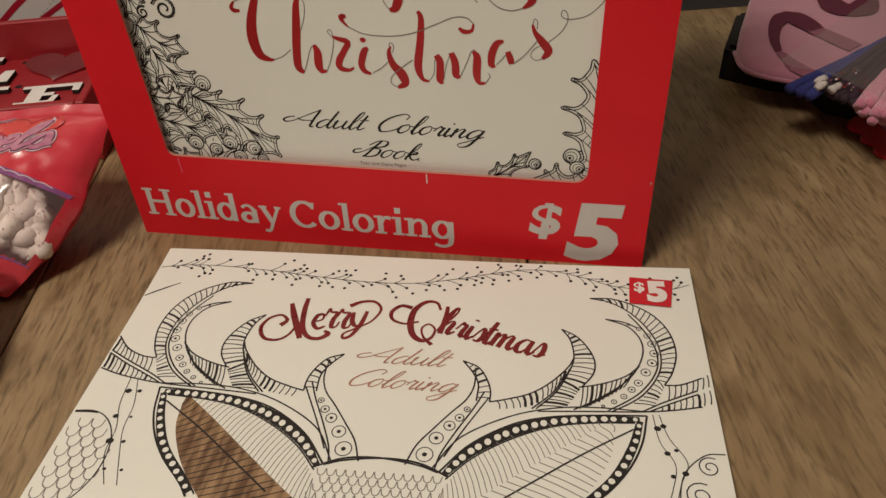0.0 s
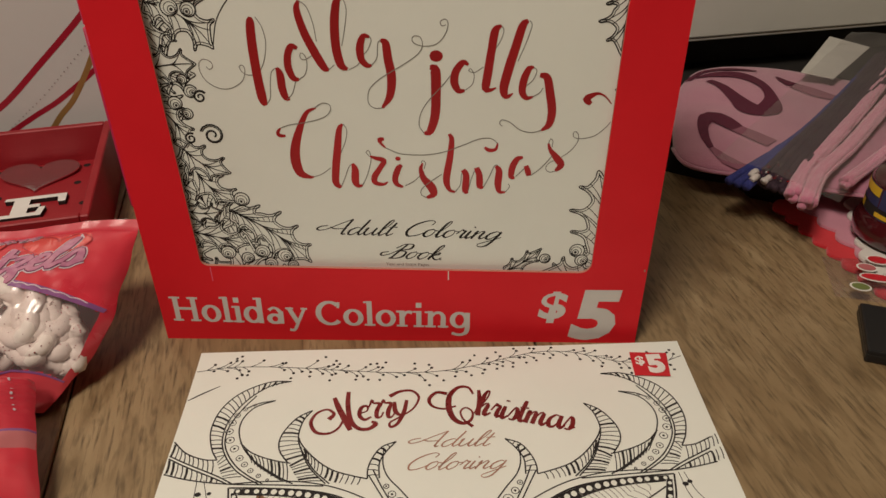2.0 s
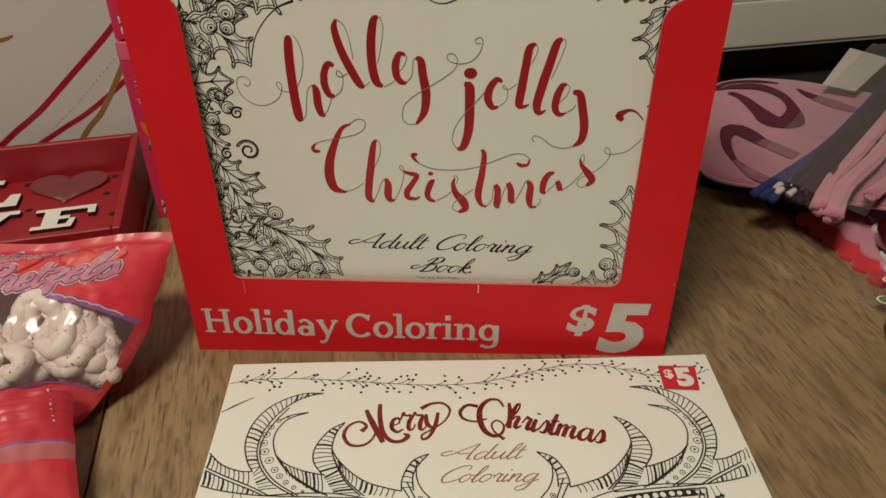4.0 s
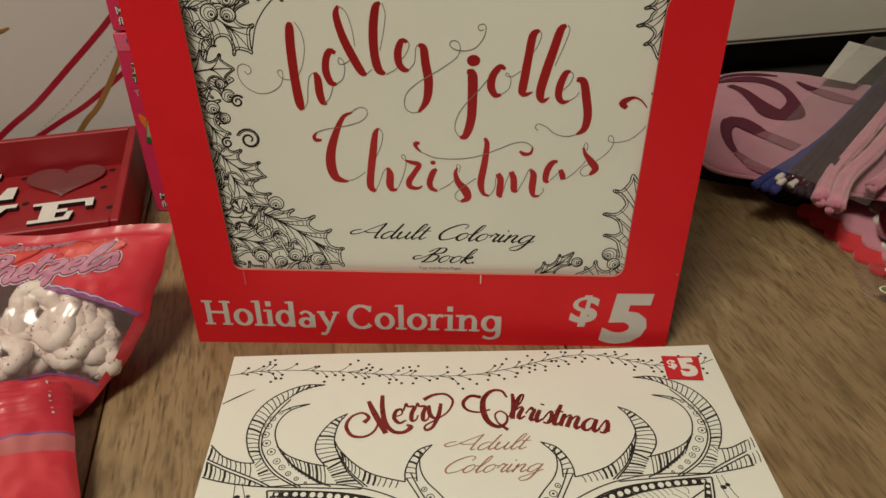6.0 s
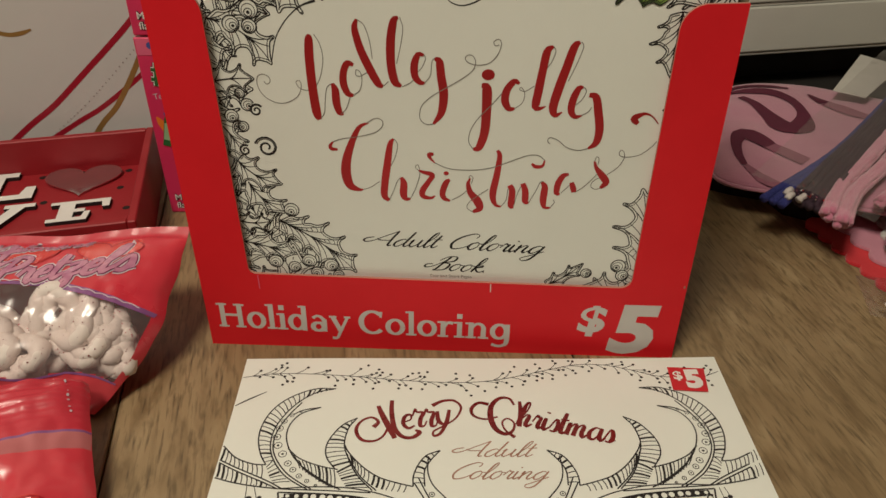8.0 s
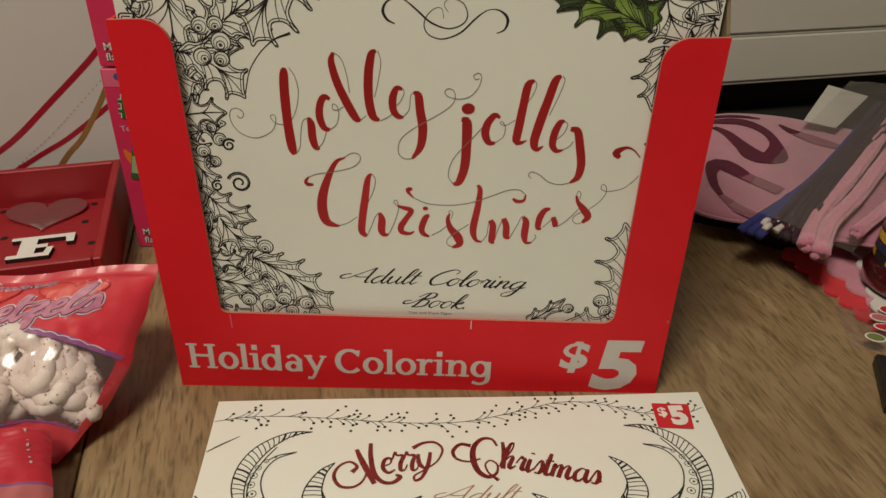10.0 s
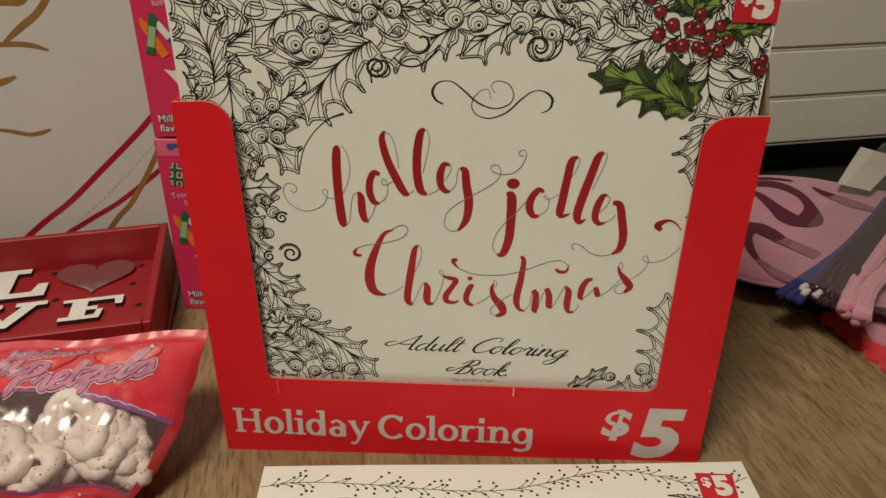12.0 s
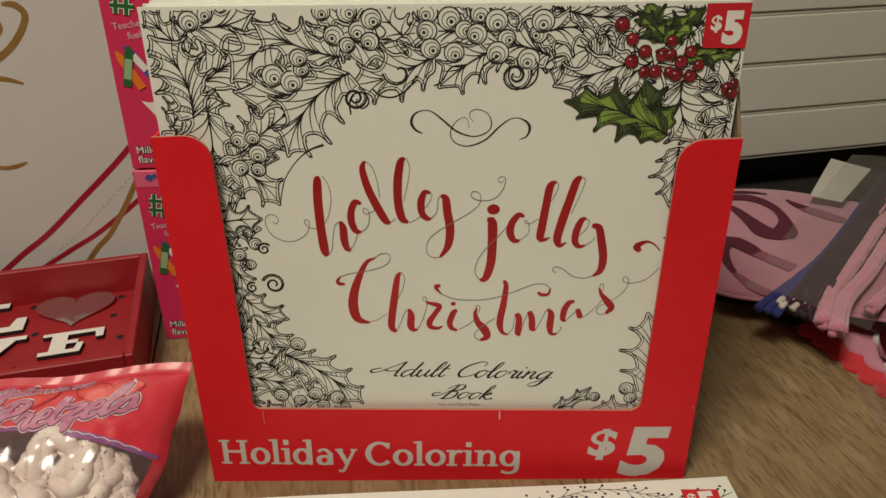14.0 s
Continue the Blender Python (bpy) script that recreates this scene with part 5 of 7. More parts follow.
    hatch([(-92.7, 187.2), (-85.9, 184.9), (-78.6, 182.0), (-71.7, 180.1)], [(-89.3, 181.8), (-83.6, 177.0), (-77.6, 172.7), (-70.2, 168.9)], 11, 0.25)
    hatch([(-71.7, 179.4), (-68.6, 173.9), (-65.2, 168.7)], [(-65.4, 183.7), (-61.2, 176.1), (-55.2, 168.9)], 8, 0.25)
    hatch([(-66.9, 189.8), (-59.8, 181.5), (-51.8, 175.4), (-43.3, 171.9), (-37.2, 170.4)], [(-64.9, 184.0), (-59.7, 176.3), (-53.3, 170.1), (-46.4, 168.0), (-38.9, 167.0)], 13, 0.25)
    hatch([(-23.5, 191.4), (-30.1, 188.3), (-34.0, 182.4), (-36.0, 176.0), (-36.0, 170.3)], [(-24.0, 190.8), (-28.0, 185.5), (-30.7, 179.3), (-30.9, 173.6), (-30.7, 170.4)], 8, 0.25)
    for i, (x, y) in enumerate(((-93.4, 217.4), (-97.5, 214.9), (-100.7, 210.9), (-102.2, 206.2), (-102.7, 200.8), (-101.3, 195.4), (-98.3, 190.1), (-94.9, 184.3), (-92.0, 180.6), (-88.7, 176.9), (-84.7, 173.9), (-80.4, 171.5))):
        r = (0.6, 1.0, 1.4, 1.7, 1.8, 1.9, 1.9, 1.6, 1.4, 1.2, 1.0, 0.6)[i]
        for s in (x, 4 - x):
            ink.ring(s, y, r, 0.4)
            ink.disc(s, y, r * 0.35, r * 0.35, 8)
    for i, (x, y) in enumerate(((-27.5, 165.9), (-24.9, 161.6), (-21.4, 157.5), (-17.0, 151.3), (-13.5, 143.6))):
        for s in (x, 4 - x):
            ink.ring(s, y, 1.2 + 0.5 * i, 0.42)
            ink.disc(s, y, 0.5 + 0.12 * i, None, 8)
    # ears: beaded rim, fine strokes on the upper half, shaded lower half
    beads = Ink(page_sag, 0.00018)
    for spine, many in (([(-94.0, 165.8, 2.4), (-77.0, 164.8, 4.0), (-59.8, 162.1, 4.6), (-44.8, 156.2, 5.2), (-30.7, 146.4, 4.6), (-21.5, 135.2, 2.4)], 21), ([(-94.0, 165.0, 2.4), (-91.0, 154.0, 3.0), (-85.0, 141.8, 3.4), (-75.5, 130.4, 3.4), (-66.0, 120.5, 2.6)], 13)):
        for band in (spine, mirrored(spine)):
            ink.ribbon(band)
            path = smooth_line(band, 0.6)
            for k in range(many):
                p = path[int((k + 0.6) / (many + 0.3) * (len(path) - 1))]
                beads.disc(p[0], p[1], min(1.35, p[2] * 0.36), min(1.5, p[2] * 0.36), 10)
    beads.done("bead_print", PAPER, book, "", "stuff")
    rib = smooth_line([(-83.5, 165.0), (-67.0, 152.5), (-50.0, 139.0), (-36.0, 128.0), (-20.0, 116.0)], 0.8)
    top = smooth_line([(-83.0, 167.0), (-66.0, 163.5), (-52.5, 159.2), (-40.0, 151.5), (-30.0, 142.0), (-22.0, 130.0)], 0.8)
    low = smooth_line([(-84.0, 160.0), (-82.0, 148.0), (-74.0, 133.0), (-62.0, 119.0), (-50.0, 108.0)], 0.8)
    for k in range(34):
        t = (k + 0.5) / 34
        p, q = rib[int(t * (len(rib) - 1))], top[int(min(1, t + 0.05) * (len(top) - 1))]
        for s in (1, -1):
            f = (lambda x: x) if s == 1 else (lambda x: 4 - x)
            fine.ribbon([(f(p[0]), p[1], 0.34), (f(0.6 * p[0] + 0.4 * q[0]), 0.6 * p[1] + 0.4 * q[1] + 1.4, 0.34), (f(q[0]), q[1], 0.3)])
    for k in range(22):
        t = (k + 0.5) / 22
        p, q = rib[int(t * (len(rib) - 1))], low[int(t * (len(low) - 1))]
        fine.ribbon([(4 - p[0], p[1], 0.4), (4 - (p[0] + q[0]) / 2 + 1.2, (p[1] + q[1]) / 2, 0.4), (4 - q[0], q[1], 0.4)])
        ink.ribbon([(p[0], p[1], 0.35), ((p[0] + q[0]) / 2 + 0.8, (p[1] + q[1]) / 2, 0.5), (q[0], q[1], 0.35)])
    brown.area([(p[0], p[1]) for p in rib] + [(p[0], p[1]) for p in low[::-1]])
    # small scales on the crown of the head
    for row in range(9):
        for col in range(-12, 13):
            x, y = 2 + 3.6 * col + 1.8 * (row % 2), 134.5 - 3.4 * row
            if abs(x - 2) < 22 + 1.2 * row and y < 138 - 0.006 * (x - 2) ** 2:
                fine.ribbon([(x - 1.7, y, 0.4), (x - 1.2, y - 2.2, 0.4), (x, y - 3.0, 0.4), (x + 1.2, y - 2.2, 0.4), (x + 1.7, y, 0.4)])
    # hanging strings of beads and the baubles at the page edges
    for pts in ([(-108.5, 172.5, 0.35), (-104, 158, 0.35), (-103, 146, 0.35), (-99, 134, 0.35), (-94, 121, 0.35)], [(-111.5, 172.0, 0.35), (-110, 158, 0.35), (-106, 146, 0.35), (-105, 134, 0.35), (-99, 121, 0.35)],
                [(105.4, 168.6, 0.35), (108, 158, 0.35), (113.4, 147.3, 0.35), (110, 138, 0.35), (106.4, 125, 0.35)], [(103, 168.6, 0.35), (104.5, 156, 0.35), (109, 146.3, 0.35), (107, 136, 0.35), (103, 125, 0.35)]):
        ink.ribbon(pts)
        for p in smooth_line(pts, 8.5)[1::2]:
            r = rng.uniform(0.7, 1.7)
            ink.disc(p[0] + rng.uniform(-1.5, 1.5), p[1], r, r * 0.85, 9)
    for row in range(10):
        for col in range(5):
            x, y = -126 + 5.6 * col + 2.8 * (row % 2), 150 - 4.6 * row
            if (x + 121) ** 2 / 17 ** 2 + (y - 131) ** 2 / 23 ** 2 < 1 and x > -125.5:
                fine.ribbon([(x - 2.6, y, 0.45), (x - 2.2, y - 3, 0.45), (x, y - 4.6, 0.45), (x + 2.2, y - 3, 0.45), (x + 2.6, y, 0.45)])
    ink.ribbon([(-121 + 17 * math.cos(a / 10), 131 + 23 * math.sin(a / 10), 0.55) for a in range(-15, 16)], True)
    ink.ribbon([(-127, 153.2, 1.2), (-121.0, 153.6, 1.4), (-117.0, 153.2, 1.0)])
    for x, y, r in ((121, 146, 4.5), (116, 134, 5.5), (122, 128, 4.8), (113, 124, 4.0)):
        ink.ribbon([(min(127.3, p[0]), p[1], 0.5) for p in spiral(x, y, r, 1.6, 1.0)], True)
    ink.ribbon([(127.3, 152, 0.5), (120, 151, 0.5), (112, 143, 0.5), (109, 131, 0.5), (111, 118, 0.5)])
    for x, y in ((-124, 225),):
        for s in (1, -1):
            f = (lambda v: v) if s == 1 else (lambda v: 4 - v)
            if abs(f(x)) < 127.5:
                ink.ribbon([(max(-127.4, min(127.4, f(-127.5))), 222, 0.6), (f(-121), 226.5, 0.9), (f(-113), 231.5, 0.4)])
    # the title, its bold strokes swelling on the way down
    fat = lambda k, pts: foil.ribbon([(x, y, w * k) for x, y, w in pts])
    fat(1.0, [(-56.2, 206.5, 2.6), (-54.0, 210.0, 1.8), (-57.5, 213.0, 1.3), (-62.5, 210.5, 1.4), (-64.6, 204.5, 1.9), (-61.5, 198.5, 1.8), (-55.5, 197.6, 1.4), (-51.0, 201.0, 1.2), (-48.6, 208.0, 1.2)])
    fat(1.0, [(-54.6, 220.8, 2.0), (-52.0, 214.0, 2.9), (-48.4, 206.0, 3.1), (-45.4, 199.2, 2.4)])
    fat(1.0, [(-47.8, 224.6, 2.0), (-47.6, 216.0, 2.5), (-45.8, 206.0, 2.5), (-42.0, 200.4, 2.2), (-37.0, 199.6, 2.0), (-33.4, 202.8, 2.4), (-35.6, 204.4, 1.2)])
    fat(0.9, [(-41.6, 209.6, 1.0), (-38.0, 211.4, 1.0), (-38.2, 214.6, 1.5), (-40.8, 213.6, 2.2), (-41.6, 208.8, 2.4), (-39.0, 205.6, 1.9), (-35.8, 207.4, 1.1)])
    for x in (-35.6, -30.0):
        fat(0.95, [(x - 1.6, 213.6, 0.9), (x - 0.2, 218.4, 1.5), (x + 0.6, 216.4, 1.3), (x + 3.6, 216.0, 1.9), (x + 2.4, 211.0, 2.4), (x + 2.6, 207.0, 2.0), (x + 4.6, 207.4, 1.0), (x + 5.6, 210.4, 0.9)])
    fat(1.0, [(-24.6, 217.0, 1.6), (-24.2, 211.0, 2.4), (-21.6, 208.2, 1.6), (-19.0, 211.6, 1.1)])
    fat(1.0, [(-18.6, 218.0, 1.7), (-20.0, 210.0, 2.2), (-23.0, 202.6, 1.7), (-26.2, 200.6, 1.5), (-26.6, 203.4, 1.1), (-22.0, 206.8, 1.0), (-15.6, 212.0, 1.0), (-12.6, 219.4, 1.3), (-16.0, 224.2, 1.5), (-22.0, 224.0, 1.7), (-27.2, 220.8, 2.4)])
    fat(1.0, [(1.6, 221.6, 2.2), (-3.6, 222.6, 1.9), (-7.4, 218.4, 2.0), (-6.2, 213.6, 1.5), (-0.6, 211.4, 1.2), (5.6, 213.0, 1.1)])
    fat(1.0, [(14.6, 221.0, 1.2), (12.4, 225.6, 1.5), (7.4, 225.8, 2.0), (3.0, 220.6, 2.7), (2.0, 212.6, 3.1), (4.0, 205.0, 2.8), (8.4, 201.6, 2.2), (12.4, 203.8, 1.5), (13.4, 208.8, 1.1), (10.4, 211.8, 1.0), (7.6, 209.2, 1.0), (8.8, 204.0, 1.1), (13.0, 199.4, 2.0)])
    fat(1.0, [(17.6, 223.6, 1.6), (17.4, 216.0, 2.5), (15.8, 206.4, 2.4)])
    script(foil, "hristmas", (14.4, 207.6), (60.0, 195.0), 8.4, 0.12, 0.30, 0.11)
    script(copper, "Adult", (-13.5, 187.6), (19.0, 187.2), 4.7, 0.75, 0.20, 0.10)
    script(copper, "Coloring", (-21, 174.4), (25, 173.8), 4.7, 0.75, 0.20, 0.10)
    ink.done("line_drawing", BLACK_INK, book, "black printed reindeer drawing", "stuff")
    fine.done("fine_shading", GREY_INK, book, "fine grey shading lines", "stuff")
    foil.done("foil_title", FOIL, book, "dark red foil script")
    copper.done("foil_subtitle", COPPER, book, "copper foil script")
    brown.done("brown_ear", BROWN_INK, book, "brown shaded inside of the ear")
    price_tag(book, page_sag, [(98.6, 230.4), (116.6, 228.6), (119.2, 246.2), (99.8, 247.8)], (("$", 6.2, 0.03, 101.3, 238.2, 4.8), ("5", 12.8, 0.06, 106.8, 232.4, 9.0)))
    return book


reindeer_book(pose(0.0394, -0.2687, 0.0062, 0, 0, 3.5))

# ---- red tray with the word of four letters ----
tray = thing("letter_tray", "open red wooden tray with white block letters and a heart mirror", "tray", pose(-0.2, 0.075, 0, 0, 0, 16))
X0, X1, Y0, Y1, RIM = -0.146, -0.001, -0.004, 0.129, 0.040
part("base", block(X0, X1, Y0, Y1, 0.0, 0.012, 0.0006, 1), TRAY_RED, tray)
for name, spec in (("rim", (X0, X1, Y0 - 0.0055, Y0 - 0.0001)), ("rim", (X0, X1, Y1 + 0.0001, Y1 + 0.0055)), ("rim", (X0 - 0.0055, X0 - 0.0001, Y0 - 0.0055, Y1 + 0.0055)), ("rim", (X1 + 0.0001, X1 + 0.0055, Y0 - 0.0055, Y1 + 0.0055))):
    part(name, block(spec[0], spec[1], spec[2], spec[3], 0.0, RIM, 0.0007, 1), TRAY_RED, tray)


def slab_letter(name, outline, x, y, kx, ky):
    pts = [(x + u * kx, 0.955 * (y + v * ky)) for u, v in outline]
    bm = prism(pts, 0.0121, 0.0152)
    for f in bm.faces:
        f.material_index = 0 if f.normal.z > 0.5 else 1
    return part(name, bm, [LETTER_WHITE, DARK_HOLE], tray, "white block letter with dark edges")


L_SHAPE = [(0, 0), (1, 0), (1, .42), (.86, .42), (.8, .16), (.5, .16), (.5, .84), (.68, .84), (.68, 1), (0, 1), (0, .84), (.2, .84), (.2, .16), (0, .16)]
E_SHAPE = [(0, 0), (.66, 0), (.70, .42), (.60, .42), (.56, .16), (.42, .16), (.42, .42), (.60, .42), (.60, .58), (.42, .58), (.42, .84), (.86, .84), (.88, .58), (1, .58), (1, 1), (0, 1), (0, .86), (.16, .86), (.16, .16), (0, .16)]
V_SHAPE = [(.42, 0), (.62, 0), (.88, .84), (1, .84), (1, 1), (.62, 1), (.62, .84), (.70, .84), (.54, .3), (.36, .84), (.46, .84), (.46, 1), (0, 1), (0, .84), (.14, .84)]
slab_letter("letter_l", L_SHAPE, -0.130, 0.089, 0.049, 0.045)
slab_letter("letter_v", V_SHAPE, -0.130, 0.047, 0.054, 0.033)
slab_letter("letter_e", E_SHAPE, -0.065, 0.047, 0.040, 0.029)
heart = [(0.0275 * 1.0 * math.sin(t) ** 3, 0.00145 * (13 * math.cos(t) - 5 * math.cos(2 * t) - 2 * math.cos(3 * t) - math.cos(4 * t))) for t in [2 * math.pi * i / 48 for i in range(48)]]
mirror_bm = prism(heart, 0.0, 0.001)
bmesh.ops.rotate(mirror_bm, cent=(0, 0, 0), matrix=Matrix.Rotation(math.radians(4), 3, "X"), verts=mirror_bm.verts)
bmesh.ops.translate(mirror_bm, vec=(-0.0495, 0.1080, 0.0140), verts=mirror_bm.verts)
part("heart_mirror", mirror_bm, MIRROR, tray, "heart-shaped mirror")
for x, y in ((-.1087, .128), (-.0807, .131), (-.0531, .133), (-.0183, .1285), (-.0841, .1097), (-.0727, .0869), (-.0217, .0993), (-.0142, .0646), (-.0324, .036), (-.0790, .0420), (-.132, .136), (-.1, .026), (-.04, .018), (-.012, .022)):
    bm = bmesh.new()
    bmesh.ops.create_circle(bm, cap_ends=True, segments=14, radius=0.0026)
    bmesh.ops.translate(bm, vec=(x, 0.93 * y, 0.0122), verts=bm.verts)
    part("bulb_hole", bm, DARK_HOLE, tray)

# ---- white gift bag ----
gift = thing("gift_bag", "large white glossy gift bag with gold script and red ribbon print", "gift bag", pose(-0.2365, 0.2178, 0, 0, 0, 13.5))
part("front_panel", block(-0.34, 0.085, 0, 0.0008, 0.0, 0.42, 0.0003, 1), GIFT_WHITE, gift)
part("back_panel", block(-0.34, 0.085, 0.078, 0.0788, 0.0, 0.42), GIFT_WHITE, gift)
part("side_panel", block(-0.34, -0.3392, 0.0009, 0.0779, 0.0, 0.42), GIFT_WHITE, gift)
part("side_panel", block(0.0842, 0.085, 0.0009, 0.0779, 0.0, 0.42), GIFT_WHITE, gift)
part("bottom_panel", block(-0.339, 0.084, 0.0009, 0.0779, 0.0, 0.0012), GIFT_WHITE, gift)


def on_gift(x, y, lift):
    return (x / 1000, -lift, y / 1000)


for name, mat, width, pts in (
        ("ribbon_print", GIFT_RED, 4.2, [(-118, 22), (-91.0, 43.0), (-68.8, 58.5), (-40.0, 83.7), (-18.9, 102.3), (-1.6, 118.6), (30, 152), (60, 190)]),
        ("ribbon_print", GIFT_RED, 3.8, [(-90, 24), (-55.8, 43.0), (-33.2, 55.3), (-0.9, 78.3), (30, 104)]),
        ("ribbon_print", GOLD, 4.0, [(-52, 24), (-37.8, 41.3), (-22.8, 56.8), (0.8, 94.2), (16, 130)]),
        ("gold_script", GOLD, 4.4, [(-60, 226.5), (-53, 226.0), (-47.5, 220.0), (-50.9, 210.6), (-61.4, 198.0), (-73.9, 189.1), (-88, 178)]),
        ("gold_script", GOLD, 4.0, [(-95, 206), (-77.0, 205.9), (-69.5, 206.2), (-64.9, 211.2), (-67.0, 216.4), (-76.0, 218.5), (-92, 217)]),
        ("gold_script", GOLD, 3.4, [(-110, 177.5), (-83.5, 178.4), (-69.5, 177.0), (-59.0, 173.1)]),
        ("gold_script", GOLD, 4.6, [(-110, 150), (-96, 152), (-84.5, 155.8)]),
        ("gold_script", GOLD, 3.0, [(-112, 119), (-97.6, 116.5), (-86.1, 113.2), (-77, 114.0), (-70.3, 116.2)]),
        ("gold_script", GOLD, 5.0, [(-88, 232), (-76, 236), (-66, 232), (-70, 226), (-84, 226)])):
    ink = Ink(on_gift, 0.00012 if name == "ribbon_print" else 0.0002, 3)
    n = len(pts)
    ink.k = len(bpy.data.objects) % 6
    ink.ribbon([(x, y, width * (0.45 if (name == "gold_script" and i in (0, n - 1)) else 1.0)) for i, (x, y) in enumerate(pts)])
    ink.done(name, mat, gift)
dots = Ink(on_gift, 0.0003)
for p in smooth_line([(-80, 31), (-63.7, 43.8), (-39.9, 63.0), (-0.7, 99.7)], 4.4):
    dots.disc(p[0], p[1], 0.55, 0.55, 8)
dots.done("dotted_line", GREY_DOT, gift, "row of small grey dots")


# ---- stacked pink candy cartons ----
def candy_carton(m):
    box = thing("candy_carton", "hot pink candy carton printed with crayons", "candy box", m, "stacked candy cartons")
    part("body", block(0, 0.07, 0, 0.022, 0.0004, 0.1305, 0.0007, 1), PINK_CARD, box)
    part("top_flap", block(0.0012, 0.0688, -0.0003, 0.0, 0.119, 0.1295), PINK_FLAP, box, "lighter pink top flap")

    def face(x, y, lift):
        return (x / 1000, -0.0003 - lift, y / 1000)

    for k, (mat, grow) in enumerate(((BLACK_INK, 2.9), (WHITE_INK, 2.2), (GREEN_PRINT, 1.0))):
        ink = Ink(face, 0.0001 + 0.0001 * k, 2)
        for pts in ([(9.0, 98), (11.5, 114)], [(15.0, 97), (17.5, 113)], [(6.5, 103), (20.0, 101.5)], [(7.5, 109.5), (21.0, 108)]):
            ink.ribbon([(x, y, 1.4 + grow) for x, y in pts])
        ink.done("hash_sign", mat, box)
    for text, h, x, y, turn in (("Teacher", 4.2, 5.5, 88.5, 0.12), ("fuel", 4.2, 13.5, 83.0, 0.12)):
        v, f = letters(text, h, 0.0, face, x, y, turn)
        raw_part("lettering", v, f, FILM_LILAC, box)
    for text, y in (("Milk", 11.0), ("flavor", 4.5)):
        v, f = letters(text, 5.0, 0.05, face, 5.2, y, 0.0, None, 0.0001)
        raw_part("lettering", v, f, BLACK_INK, box)
        v, f = letters(text, 5.0, 0.005, face, 5.2, y, 0.0, None, 0.0003)
        raw_part("lettering", v, f, WHITE_INK, box)
    for k, (mat, tip, a, b) in enumerate(((BLUE_PRINT, WHITE_INK, (10.0, 79.0), (23.0, 61.0)), (ORANGE_PRINT, ORANGE_PRINT, (4.5, 76.0), (16.5, 53.0)), (GREEN_PRINT, PALE_GREEN, (13.0, 79.0), (7.5, 54.5)))):
        ax, ay = b[0] - a[0], b[1] - a[1]
        s = math.hypot(ax, ay)
        ink = Ink(face, 0.0001 + 0.00016 * k)
        ink.ribbon([(a[0], a[1], 1.2), (a[0] + ax / s * 4, a[1] + ay / s * 4, 4.6), (a[0] + ax / s * 5, a[1] + ay / s * 5, 5.2), (b[0], b[1], 5.2)], True)
        ink.done("crayon_print", mat, box)
        ink = Ink(face, 0.00016 + 0.00016 * k)
        ink.ribbon([(a[0] + ax * 0.32, a[1] + ay * 0.32, 4.4), (a[0] + ax * 0.82, a[1] + ay * 0.82, 4.4)])
        ink.done("crayon_label", tip, box)
    ink = Ink(face, 0.0001)
    ink.area([(14, 45), (19, 44), (32, 46), (30, 22), (24, 24), (21, 36)])
    ink.done("cup_print", WHITE_INK, box)
    ink = Ink(face, 0.0002)
    ink.disc(10.5, 125.5, 2.6, 2.4)
    ink.disc(14.0, 126.4, 1.6, 1.6)
    ink.done("badge_print", BLUE_PRINT, box)
    return box


lower = candy_carton(pose(-0.2045, 0.1435, 0.0, 0, 0, 3))
copy_thing(lower, pose(-0.2035, 0.1435, 0.1315, 0, 0, 3))


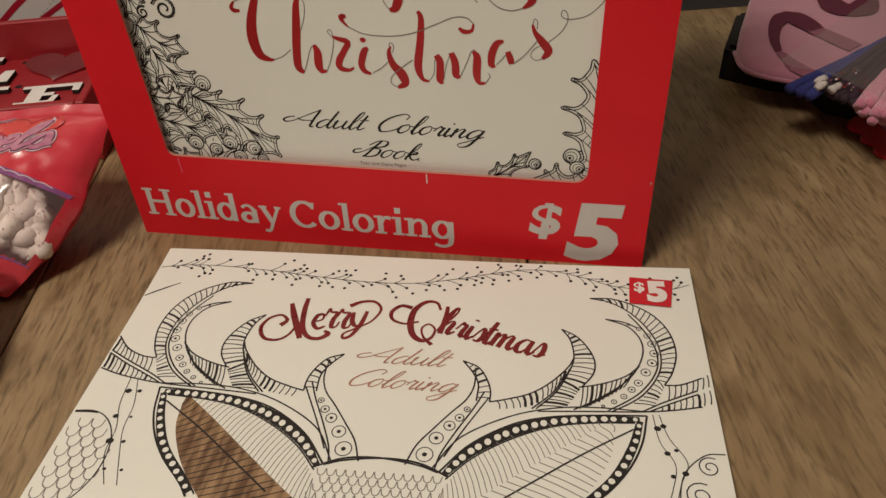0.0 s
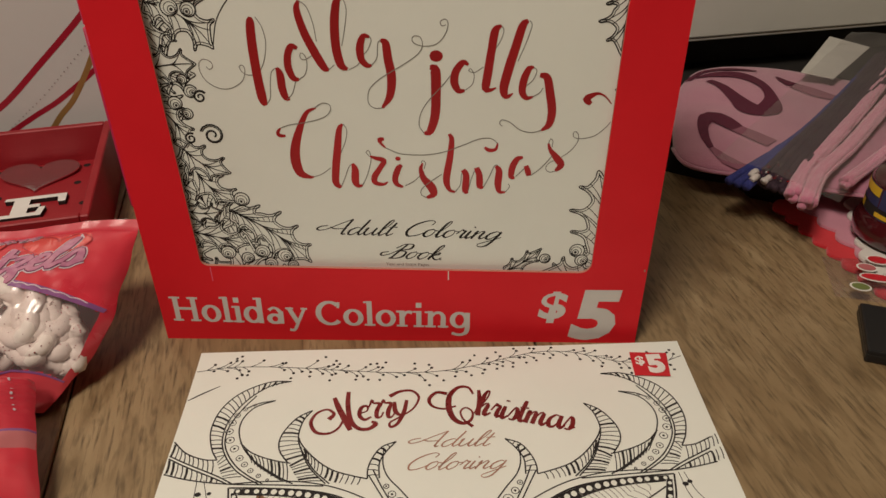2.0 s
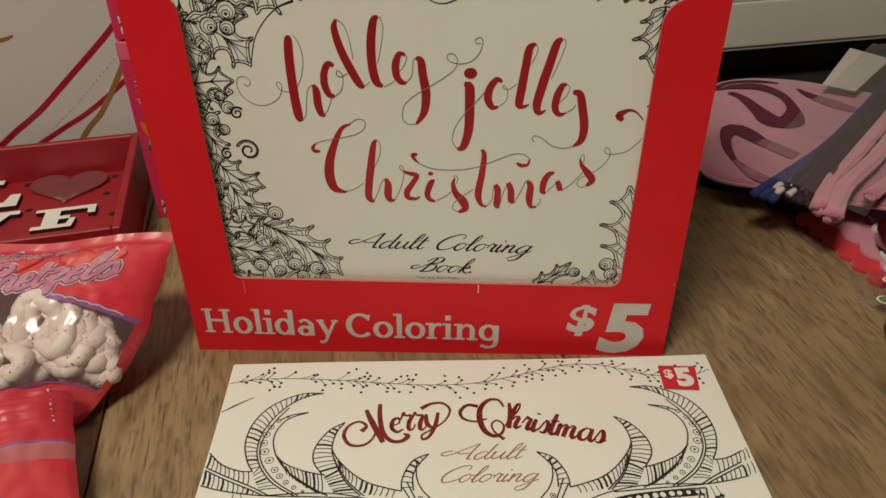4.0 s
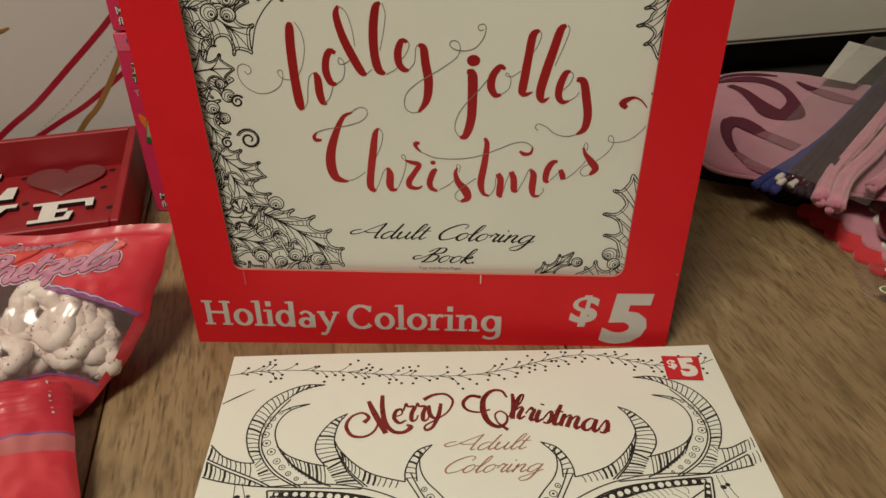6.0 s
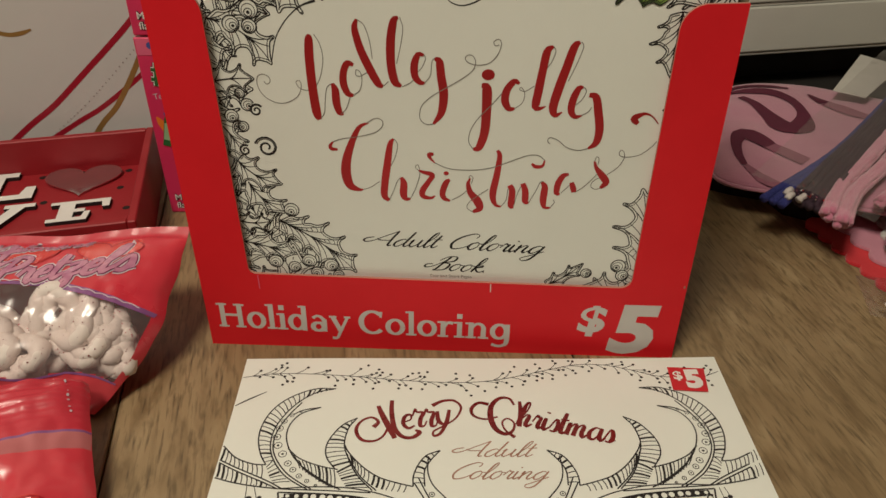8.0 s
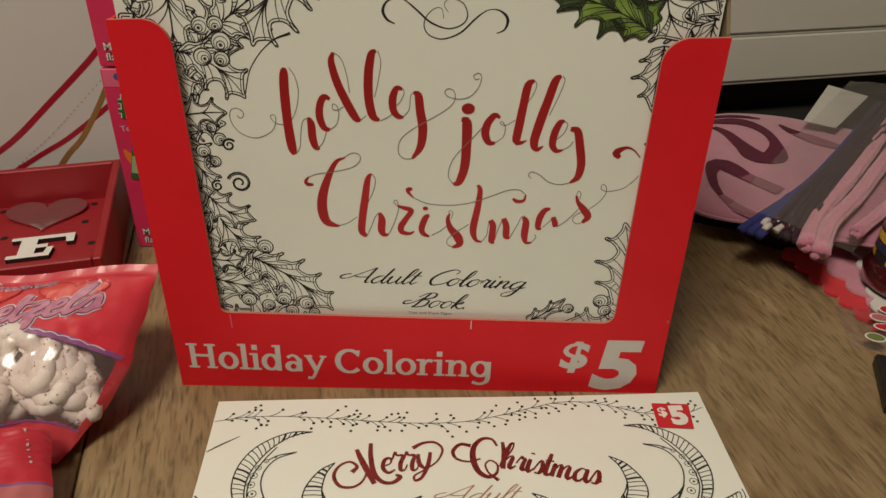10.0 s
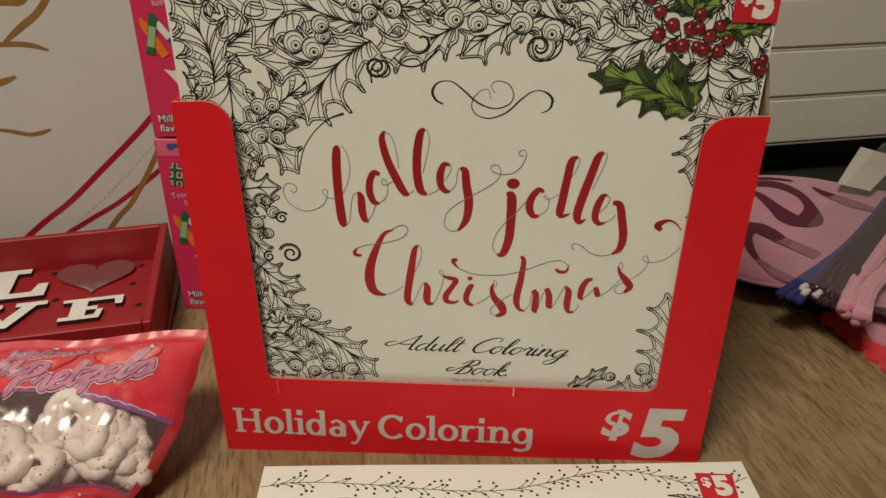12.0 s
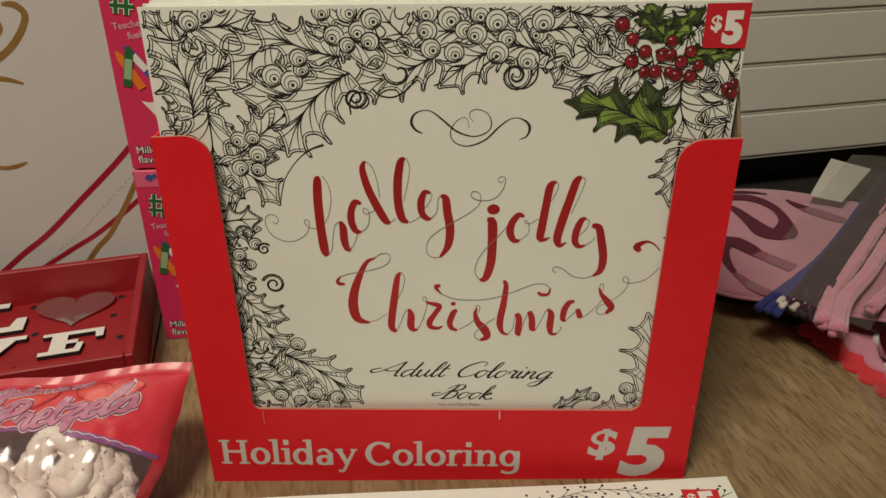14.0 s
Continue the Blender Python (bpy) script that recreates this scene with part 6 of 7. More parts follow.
# ---- bags of yogurt pretzels ----
def pretzel_bag(m, name_label, width=0.215, height=0.100, front=0.021, back=0.028, seed=1, filled=True):
    bag = thing("pretzel_bag", name_label, "snack bag", m, "pretzel bags")
    rng = random.Random(seed)
    nu, nv = 120, 80

    def skin(u, v, side):
        """Pillow of film with crimped seals along top and bottom."""
        a = max(0.0, 1 - abs(2 * u - 1) ** 5) ** 0.55
        b = max(0.0, math.sin(math.pi * min(1, max(0, (v - 0.06) / 0.88)))) ** 0.62
        depth = (front if side > 0 else back) * a * b
        part_of = side * min(1.0, b * 1.6)
        wrinkle = (-0.0003 if side < 0 else 0.0) + 0.0022 * noise.noise(Vector((u * 9 + seed, v * 7, part_of))) + 0.0012 * noise.noise(Vector((u * 26, v * 11 + seed, part_of)))
        edge = 0.00012 * math.sin(u * 90) * (math.exp(-((v - 0.02) / 0.05) ** 2) + math.exp(-((v - 0.98) / 0.05) ** 2))
        x = (u - 0.5) * width * (1 - 0.05 * b * a) * ((0.85 + 0.15 * v) if filled else 1.0) - (0.5 * width * 0.13 * (1 - v) * 0.5 if filled else 0.0) + 0.002 * noise.noise(Vector((u * 3, v * 6, 7 + seed)))
        if filled and u > 0.5:
            x -= 0.022 * (2 * u - 1) * max(0.0, (0.45 - v) / 0.45) ** 1.4
        y = v * height + 0.003 * noise.noise(Vector((u * 5 + seed, 3, 1))) * (1 if v > 0.9 or v < 0.1 else 0.2)
        if not filled:
            lifted = front * a * min(1.0, max(0.0, v) / 0.4) ** 0.6
            return Vector((x, y, lifted + (0.0 if side > 0 else -0.010 * a * math.sin(math.pi * max(0.0, v))) + wrinkle * (0.4 + a) + 0.0006 * math.sin(v * 150) * max(0.0, v - 0.70) * 5))
        return Vector((x, y, side * depth + wrinkle * min(1, a * b + 0.25) + edge))

    def upper(u):
        return 0.665 - 0.95 * max(0.0, u - 0.62) ** 1.6 - 0.35 * max(0.0, 0.35 - u) ** 1.5

    def lower_edge(u):
        return 0.205 + 0.018 * math.sin(u * 15) - 0.5 * max(0.0, u - 0.84)

    groups = {"film": ([], [], []), "window": ([], [], []), "back": ([], [], [])}
    mats = [FILM_RED, FILM_PURPLE, FILM_PINK, FILM_SEAL]
    for side in (1, -1):
        for j in range(nv):
            for i in range(nu):
                u, v = (i + 0.5) / nu, (j + 0.5) / nv
                corners = [skin(uu / nu, vv / nv, side) for uu, vv in ((i, j), (i + 1, j), (i + 1, j + 1), (i, j + 1))]
                if side < 0:
                    corners.reverse()
                key, index = "film", 0
                if side < 0:
                    key = "back"
                elif filled and 0.04 < u < 0.985 and lower_edge(u) < v < upper(u):
                    key = "window"
                elif not filled:
                    index = 3 if v > 0.70 else 1 if v > 0.685 else 2 if v > 0.60 else 0
                elif v > 0.92:
                    index = 3
                vs, fs, ms = groups[key]
                n = len(vs)
                vs += [tuple(c) for c in corners]
                fs.append((n, n + 1, n + 2, n + 3))
                ms.append(index)
    for key, name, mat, label in (("film", "printed_film", mats, "glossy red printed film"), ("window", "clear_window", CLEAR, "clear film window"), ("back", "back_film", FILM_SEAL, "")):
        vs, fs, ms = groups[key]
        if vs:
            ob = raw_part(name, vs, fs, mat, bag, label, True, ms if key == "film" else None)
            bm = bmesh.new()
            bm.from_mesh(ob.data)
            bmesh.ops.remove_doubles(bm, verts=bm.verts, dist=0.00002)
            bm.to_mesh(ob.data)
            bm.free()
            ob.data.polygons.foreach_set("use_smooth", [True] * len(ob.data.polygons))
            if key == "window":
                ob.visible_shadow = False

    def on_bag(x, y, lift):
        """Millimetres from the lower middle of the bag's front."""
        u, v = x / 1000 / width + 0.5, y / 1000 / height
        p = skin(u, v, 1)
        dx, dy = skin(u + 0.004, v, 1) - p, skin(u, v + 0.004, 1) - p
        return tuple(p + dx.cross(dy).normalized() * (lift + 0.00025))

    for hx, hy, k, mat, edge in ((72, 84, 17, FILM_HEART, FILM_HEART_EDGE), (30, 84, 16, FILM_HEART, FILM_HEART_EDGE), (-12, 82, 18, FILM_HEART, FILM_HEART_EDGE), (-60, 84, 16, FILM_HEART, FILM_HEART_EDGE)) if filled else ((58, 30, 16, FILM_HEART, FILM_HEART_EDGE), (66, 12, 11, FILM_HEART, FILM_HEART_EDGE), (18, 30, 16, FILM_HEART, FILM_HEART_EDGE), (34, 13, 11, FILM_HEART, FILM_HEART_EDGE)):
        shape = [(hx + k * math.sin(t) ** 3, hy + k * 0.032 * (13 * math.cos(t) - 5 * math.cos(2 * t) - 2 * math.cos(3 * t) - math.cos(4 * t))) for t in [2 * math.pi * i / 36 for i in range(37)]]
        shape = [(x, min(y, height * 945)) for x, y in shape]
        ink = Ink(on_bag, 0.0001)
        for q in range(1, 7):
            ink.ribbon([(hx + (x - hx) * q / 6.5, hy + (y - hy) * q / 6.5, k / 5.5) for x, y in shape], True)
        ink.done("heart_print", mat, bag)
        ink = Ink(on_bag, 0.00035)
        ink.ribbon([(x, y, 0.7) for x, y in shape], True)
        ink.done("heart_outline", edge, bag)
    for text, start, end, h, thick in (("Valentine", (6, 86), (60, 89), 3.6, 0.5), ("Pretzels", (14, 64.5), (88, 72), 8.2, 0.44), ("rt", (-2, 75), (22, 79), 8.2, 0.44)) if filled else ():
        for k, (mat, grow, more) in enumerate(((FILM_LILAC, 0.30, 0.00015), (FILM_EDGE, 0.14, 0.0003), (FILM_MAUVE, 0.0, 0.00045))):
            if h < 5 and k == 1:
                continue
            ink = Ink(on_bag, more, 1.0)
            script(ink, text, start, end, h, 0.35, thick + grow, 0.24 + grow)
            ink.done("lettering", mat, bag, "lilac and pink script lettering")
    if filled:
        for edge_of, w, off in ((upper, 3.4, 1.4), (lower_edge, 1.0, -0.5)):
            ink = Ink(on_bag, 0.00012, 1.5)
            line = []
            for i in range(51):
                u = 0.30 + 0.69 * i / 50
                wide = w * (min(1.0, max(0.25, (u - 0.5) * 4)) if edge_of is upper else 1.0) * (1.0 if u < 0.9 else 1.0 - 4 * (u - 0.9))
                line.append(((u - 0.5) * width * 1000, edge_of(u) * height * 1000 + off * wide / w, wide))
            ink.ribbon(line, True)
            ink.done("purple_band", FILM_PURPLE, bag)
        ink = Ink(on_bag, 0.0003, 2)
        ink.ribbon([((u - 0.5) * width * 1000, upper(u) * height * 1000 + 1.6 + 0.8 * abs(math.sin(u * 95)), 0.55) for u in [0.58 + 0.38 * i / 110 for i in range(111)]], True)
        ink.done("lace_edge", FILM_LILAC, bag)
    else:
        ink = Ink(on_bag, 0.0003, 2)
        for k in range(7):
            ink.disc(width * 1000 * (0.470 - 0.003 * k), height * 1000 * (0.80 + 0.028 * k), 0.5, 0.5, 8)
        ink.done("dotted_edge", FILM_LILAC, bag)
    if filled:
        for k in range(46):
            u = 0.36 + 0.575 * ((k * 0.618) % 1) if k < 30 else 0.78 + 0.155 * ((k * 0.618) % 1)
            v = 0.20 + 0.46 * (((k * 0.755) + 0.3) % 1)
            if v > upper(u) - 0.11:
                v = upper(u) - 0.12 - 0.03 * (k % 3)
            if v < lower_edge(u) + 0.12:
                v = lower_edge(u) + 0.12 + 0.02 * (k % 3)
            p = skin(u, v, 1)
            turn = Euler((rng.uniform(-0.5, 0.5), rng.uniform(-0.5, 0.5), rng.uniform(0, 6.3))).to_matrix()
            r = rng.uniform(0.0106, 0.0132) * (1 if u < 0.84 else 0.70)
            loop = [Vector((r * 1.0 * math.sin(t) ** 3, r / 15 * (13 * math.cos(t) - 5 * math.cos(2 * t) - 2 * math.cos(3 * t) - math.cos(4 * t)), 0)) for t in [2 * math.pi * i / 18 for i in range(19)]]
            deep = 0.0112 + 0.0075 * (k % 3) * (1 if u < 0.86 else 0.2)
            one = part("pretzel", tube([tuple(p - Vector((0, 0, deep)) + turn @ q) for q in loop], 0.0049, 9, 0.0022, False, 0.30), YOGURT, bag, smooth=True)
            verts, faces = [], []
            for s in range(60):
                t = rng.uniform(0, 2 * math.pi)
                q = turn @ Vector((r * math.sin(t) ** 3, r / 15 * (13 * math.cos(t) - 5 * math.cos(2 * t) - 2 * math.cos(3 * t) - math.cos(4 * t)), 0))
                d = Vector((rng.uniform(-.8, .8), rng.uniform(-.8, .8), 1)).normalized()
                c = p - Vector((0, 0, deep)) + q + d * 0.0048
                n = len(verts)
                g = rng.uniform(0.00022, 0.00058)
                verts += [tuple(c + Vector((g, 0, 0))), tuple(c + Vector((0, g, 0))), tuple(c - Vector((g, 0, 0))), tuple(c - Vector((0, g, 0))), tuple(c + d * g)]
                faces += [(n, n + 1, n + 4), (n + 1, n + 2, n + 4), (n + 2, n + 3, n + 4), (n + 3, n, n + 4)]
            raw_part("sprinkle_coat", verts, faces, SPECK if k % 3 else SPECK_DARK, one, kind="stuff")
    return bag


pretzel_bag(pose(-0.2345, -0.0700, 0.0025, 37, 0, 9), "red film bag of yogurt coated pretzels leaning with a clear window")
pretzel_bag(pose(-0.2120, -0.184, 0.004, 12, 0, 24), "second red pretzel bag lying with its seal over the other bag", 0.176, 0.098, 0.015, 0.004, 4, False)

# ---- pink fabric, craft pack and small things on the far side ----
# added black pad: carries the fleece and paints the contact shade below it
pad = thing("black_cloth_pouch", "black pad added for the shade under the pink fabric", "cloth", pose(0, 0, 0))
bm = prism([(0.186, 0.205), (0.214, 0.190), (0.237, 0.182), (0.244, 0.162), (0.258, 0.155), (0.284, 0.166), (0.342, 0.184), (0.44, 0.195), (0.42, 0.255), (0.30, 0.275), (0.20, 0.262)], 0.0, 0.0238, 0.003)
part("cloth", bm, PAD_SHADE, pad, smooth=False)

cloth = thing("fleece_hat", "pink fleece fabric with maroon swirl patches", "fabric", pose(0, 0, 0))
OUTLINE = [(0.196, 0.217), (0.191, 0.188), (0.193, 0.165), (0.206, 0.155), (0.222, 0.150), (0.262, 0.134), (0.305, 0.118), (0.350, 0.105), (0.405, 0.12), (0.44, 0.20), (0.42, 0.28),
           (0.375, 0.312), (0.345, 0.330), (0.313, 0.345), (0.285, 0.350), (0.262, 0.348), (0.240, 0.334), (0.215, 0.290), (0.204, 0.250)]
edge = [tuple(p) for p in smooth_line(OUTLINE + [OUTLINE[0]], 0.006)][:-1]
cx, cy = 0.30, 0.225


def fleece(f, k):
    x, y = edge[k % len(edge)][:2]
    x, y = cx + (x - cx) * f, cy + (y - cy) * f
    bulge = 0.0105 * (1 - f ** 4) ** 0.5
    return (x, y, 0.0270 + bulge + 0.0022 * noise.noise(Vector((x * 30, y * 30, 0))) * (1 - f ** 6))


verts, faces = [(cx, cy, fleece(0, 0)[2])], []
rows = [0.15, 0.3, 0.45, 0.6, 0.72, 0.82, 0.9, 0.96, 0.99, 1.0]
n = len(edge)
for f in rows:
    verts += [fleece(f, k) for k in range(n)]
faces += [(0, 1 + k, 1 + (k + 1) % n) for k in range(n)]
for r in range(len(rows) - 1):
    a, b = 1 + r * n, 1 + (r + 1) * n
    faces += [(a + k, b + k, b + (k + 1) % n, a + (k + 1) % n) for k in range(n)]
last = 1 + (len(rows) - 1) * n
low = len(verts)
verts += [(edge[k][0], edge[k][1], 0.0242) for k in range(n)]
faces += [(last + k, low + k, low + (k + 1) % n, last + (k + 1) % n) for k in range(n)]
faces.append(tuple(low + k for k in range(n))[::-1])
raw_part("body", verts, faces, PINK_CLOTH, cloth, "soft pink fleece", True)


def on_fleece(x, y, lift):
    px, py = x / 1000, y / 1000
    dx, dy = px - cx, py - cy
    f = 1.0
    ang = math.atan2(dy, dx)
    best = min(range(n), key=lambda k: abs((math.atan2(edge[k][1] - cy, edge[k][0] - cx) - ang + math.pi) % (2 * math.pi) - math.pi))
    f = min(0.985, math.hypot(dx, dy) / math.hypot(edge[best][0] - cx, edge[best][1] - cy))
    bulge = 0.0105 * (1 - f ** 4) ** 0.5
    return (px, py, 0.0270 + bulge + 0.0022 * noise.noise(Vector((px * 30, py * 30, 0))) * (1 - f ** 6) + lift + 0.0006)


for mat, pts in ((MAROON, [(236, 311, 3), (246, 312, 8), (256, 311, 12), (270, 308, 14), (279, 296, 11), (282.5, 274, 8), (280, 252, 11), (270, 232, 22), (259, 236, 20), (255, 256, 13), (250, 280, 9), (243, 298, 6)]),
                 (MAROON, [(212, 173, 4), (212, 190, 6), (216, 210, 9), (225, 222, 17), (233, 211, 16), (238, 198, 12)]),
                 (MAUVE_CLOTH, [(237, 200, 13), (246, 187, 14), (256, 176, 13)]), (MAUVE_CLOTH, [(212, 172, 4), (219, 158, 8), (230, 149, 7)]),
                 (MAROON, [(229, 309, 6), (245, 323, 6), (268, 325, 8), (290, 318, 3)]), (MAROON, [(302, 304, 3), (305, 294, 9), (309, 284, 13)]),
                 (MAUVE_CLOTH, [(309, 283, 13), (321, 266, 14), (332, 257, 11)]), (MAROON, [(330, 150, 12), (350, 140, 18), (372, 150, 10)])):
    ink = Ink(on_fleece, 0.0004, 4)
    ink.ribbon(pts)
    ink.done("swirl_patch", mat, cloth)
part("seam", tube([(x, y, 0.0266) for x, y in ((0.1895, 0.188), (0.192, 0.165), (0.206, 0.153), (0.222, 0.148), (0.262, 0.132), (0.305, 0.116))], 0.0013, 6, 0.01), PINK_CLOTH, cloth, smooth=True)

pack = thing("craft_stem_pack", "clear pack of blue, dark glitter and pink chenille stems", "craft pack", pose(0, 0, 0))
rng = random.Random(21)


def stem(mat, points, r, name="stem", wobble=0.14):
    part(name, tube(points, r, 8, 0.005, True, wobble), mat, pack, smooth=True)


for k in range(3):
    s = k / 2
    stem(CHENILLE_BLUE, [(0.209 + 0.009 * s, 0.120 - 0.008 * s, 0.0365), (0.271 - 0.004 * s, 0.174 - 0.010 * s, 0.0425), (0.327 - 0.002 * s, 0.240 - 0.008 * s, 0.0450), (0.392, 0.322 - 0.010 * s, 0.049)], 0.0031)
for k in range(10):
    s = k / 9
    dz = 0.0016 * (k % 2) + rng.uniform(0, 0.0008)
    stem(CHENILLE_DARK, [(0.221 + 0.020 * s + rng.uniform(0, 0.005), 0.119 - 0.015 * s, 0.0365 + dz), (0.263 + 0.006 * s, 0.164 - 0.022 * s, 0.0415 + dz), (0.317 + 0.008 * s, 0.226 - 0.012 * s, 0.0445 + dz), (0.392 + 0.014 * s, 0.322 - 0.024 * s, 0.050 + dz)], 0.0026)
for pts, r in (([(0.2425, 0.098), (0.263, 0.1315), (0.296, 0.170), (0.3425, 0.2285), (0.386, 0.288)], 0.0046), ([(0.2470, 0.088), (0.2675, 0.1215), (0.3005, 0.157), (0.345, 0.2115), (0.385, 0.258)], 0.0048),
               ([(0.283, 0.116), (0.300, 0.130), (0.325, 0.152), (0.36, 0.182), (0.40, 0.22)], 0.0040)):
    for k in range(6):
        ox, oz = r * 0.48 * math.cos(k * 1.05), r * 0.48 * math.sin(k * 1.05)
        cut = rng.uniform(-0.002, 0.002)
        stem(CHENILLE_PINK, [(x + ox + (cut if i == 0 else 0), y - ox * 0.7 + (cut if i == 0 else 0), 0.0385 + 0.010 * i / 4 + oz) for i, (x, y) in enumerate(pts)], r * 0.60, wobble=0.22)
for x, y in ((0.2225, 0.1205), (0.2215, 0.1145), (0.2285, 0.1125)):
    stem(CHENILLE_WHITE, [(x, y, 0.0405), (x + 0.0025, y + 0.002, 0.0412), (x + 0.005, y + 0.004, 0.0415)], 0.0023, "stem_end", 0.3)
for mat, count in ((GLITTER, 170), (GLITTER_SILVER, 170)):
    verts, faces = [], []
    for k in range(count):
        t, s = rng.uniform(0.0, 1) ** 1.5, rng.uniform(0, 1)
        c = Vector((0.224 + 0.020 * s + 0.10 * t, 0.119 - 0.016 * s + 0.112 * t, 0.0432 + 0.006 * t))
        g, q = rng.uniform(0.0003, 0.0009), Euler((rng.uniform(-0.7, 0.7), rng.uniform(-0.7, 0.7), rng.uniform(0, 6))).to_matrix()
        m = len(verts)
        verts += [tuple(c + q @ Vector(v)) for v in ((g, 0, 0), (0, g, 0), (-g, 0, 0), (0, -g, 0))]
        faces.append((m, m + 1, m + 2, m + 3))
    tagged(raw_part("glitter", verts, faces, mat, pack), kind="stuff")
part("header_card", prism([(0.316, 0.292), (0.337, 0.277), (0.400, 0.354), (0.376, 0.384)], 0.0455, 0.0461), CARD_WHITE, pack, "white header card")
verts, faces = [], []
for j in range(25):
    for i in range(15):
        s, t = i / 14, j / 24
        x, y = 0.204 + 0.056 * s + 0.185 * t, 0.136 - 0.060 * s + 0.235 * t
        verts.append((x, y, 0.0455 + 0.010 * t + 0.004 * math.sin(math.pi * s) + 0.0026 * noise.noise(Vector((x * 75, y * 75, 3)))))
for j in range(24):
    for i in range(14):
        a = j * 15 + i
        faces.append((a, a + 1, a + 16, a + 15))
ob = raw_part("clear_sleeve", verts, faces, film_material("clear_sleeve_film", (0.94, 0.93, 0.93), 0.075, 0.7, 0.03), pack, "crinkled clear plastic sleeve", True)
ob.visible_shadow = False


# scalloped felt hearts under the jar
def scalloped(cx0, cy0, length, wide, turn, bumps):
    out = []
    corners = [(-length / 2, -wide / 2), (length / 2, -wide / 2), (length / 2, wide / 2), (-length / 2, wide / 2)]
    for i in range(4):
        (xa, ya), (xb, yb) = corners[i], corners[(i + 1) % 4]
        d = math.hypot(xb - xa, yb - ya)
        m = max(2, round(d / bumps))
        for k in range(m):
            for q in range(5):
                t = (k + q / 5) / m
                r = 0.28 * bumps * math.sin(math.pi * q / 5)
                nx, ny = (yb - ya) / d, -(xb - xa) / d
                out.append((xa + (xb - xa) * t + nx * r, ya + (yb - ya) * t + ny * r))
    c, s = math.cos(turn), math.sin(turn)
    return [(cx0 + x * c - y * s, cy0 + x * s + y * c) for x, y in out]


for name, mat, spec, z, label in (("felt_mat", RED_FELT, (0.3150, 0.0995, 0.13, 0.085, math.radians(-73.8), 0.0145), 0.0004, "red felt mat with a scalloped edge on the table"),
                                  ("felt_mat", PINK_FELT, (0.3300, 0.1010, 0.12, 0.085, math.radians(-77), 0.020), 0.0030, "pink felt layer on the red mat"),
                                  ("felt_mat", WHITE_FELT, (0.3330, 0.0915, 0.10, 0.078, math.radians(-105), 0.0165), 0.0056, "white scalloped felt layer on the pink one")):
    mat_thing = tagged(part(name, prism(scalloped(*spec), z, z + 0.0022, 0.0005), mat, None), label, "felt mat", "layered felt mats")

jar = thing("ruby_jar", "dark ruby plastic jar with a black and yellow label", "jar", pose(0.319, 0.098, 0.0082, 0, 0, -20))
profile = [(0.0, 0.0), (0.026, 0.0), (0.030, 0.003), (0.031, 0.010), (0.0285, 0.016), (0.027, 0.018), (0.027, 0.040), (0.0245, 0.044), (0.0, 0.045)]


def turned(points, sides=40):
    bm = bmesh.new()
    rings = [[bm.verts.new((r * math.cos(2 * math.pi * k / sides), r * math.sin(2 * math.pi * k / sides), z)) for k in range(sides)] if r > 0 else [bm.verts.new((0, 0, z))] for r, z in points]
    for a, b in zip(rings, rings[1:]):
        for k in range(sides):
            va = [a[k % len(a)], a[(k + 1) % len(a)]] if len(a) > 1 else [a[0]]
            vb = [b[(k + 1) % len(b)], b[k % len(b)]] if len(b) > 1 else [b[0]]
            bm.faces.new(va + vb)
    bmesh.ops.recalc_face_normals(bm, faces=bm.faces)
    return bm


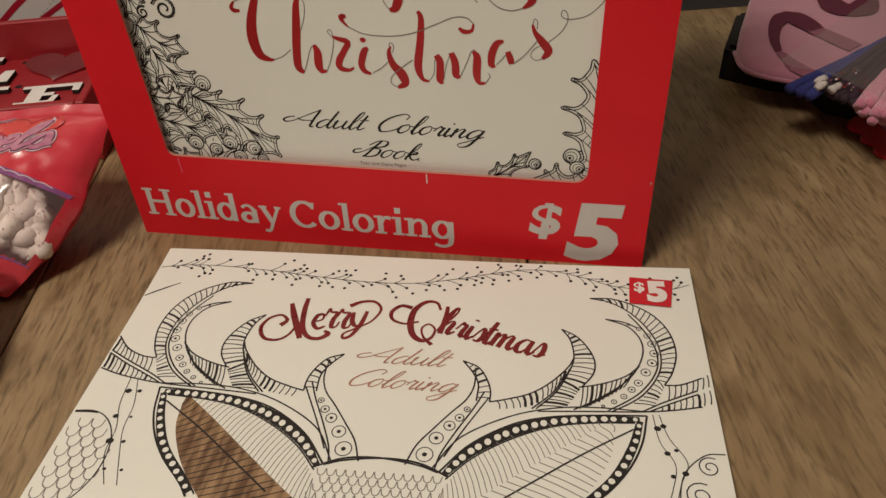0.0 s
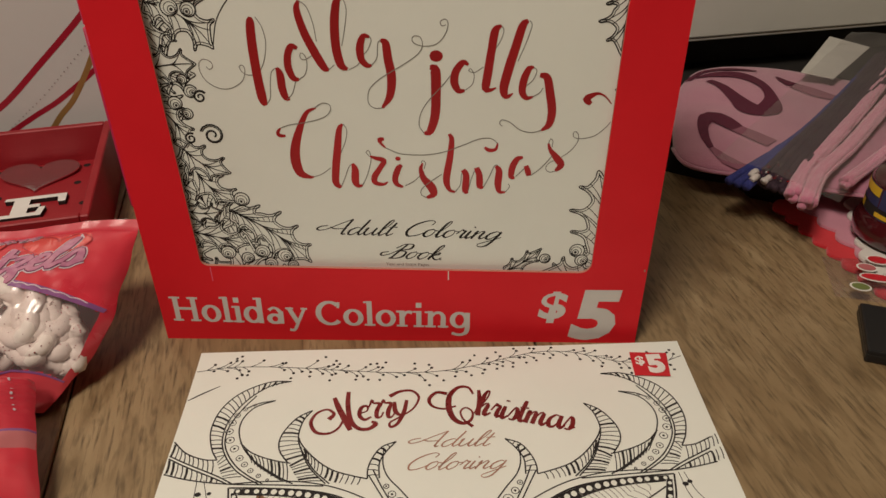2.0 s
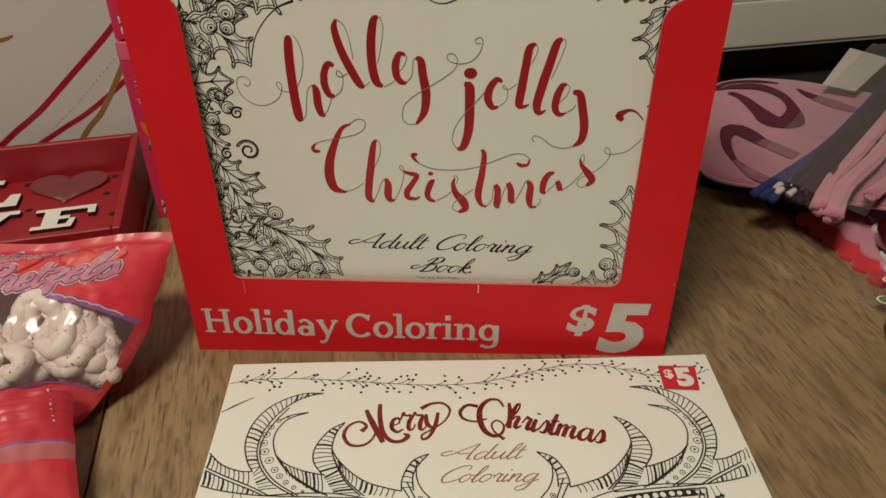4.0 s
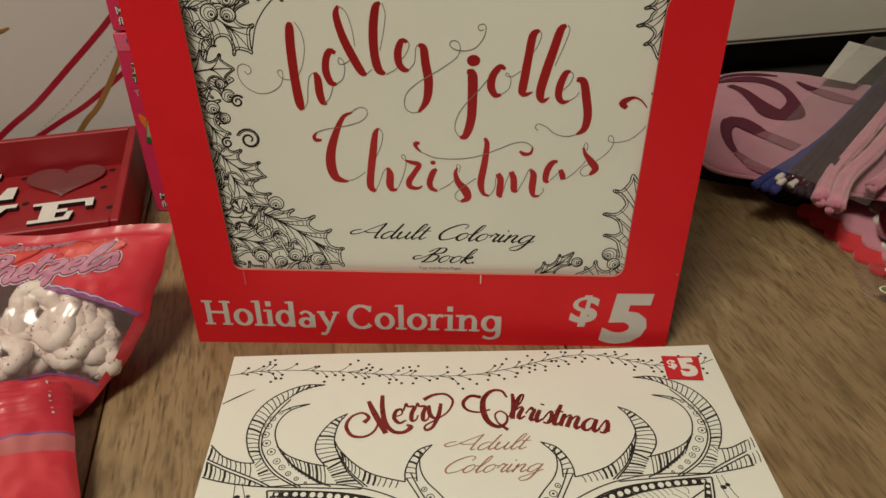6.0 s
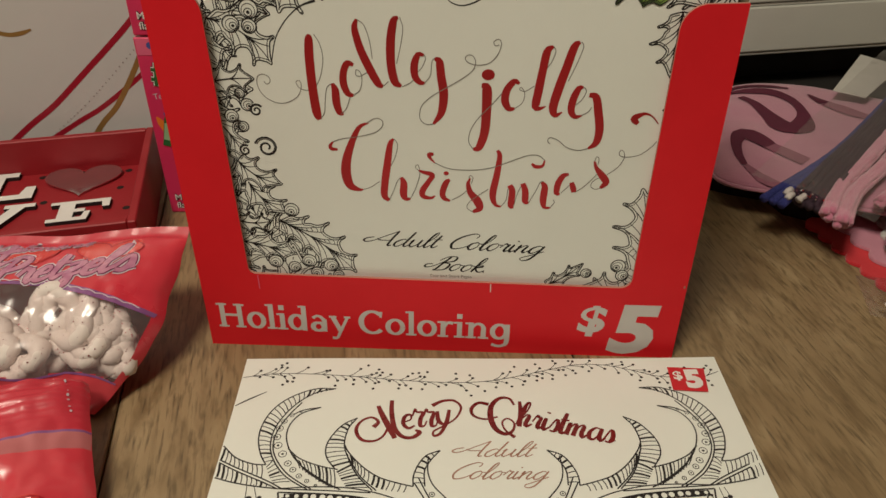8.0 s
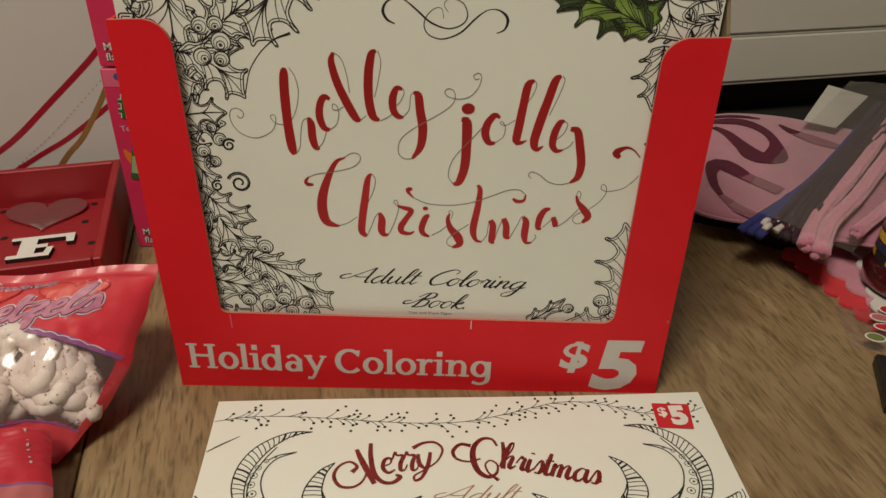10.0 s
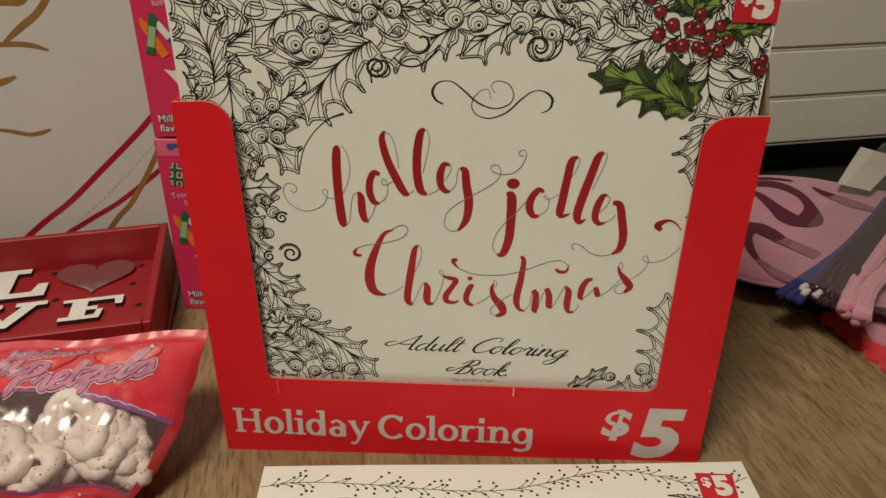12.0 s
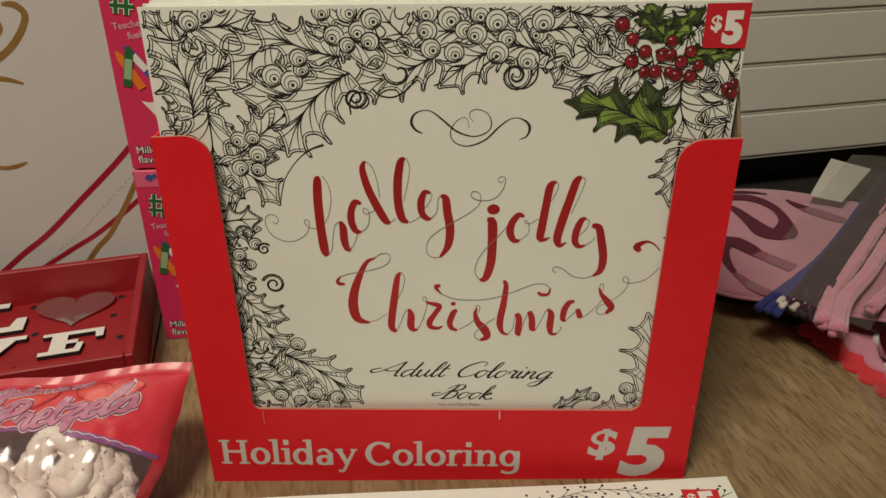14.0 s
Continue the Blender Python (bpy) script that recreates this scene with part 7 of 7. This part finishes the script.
part("body", turned(profile), JAR_RED, jar, smooth=True)
for mat, z0, z1, a0, a1, grow in ((NAVY_PRINT, 0.0190, 0.0392, 0, 360, 0.0002), (BLACK_INK, 0.0200, 0.0265, 150, 250, 0.0004), (YELLOW_PRINT, 0.0205, 0.0255, 160, 188, 0.0006), (YELLOW_PRINT, 0.0330, 0.0390, 150, 215, 0.0006), (YELLOW_PRINT, 0.0205, 0.0235, 215, 240, 0.0006)):
    verts, faces = [], []
    for k in range(25):
        a = math.radians(a0 + (a1 - a0) * k / 24)
        for z in (z0, z1):
            verts.append(((0.027 + grow) * math.cos(a), (0.027 + grow) * math.sin(a), z))
    faces = [(2 * k, 2 * k + 2, 2 * k + 3, 2 * k + 1) for k in range(24)]
    raw_part("label_print", verts, faces, mat, jar, "", True)

case = thing("black_case", "flat glossy black plastic case lying on the table", "case", pose(0.2995, -0.0065, 0.0, 0, 0, -18))
part("body", block(-0.045, 0.05, -0.022, 0.022, 0.0002, 0.0085, 0.0012), BLACK_PLASTIC, case)
part("lid_line", block(-0.0452, 0.0502, -0.0222, 0.0222, 0.0052, 0.0056), BLACK_GAP, case)

stickers = thing("sticker_sheet", "clear sheet of small heart and leaf stickers", "sticker sheet", pose(0.290, 0.040, 0.0, 0, 0, -14))
verts = [(-0.036, -0.017, 0.0092), (0.05, -0.017, 0.0098), (0.05, 0.034, 0.0100), (-0.036, 0.034, 0.0034)]
ob = raw_part("sheet", verts, [(0, 1, 2, 3)], film_material("sticker_film", (0.90, 0.89, 0.87), 0.14, 0.3), stickers, "clear backing sheet")
ob.visible_shadow = False


def on_sheet(x, y, lift):
    return (x / 1000, y / 1000, 0.0104 + lift)


for mat, x, y, rx, ry in ((OLIVE_PRINT, -21, -5, 5.0, 3.4), (TAG_RED, -10, 7, 9.0, 3.4), (FILM_PINK, -14, 17, 5.0, 3.4), (TAG_RED, -6, 27, 6.0, 4.0), (BLUE_PRINT, 8, -4, 5, 4), (ORANGE_PRINT, 14, 12, 5, 5), (TAG_RED, 30, 4, 6, 5)):
    for m, grow, up in ((WHITE_INK, 1.1, 0.0), (mat, 0.0, 0.0003)):
        ink = Ink(on_sheet, 0.0001 + up)
        ink.disc(x, y, rx + grow, ry + grow, 16)
        ink.done("sticker", m, stickers)
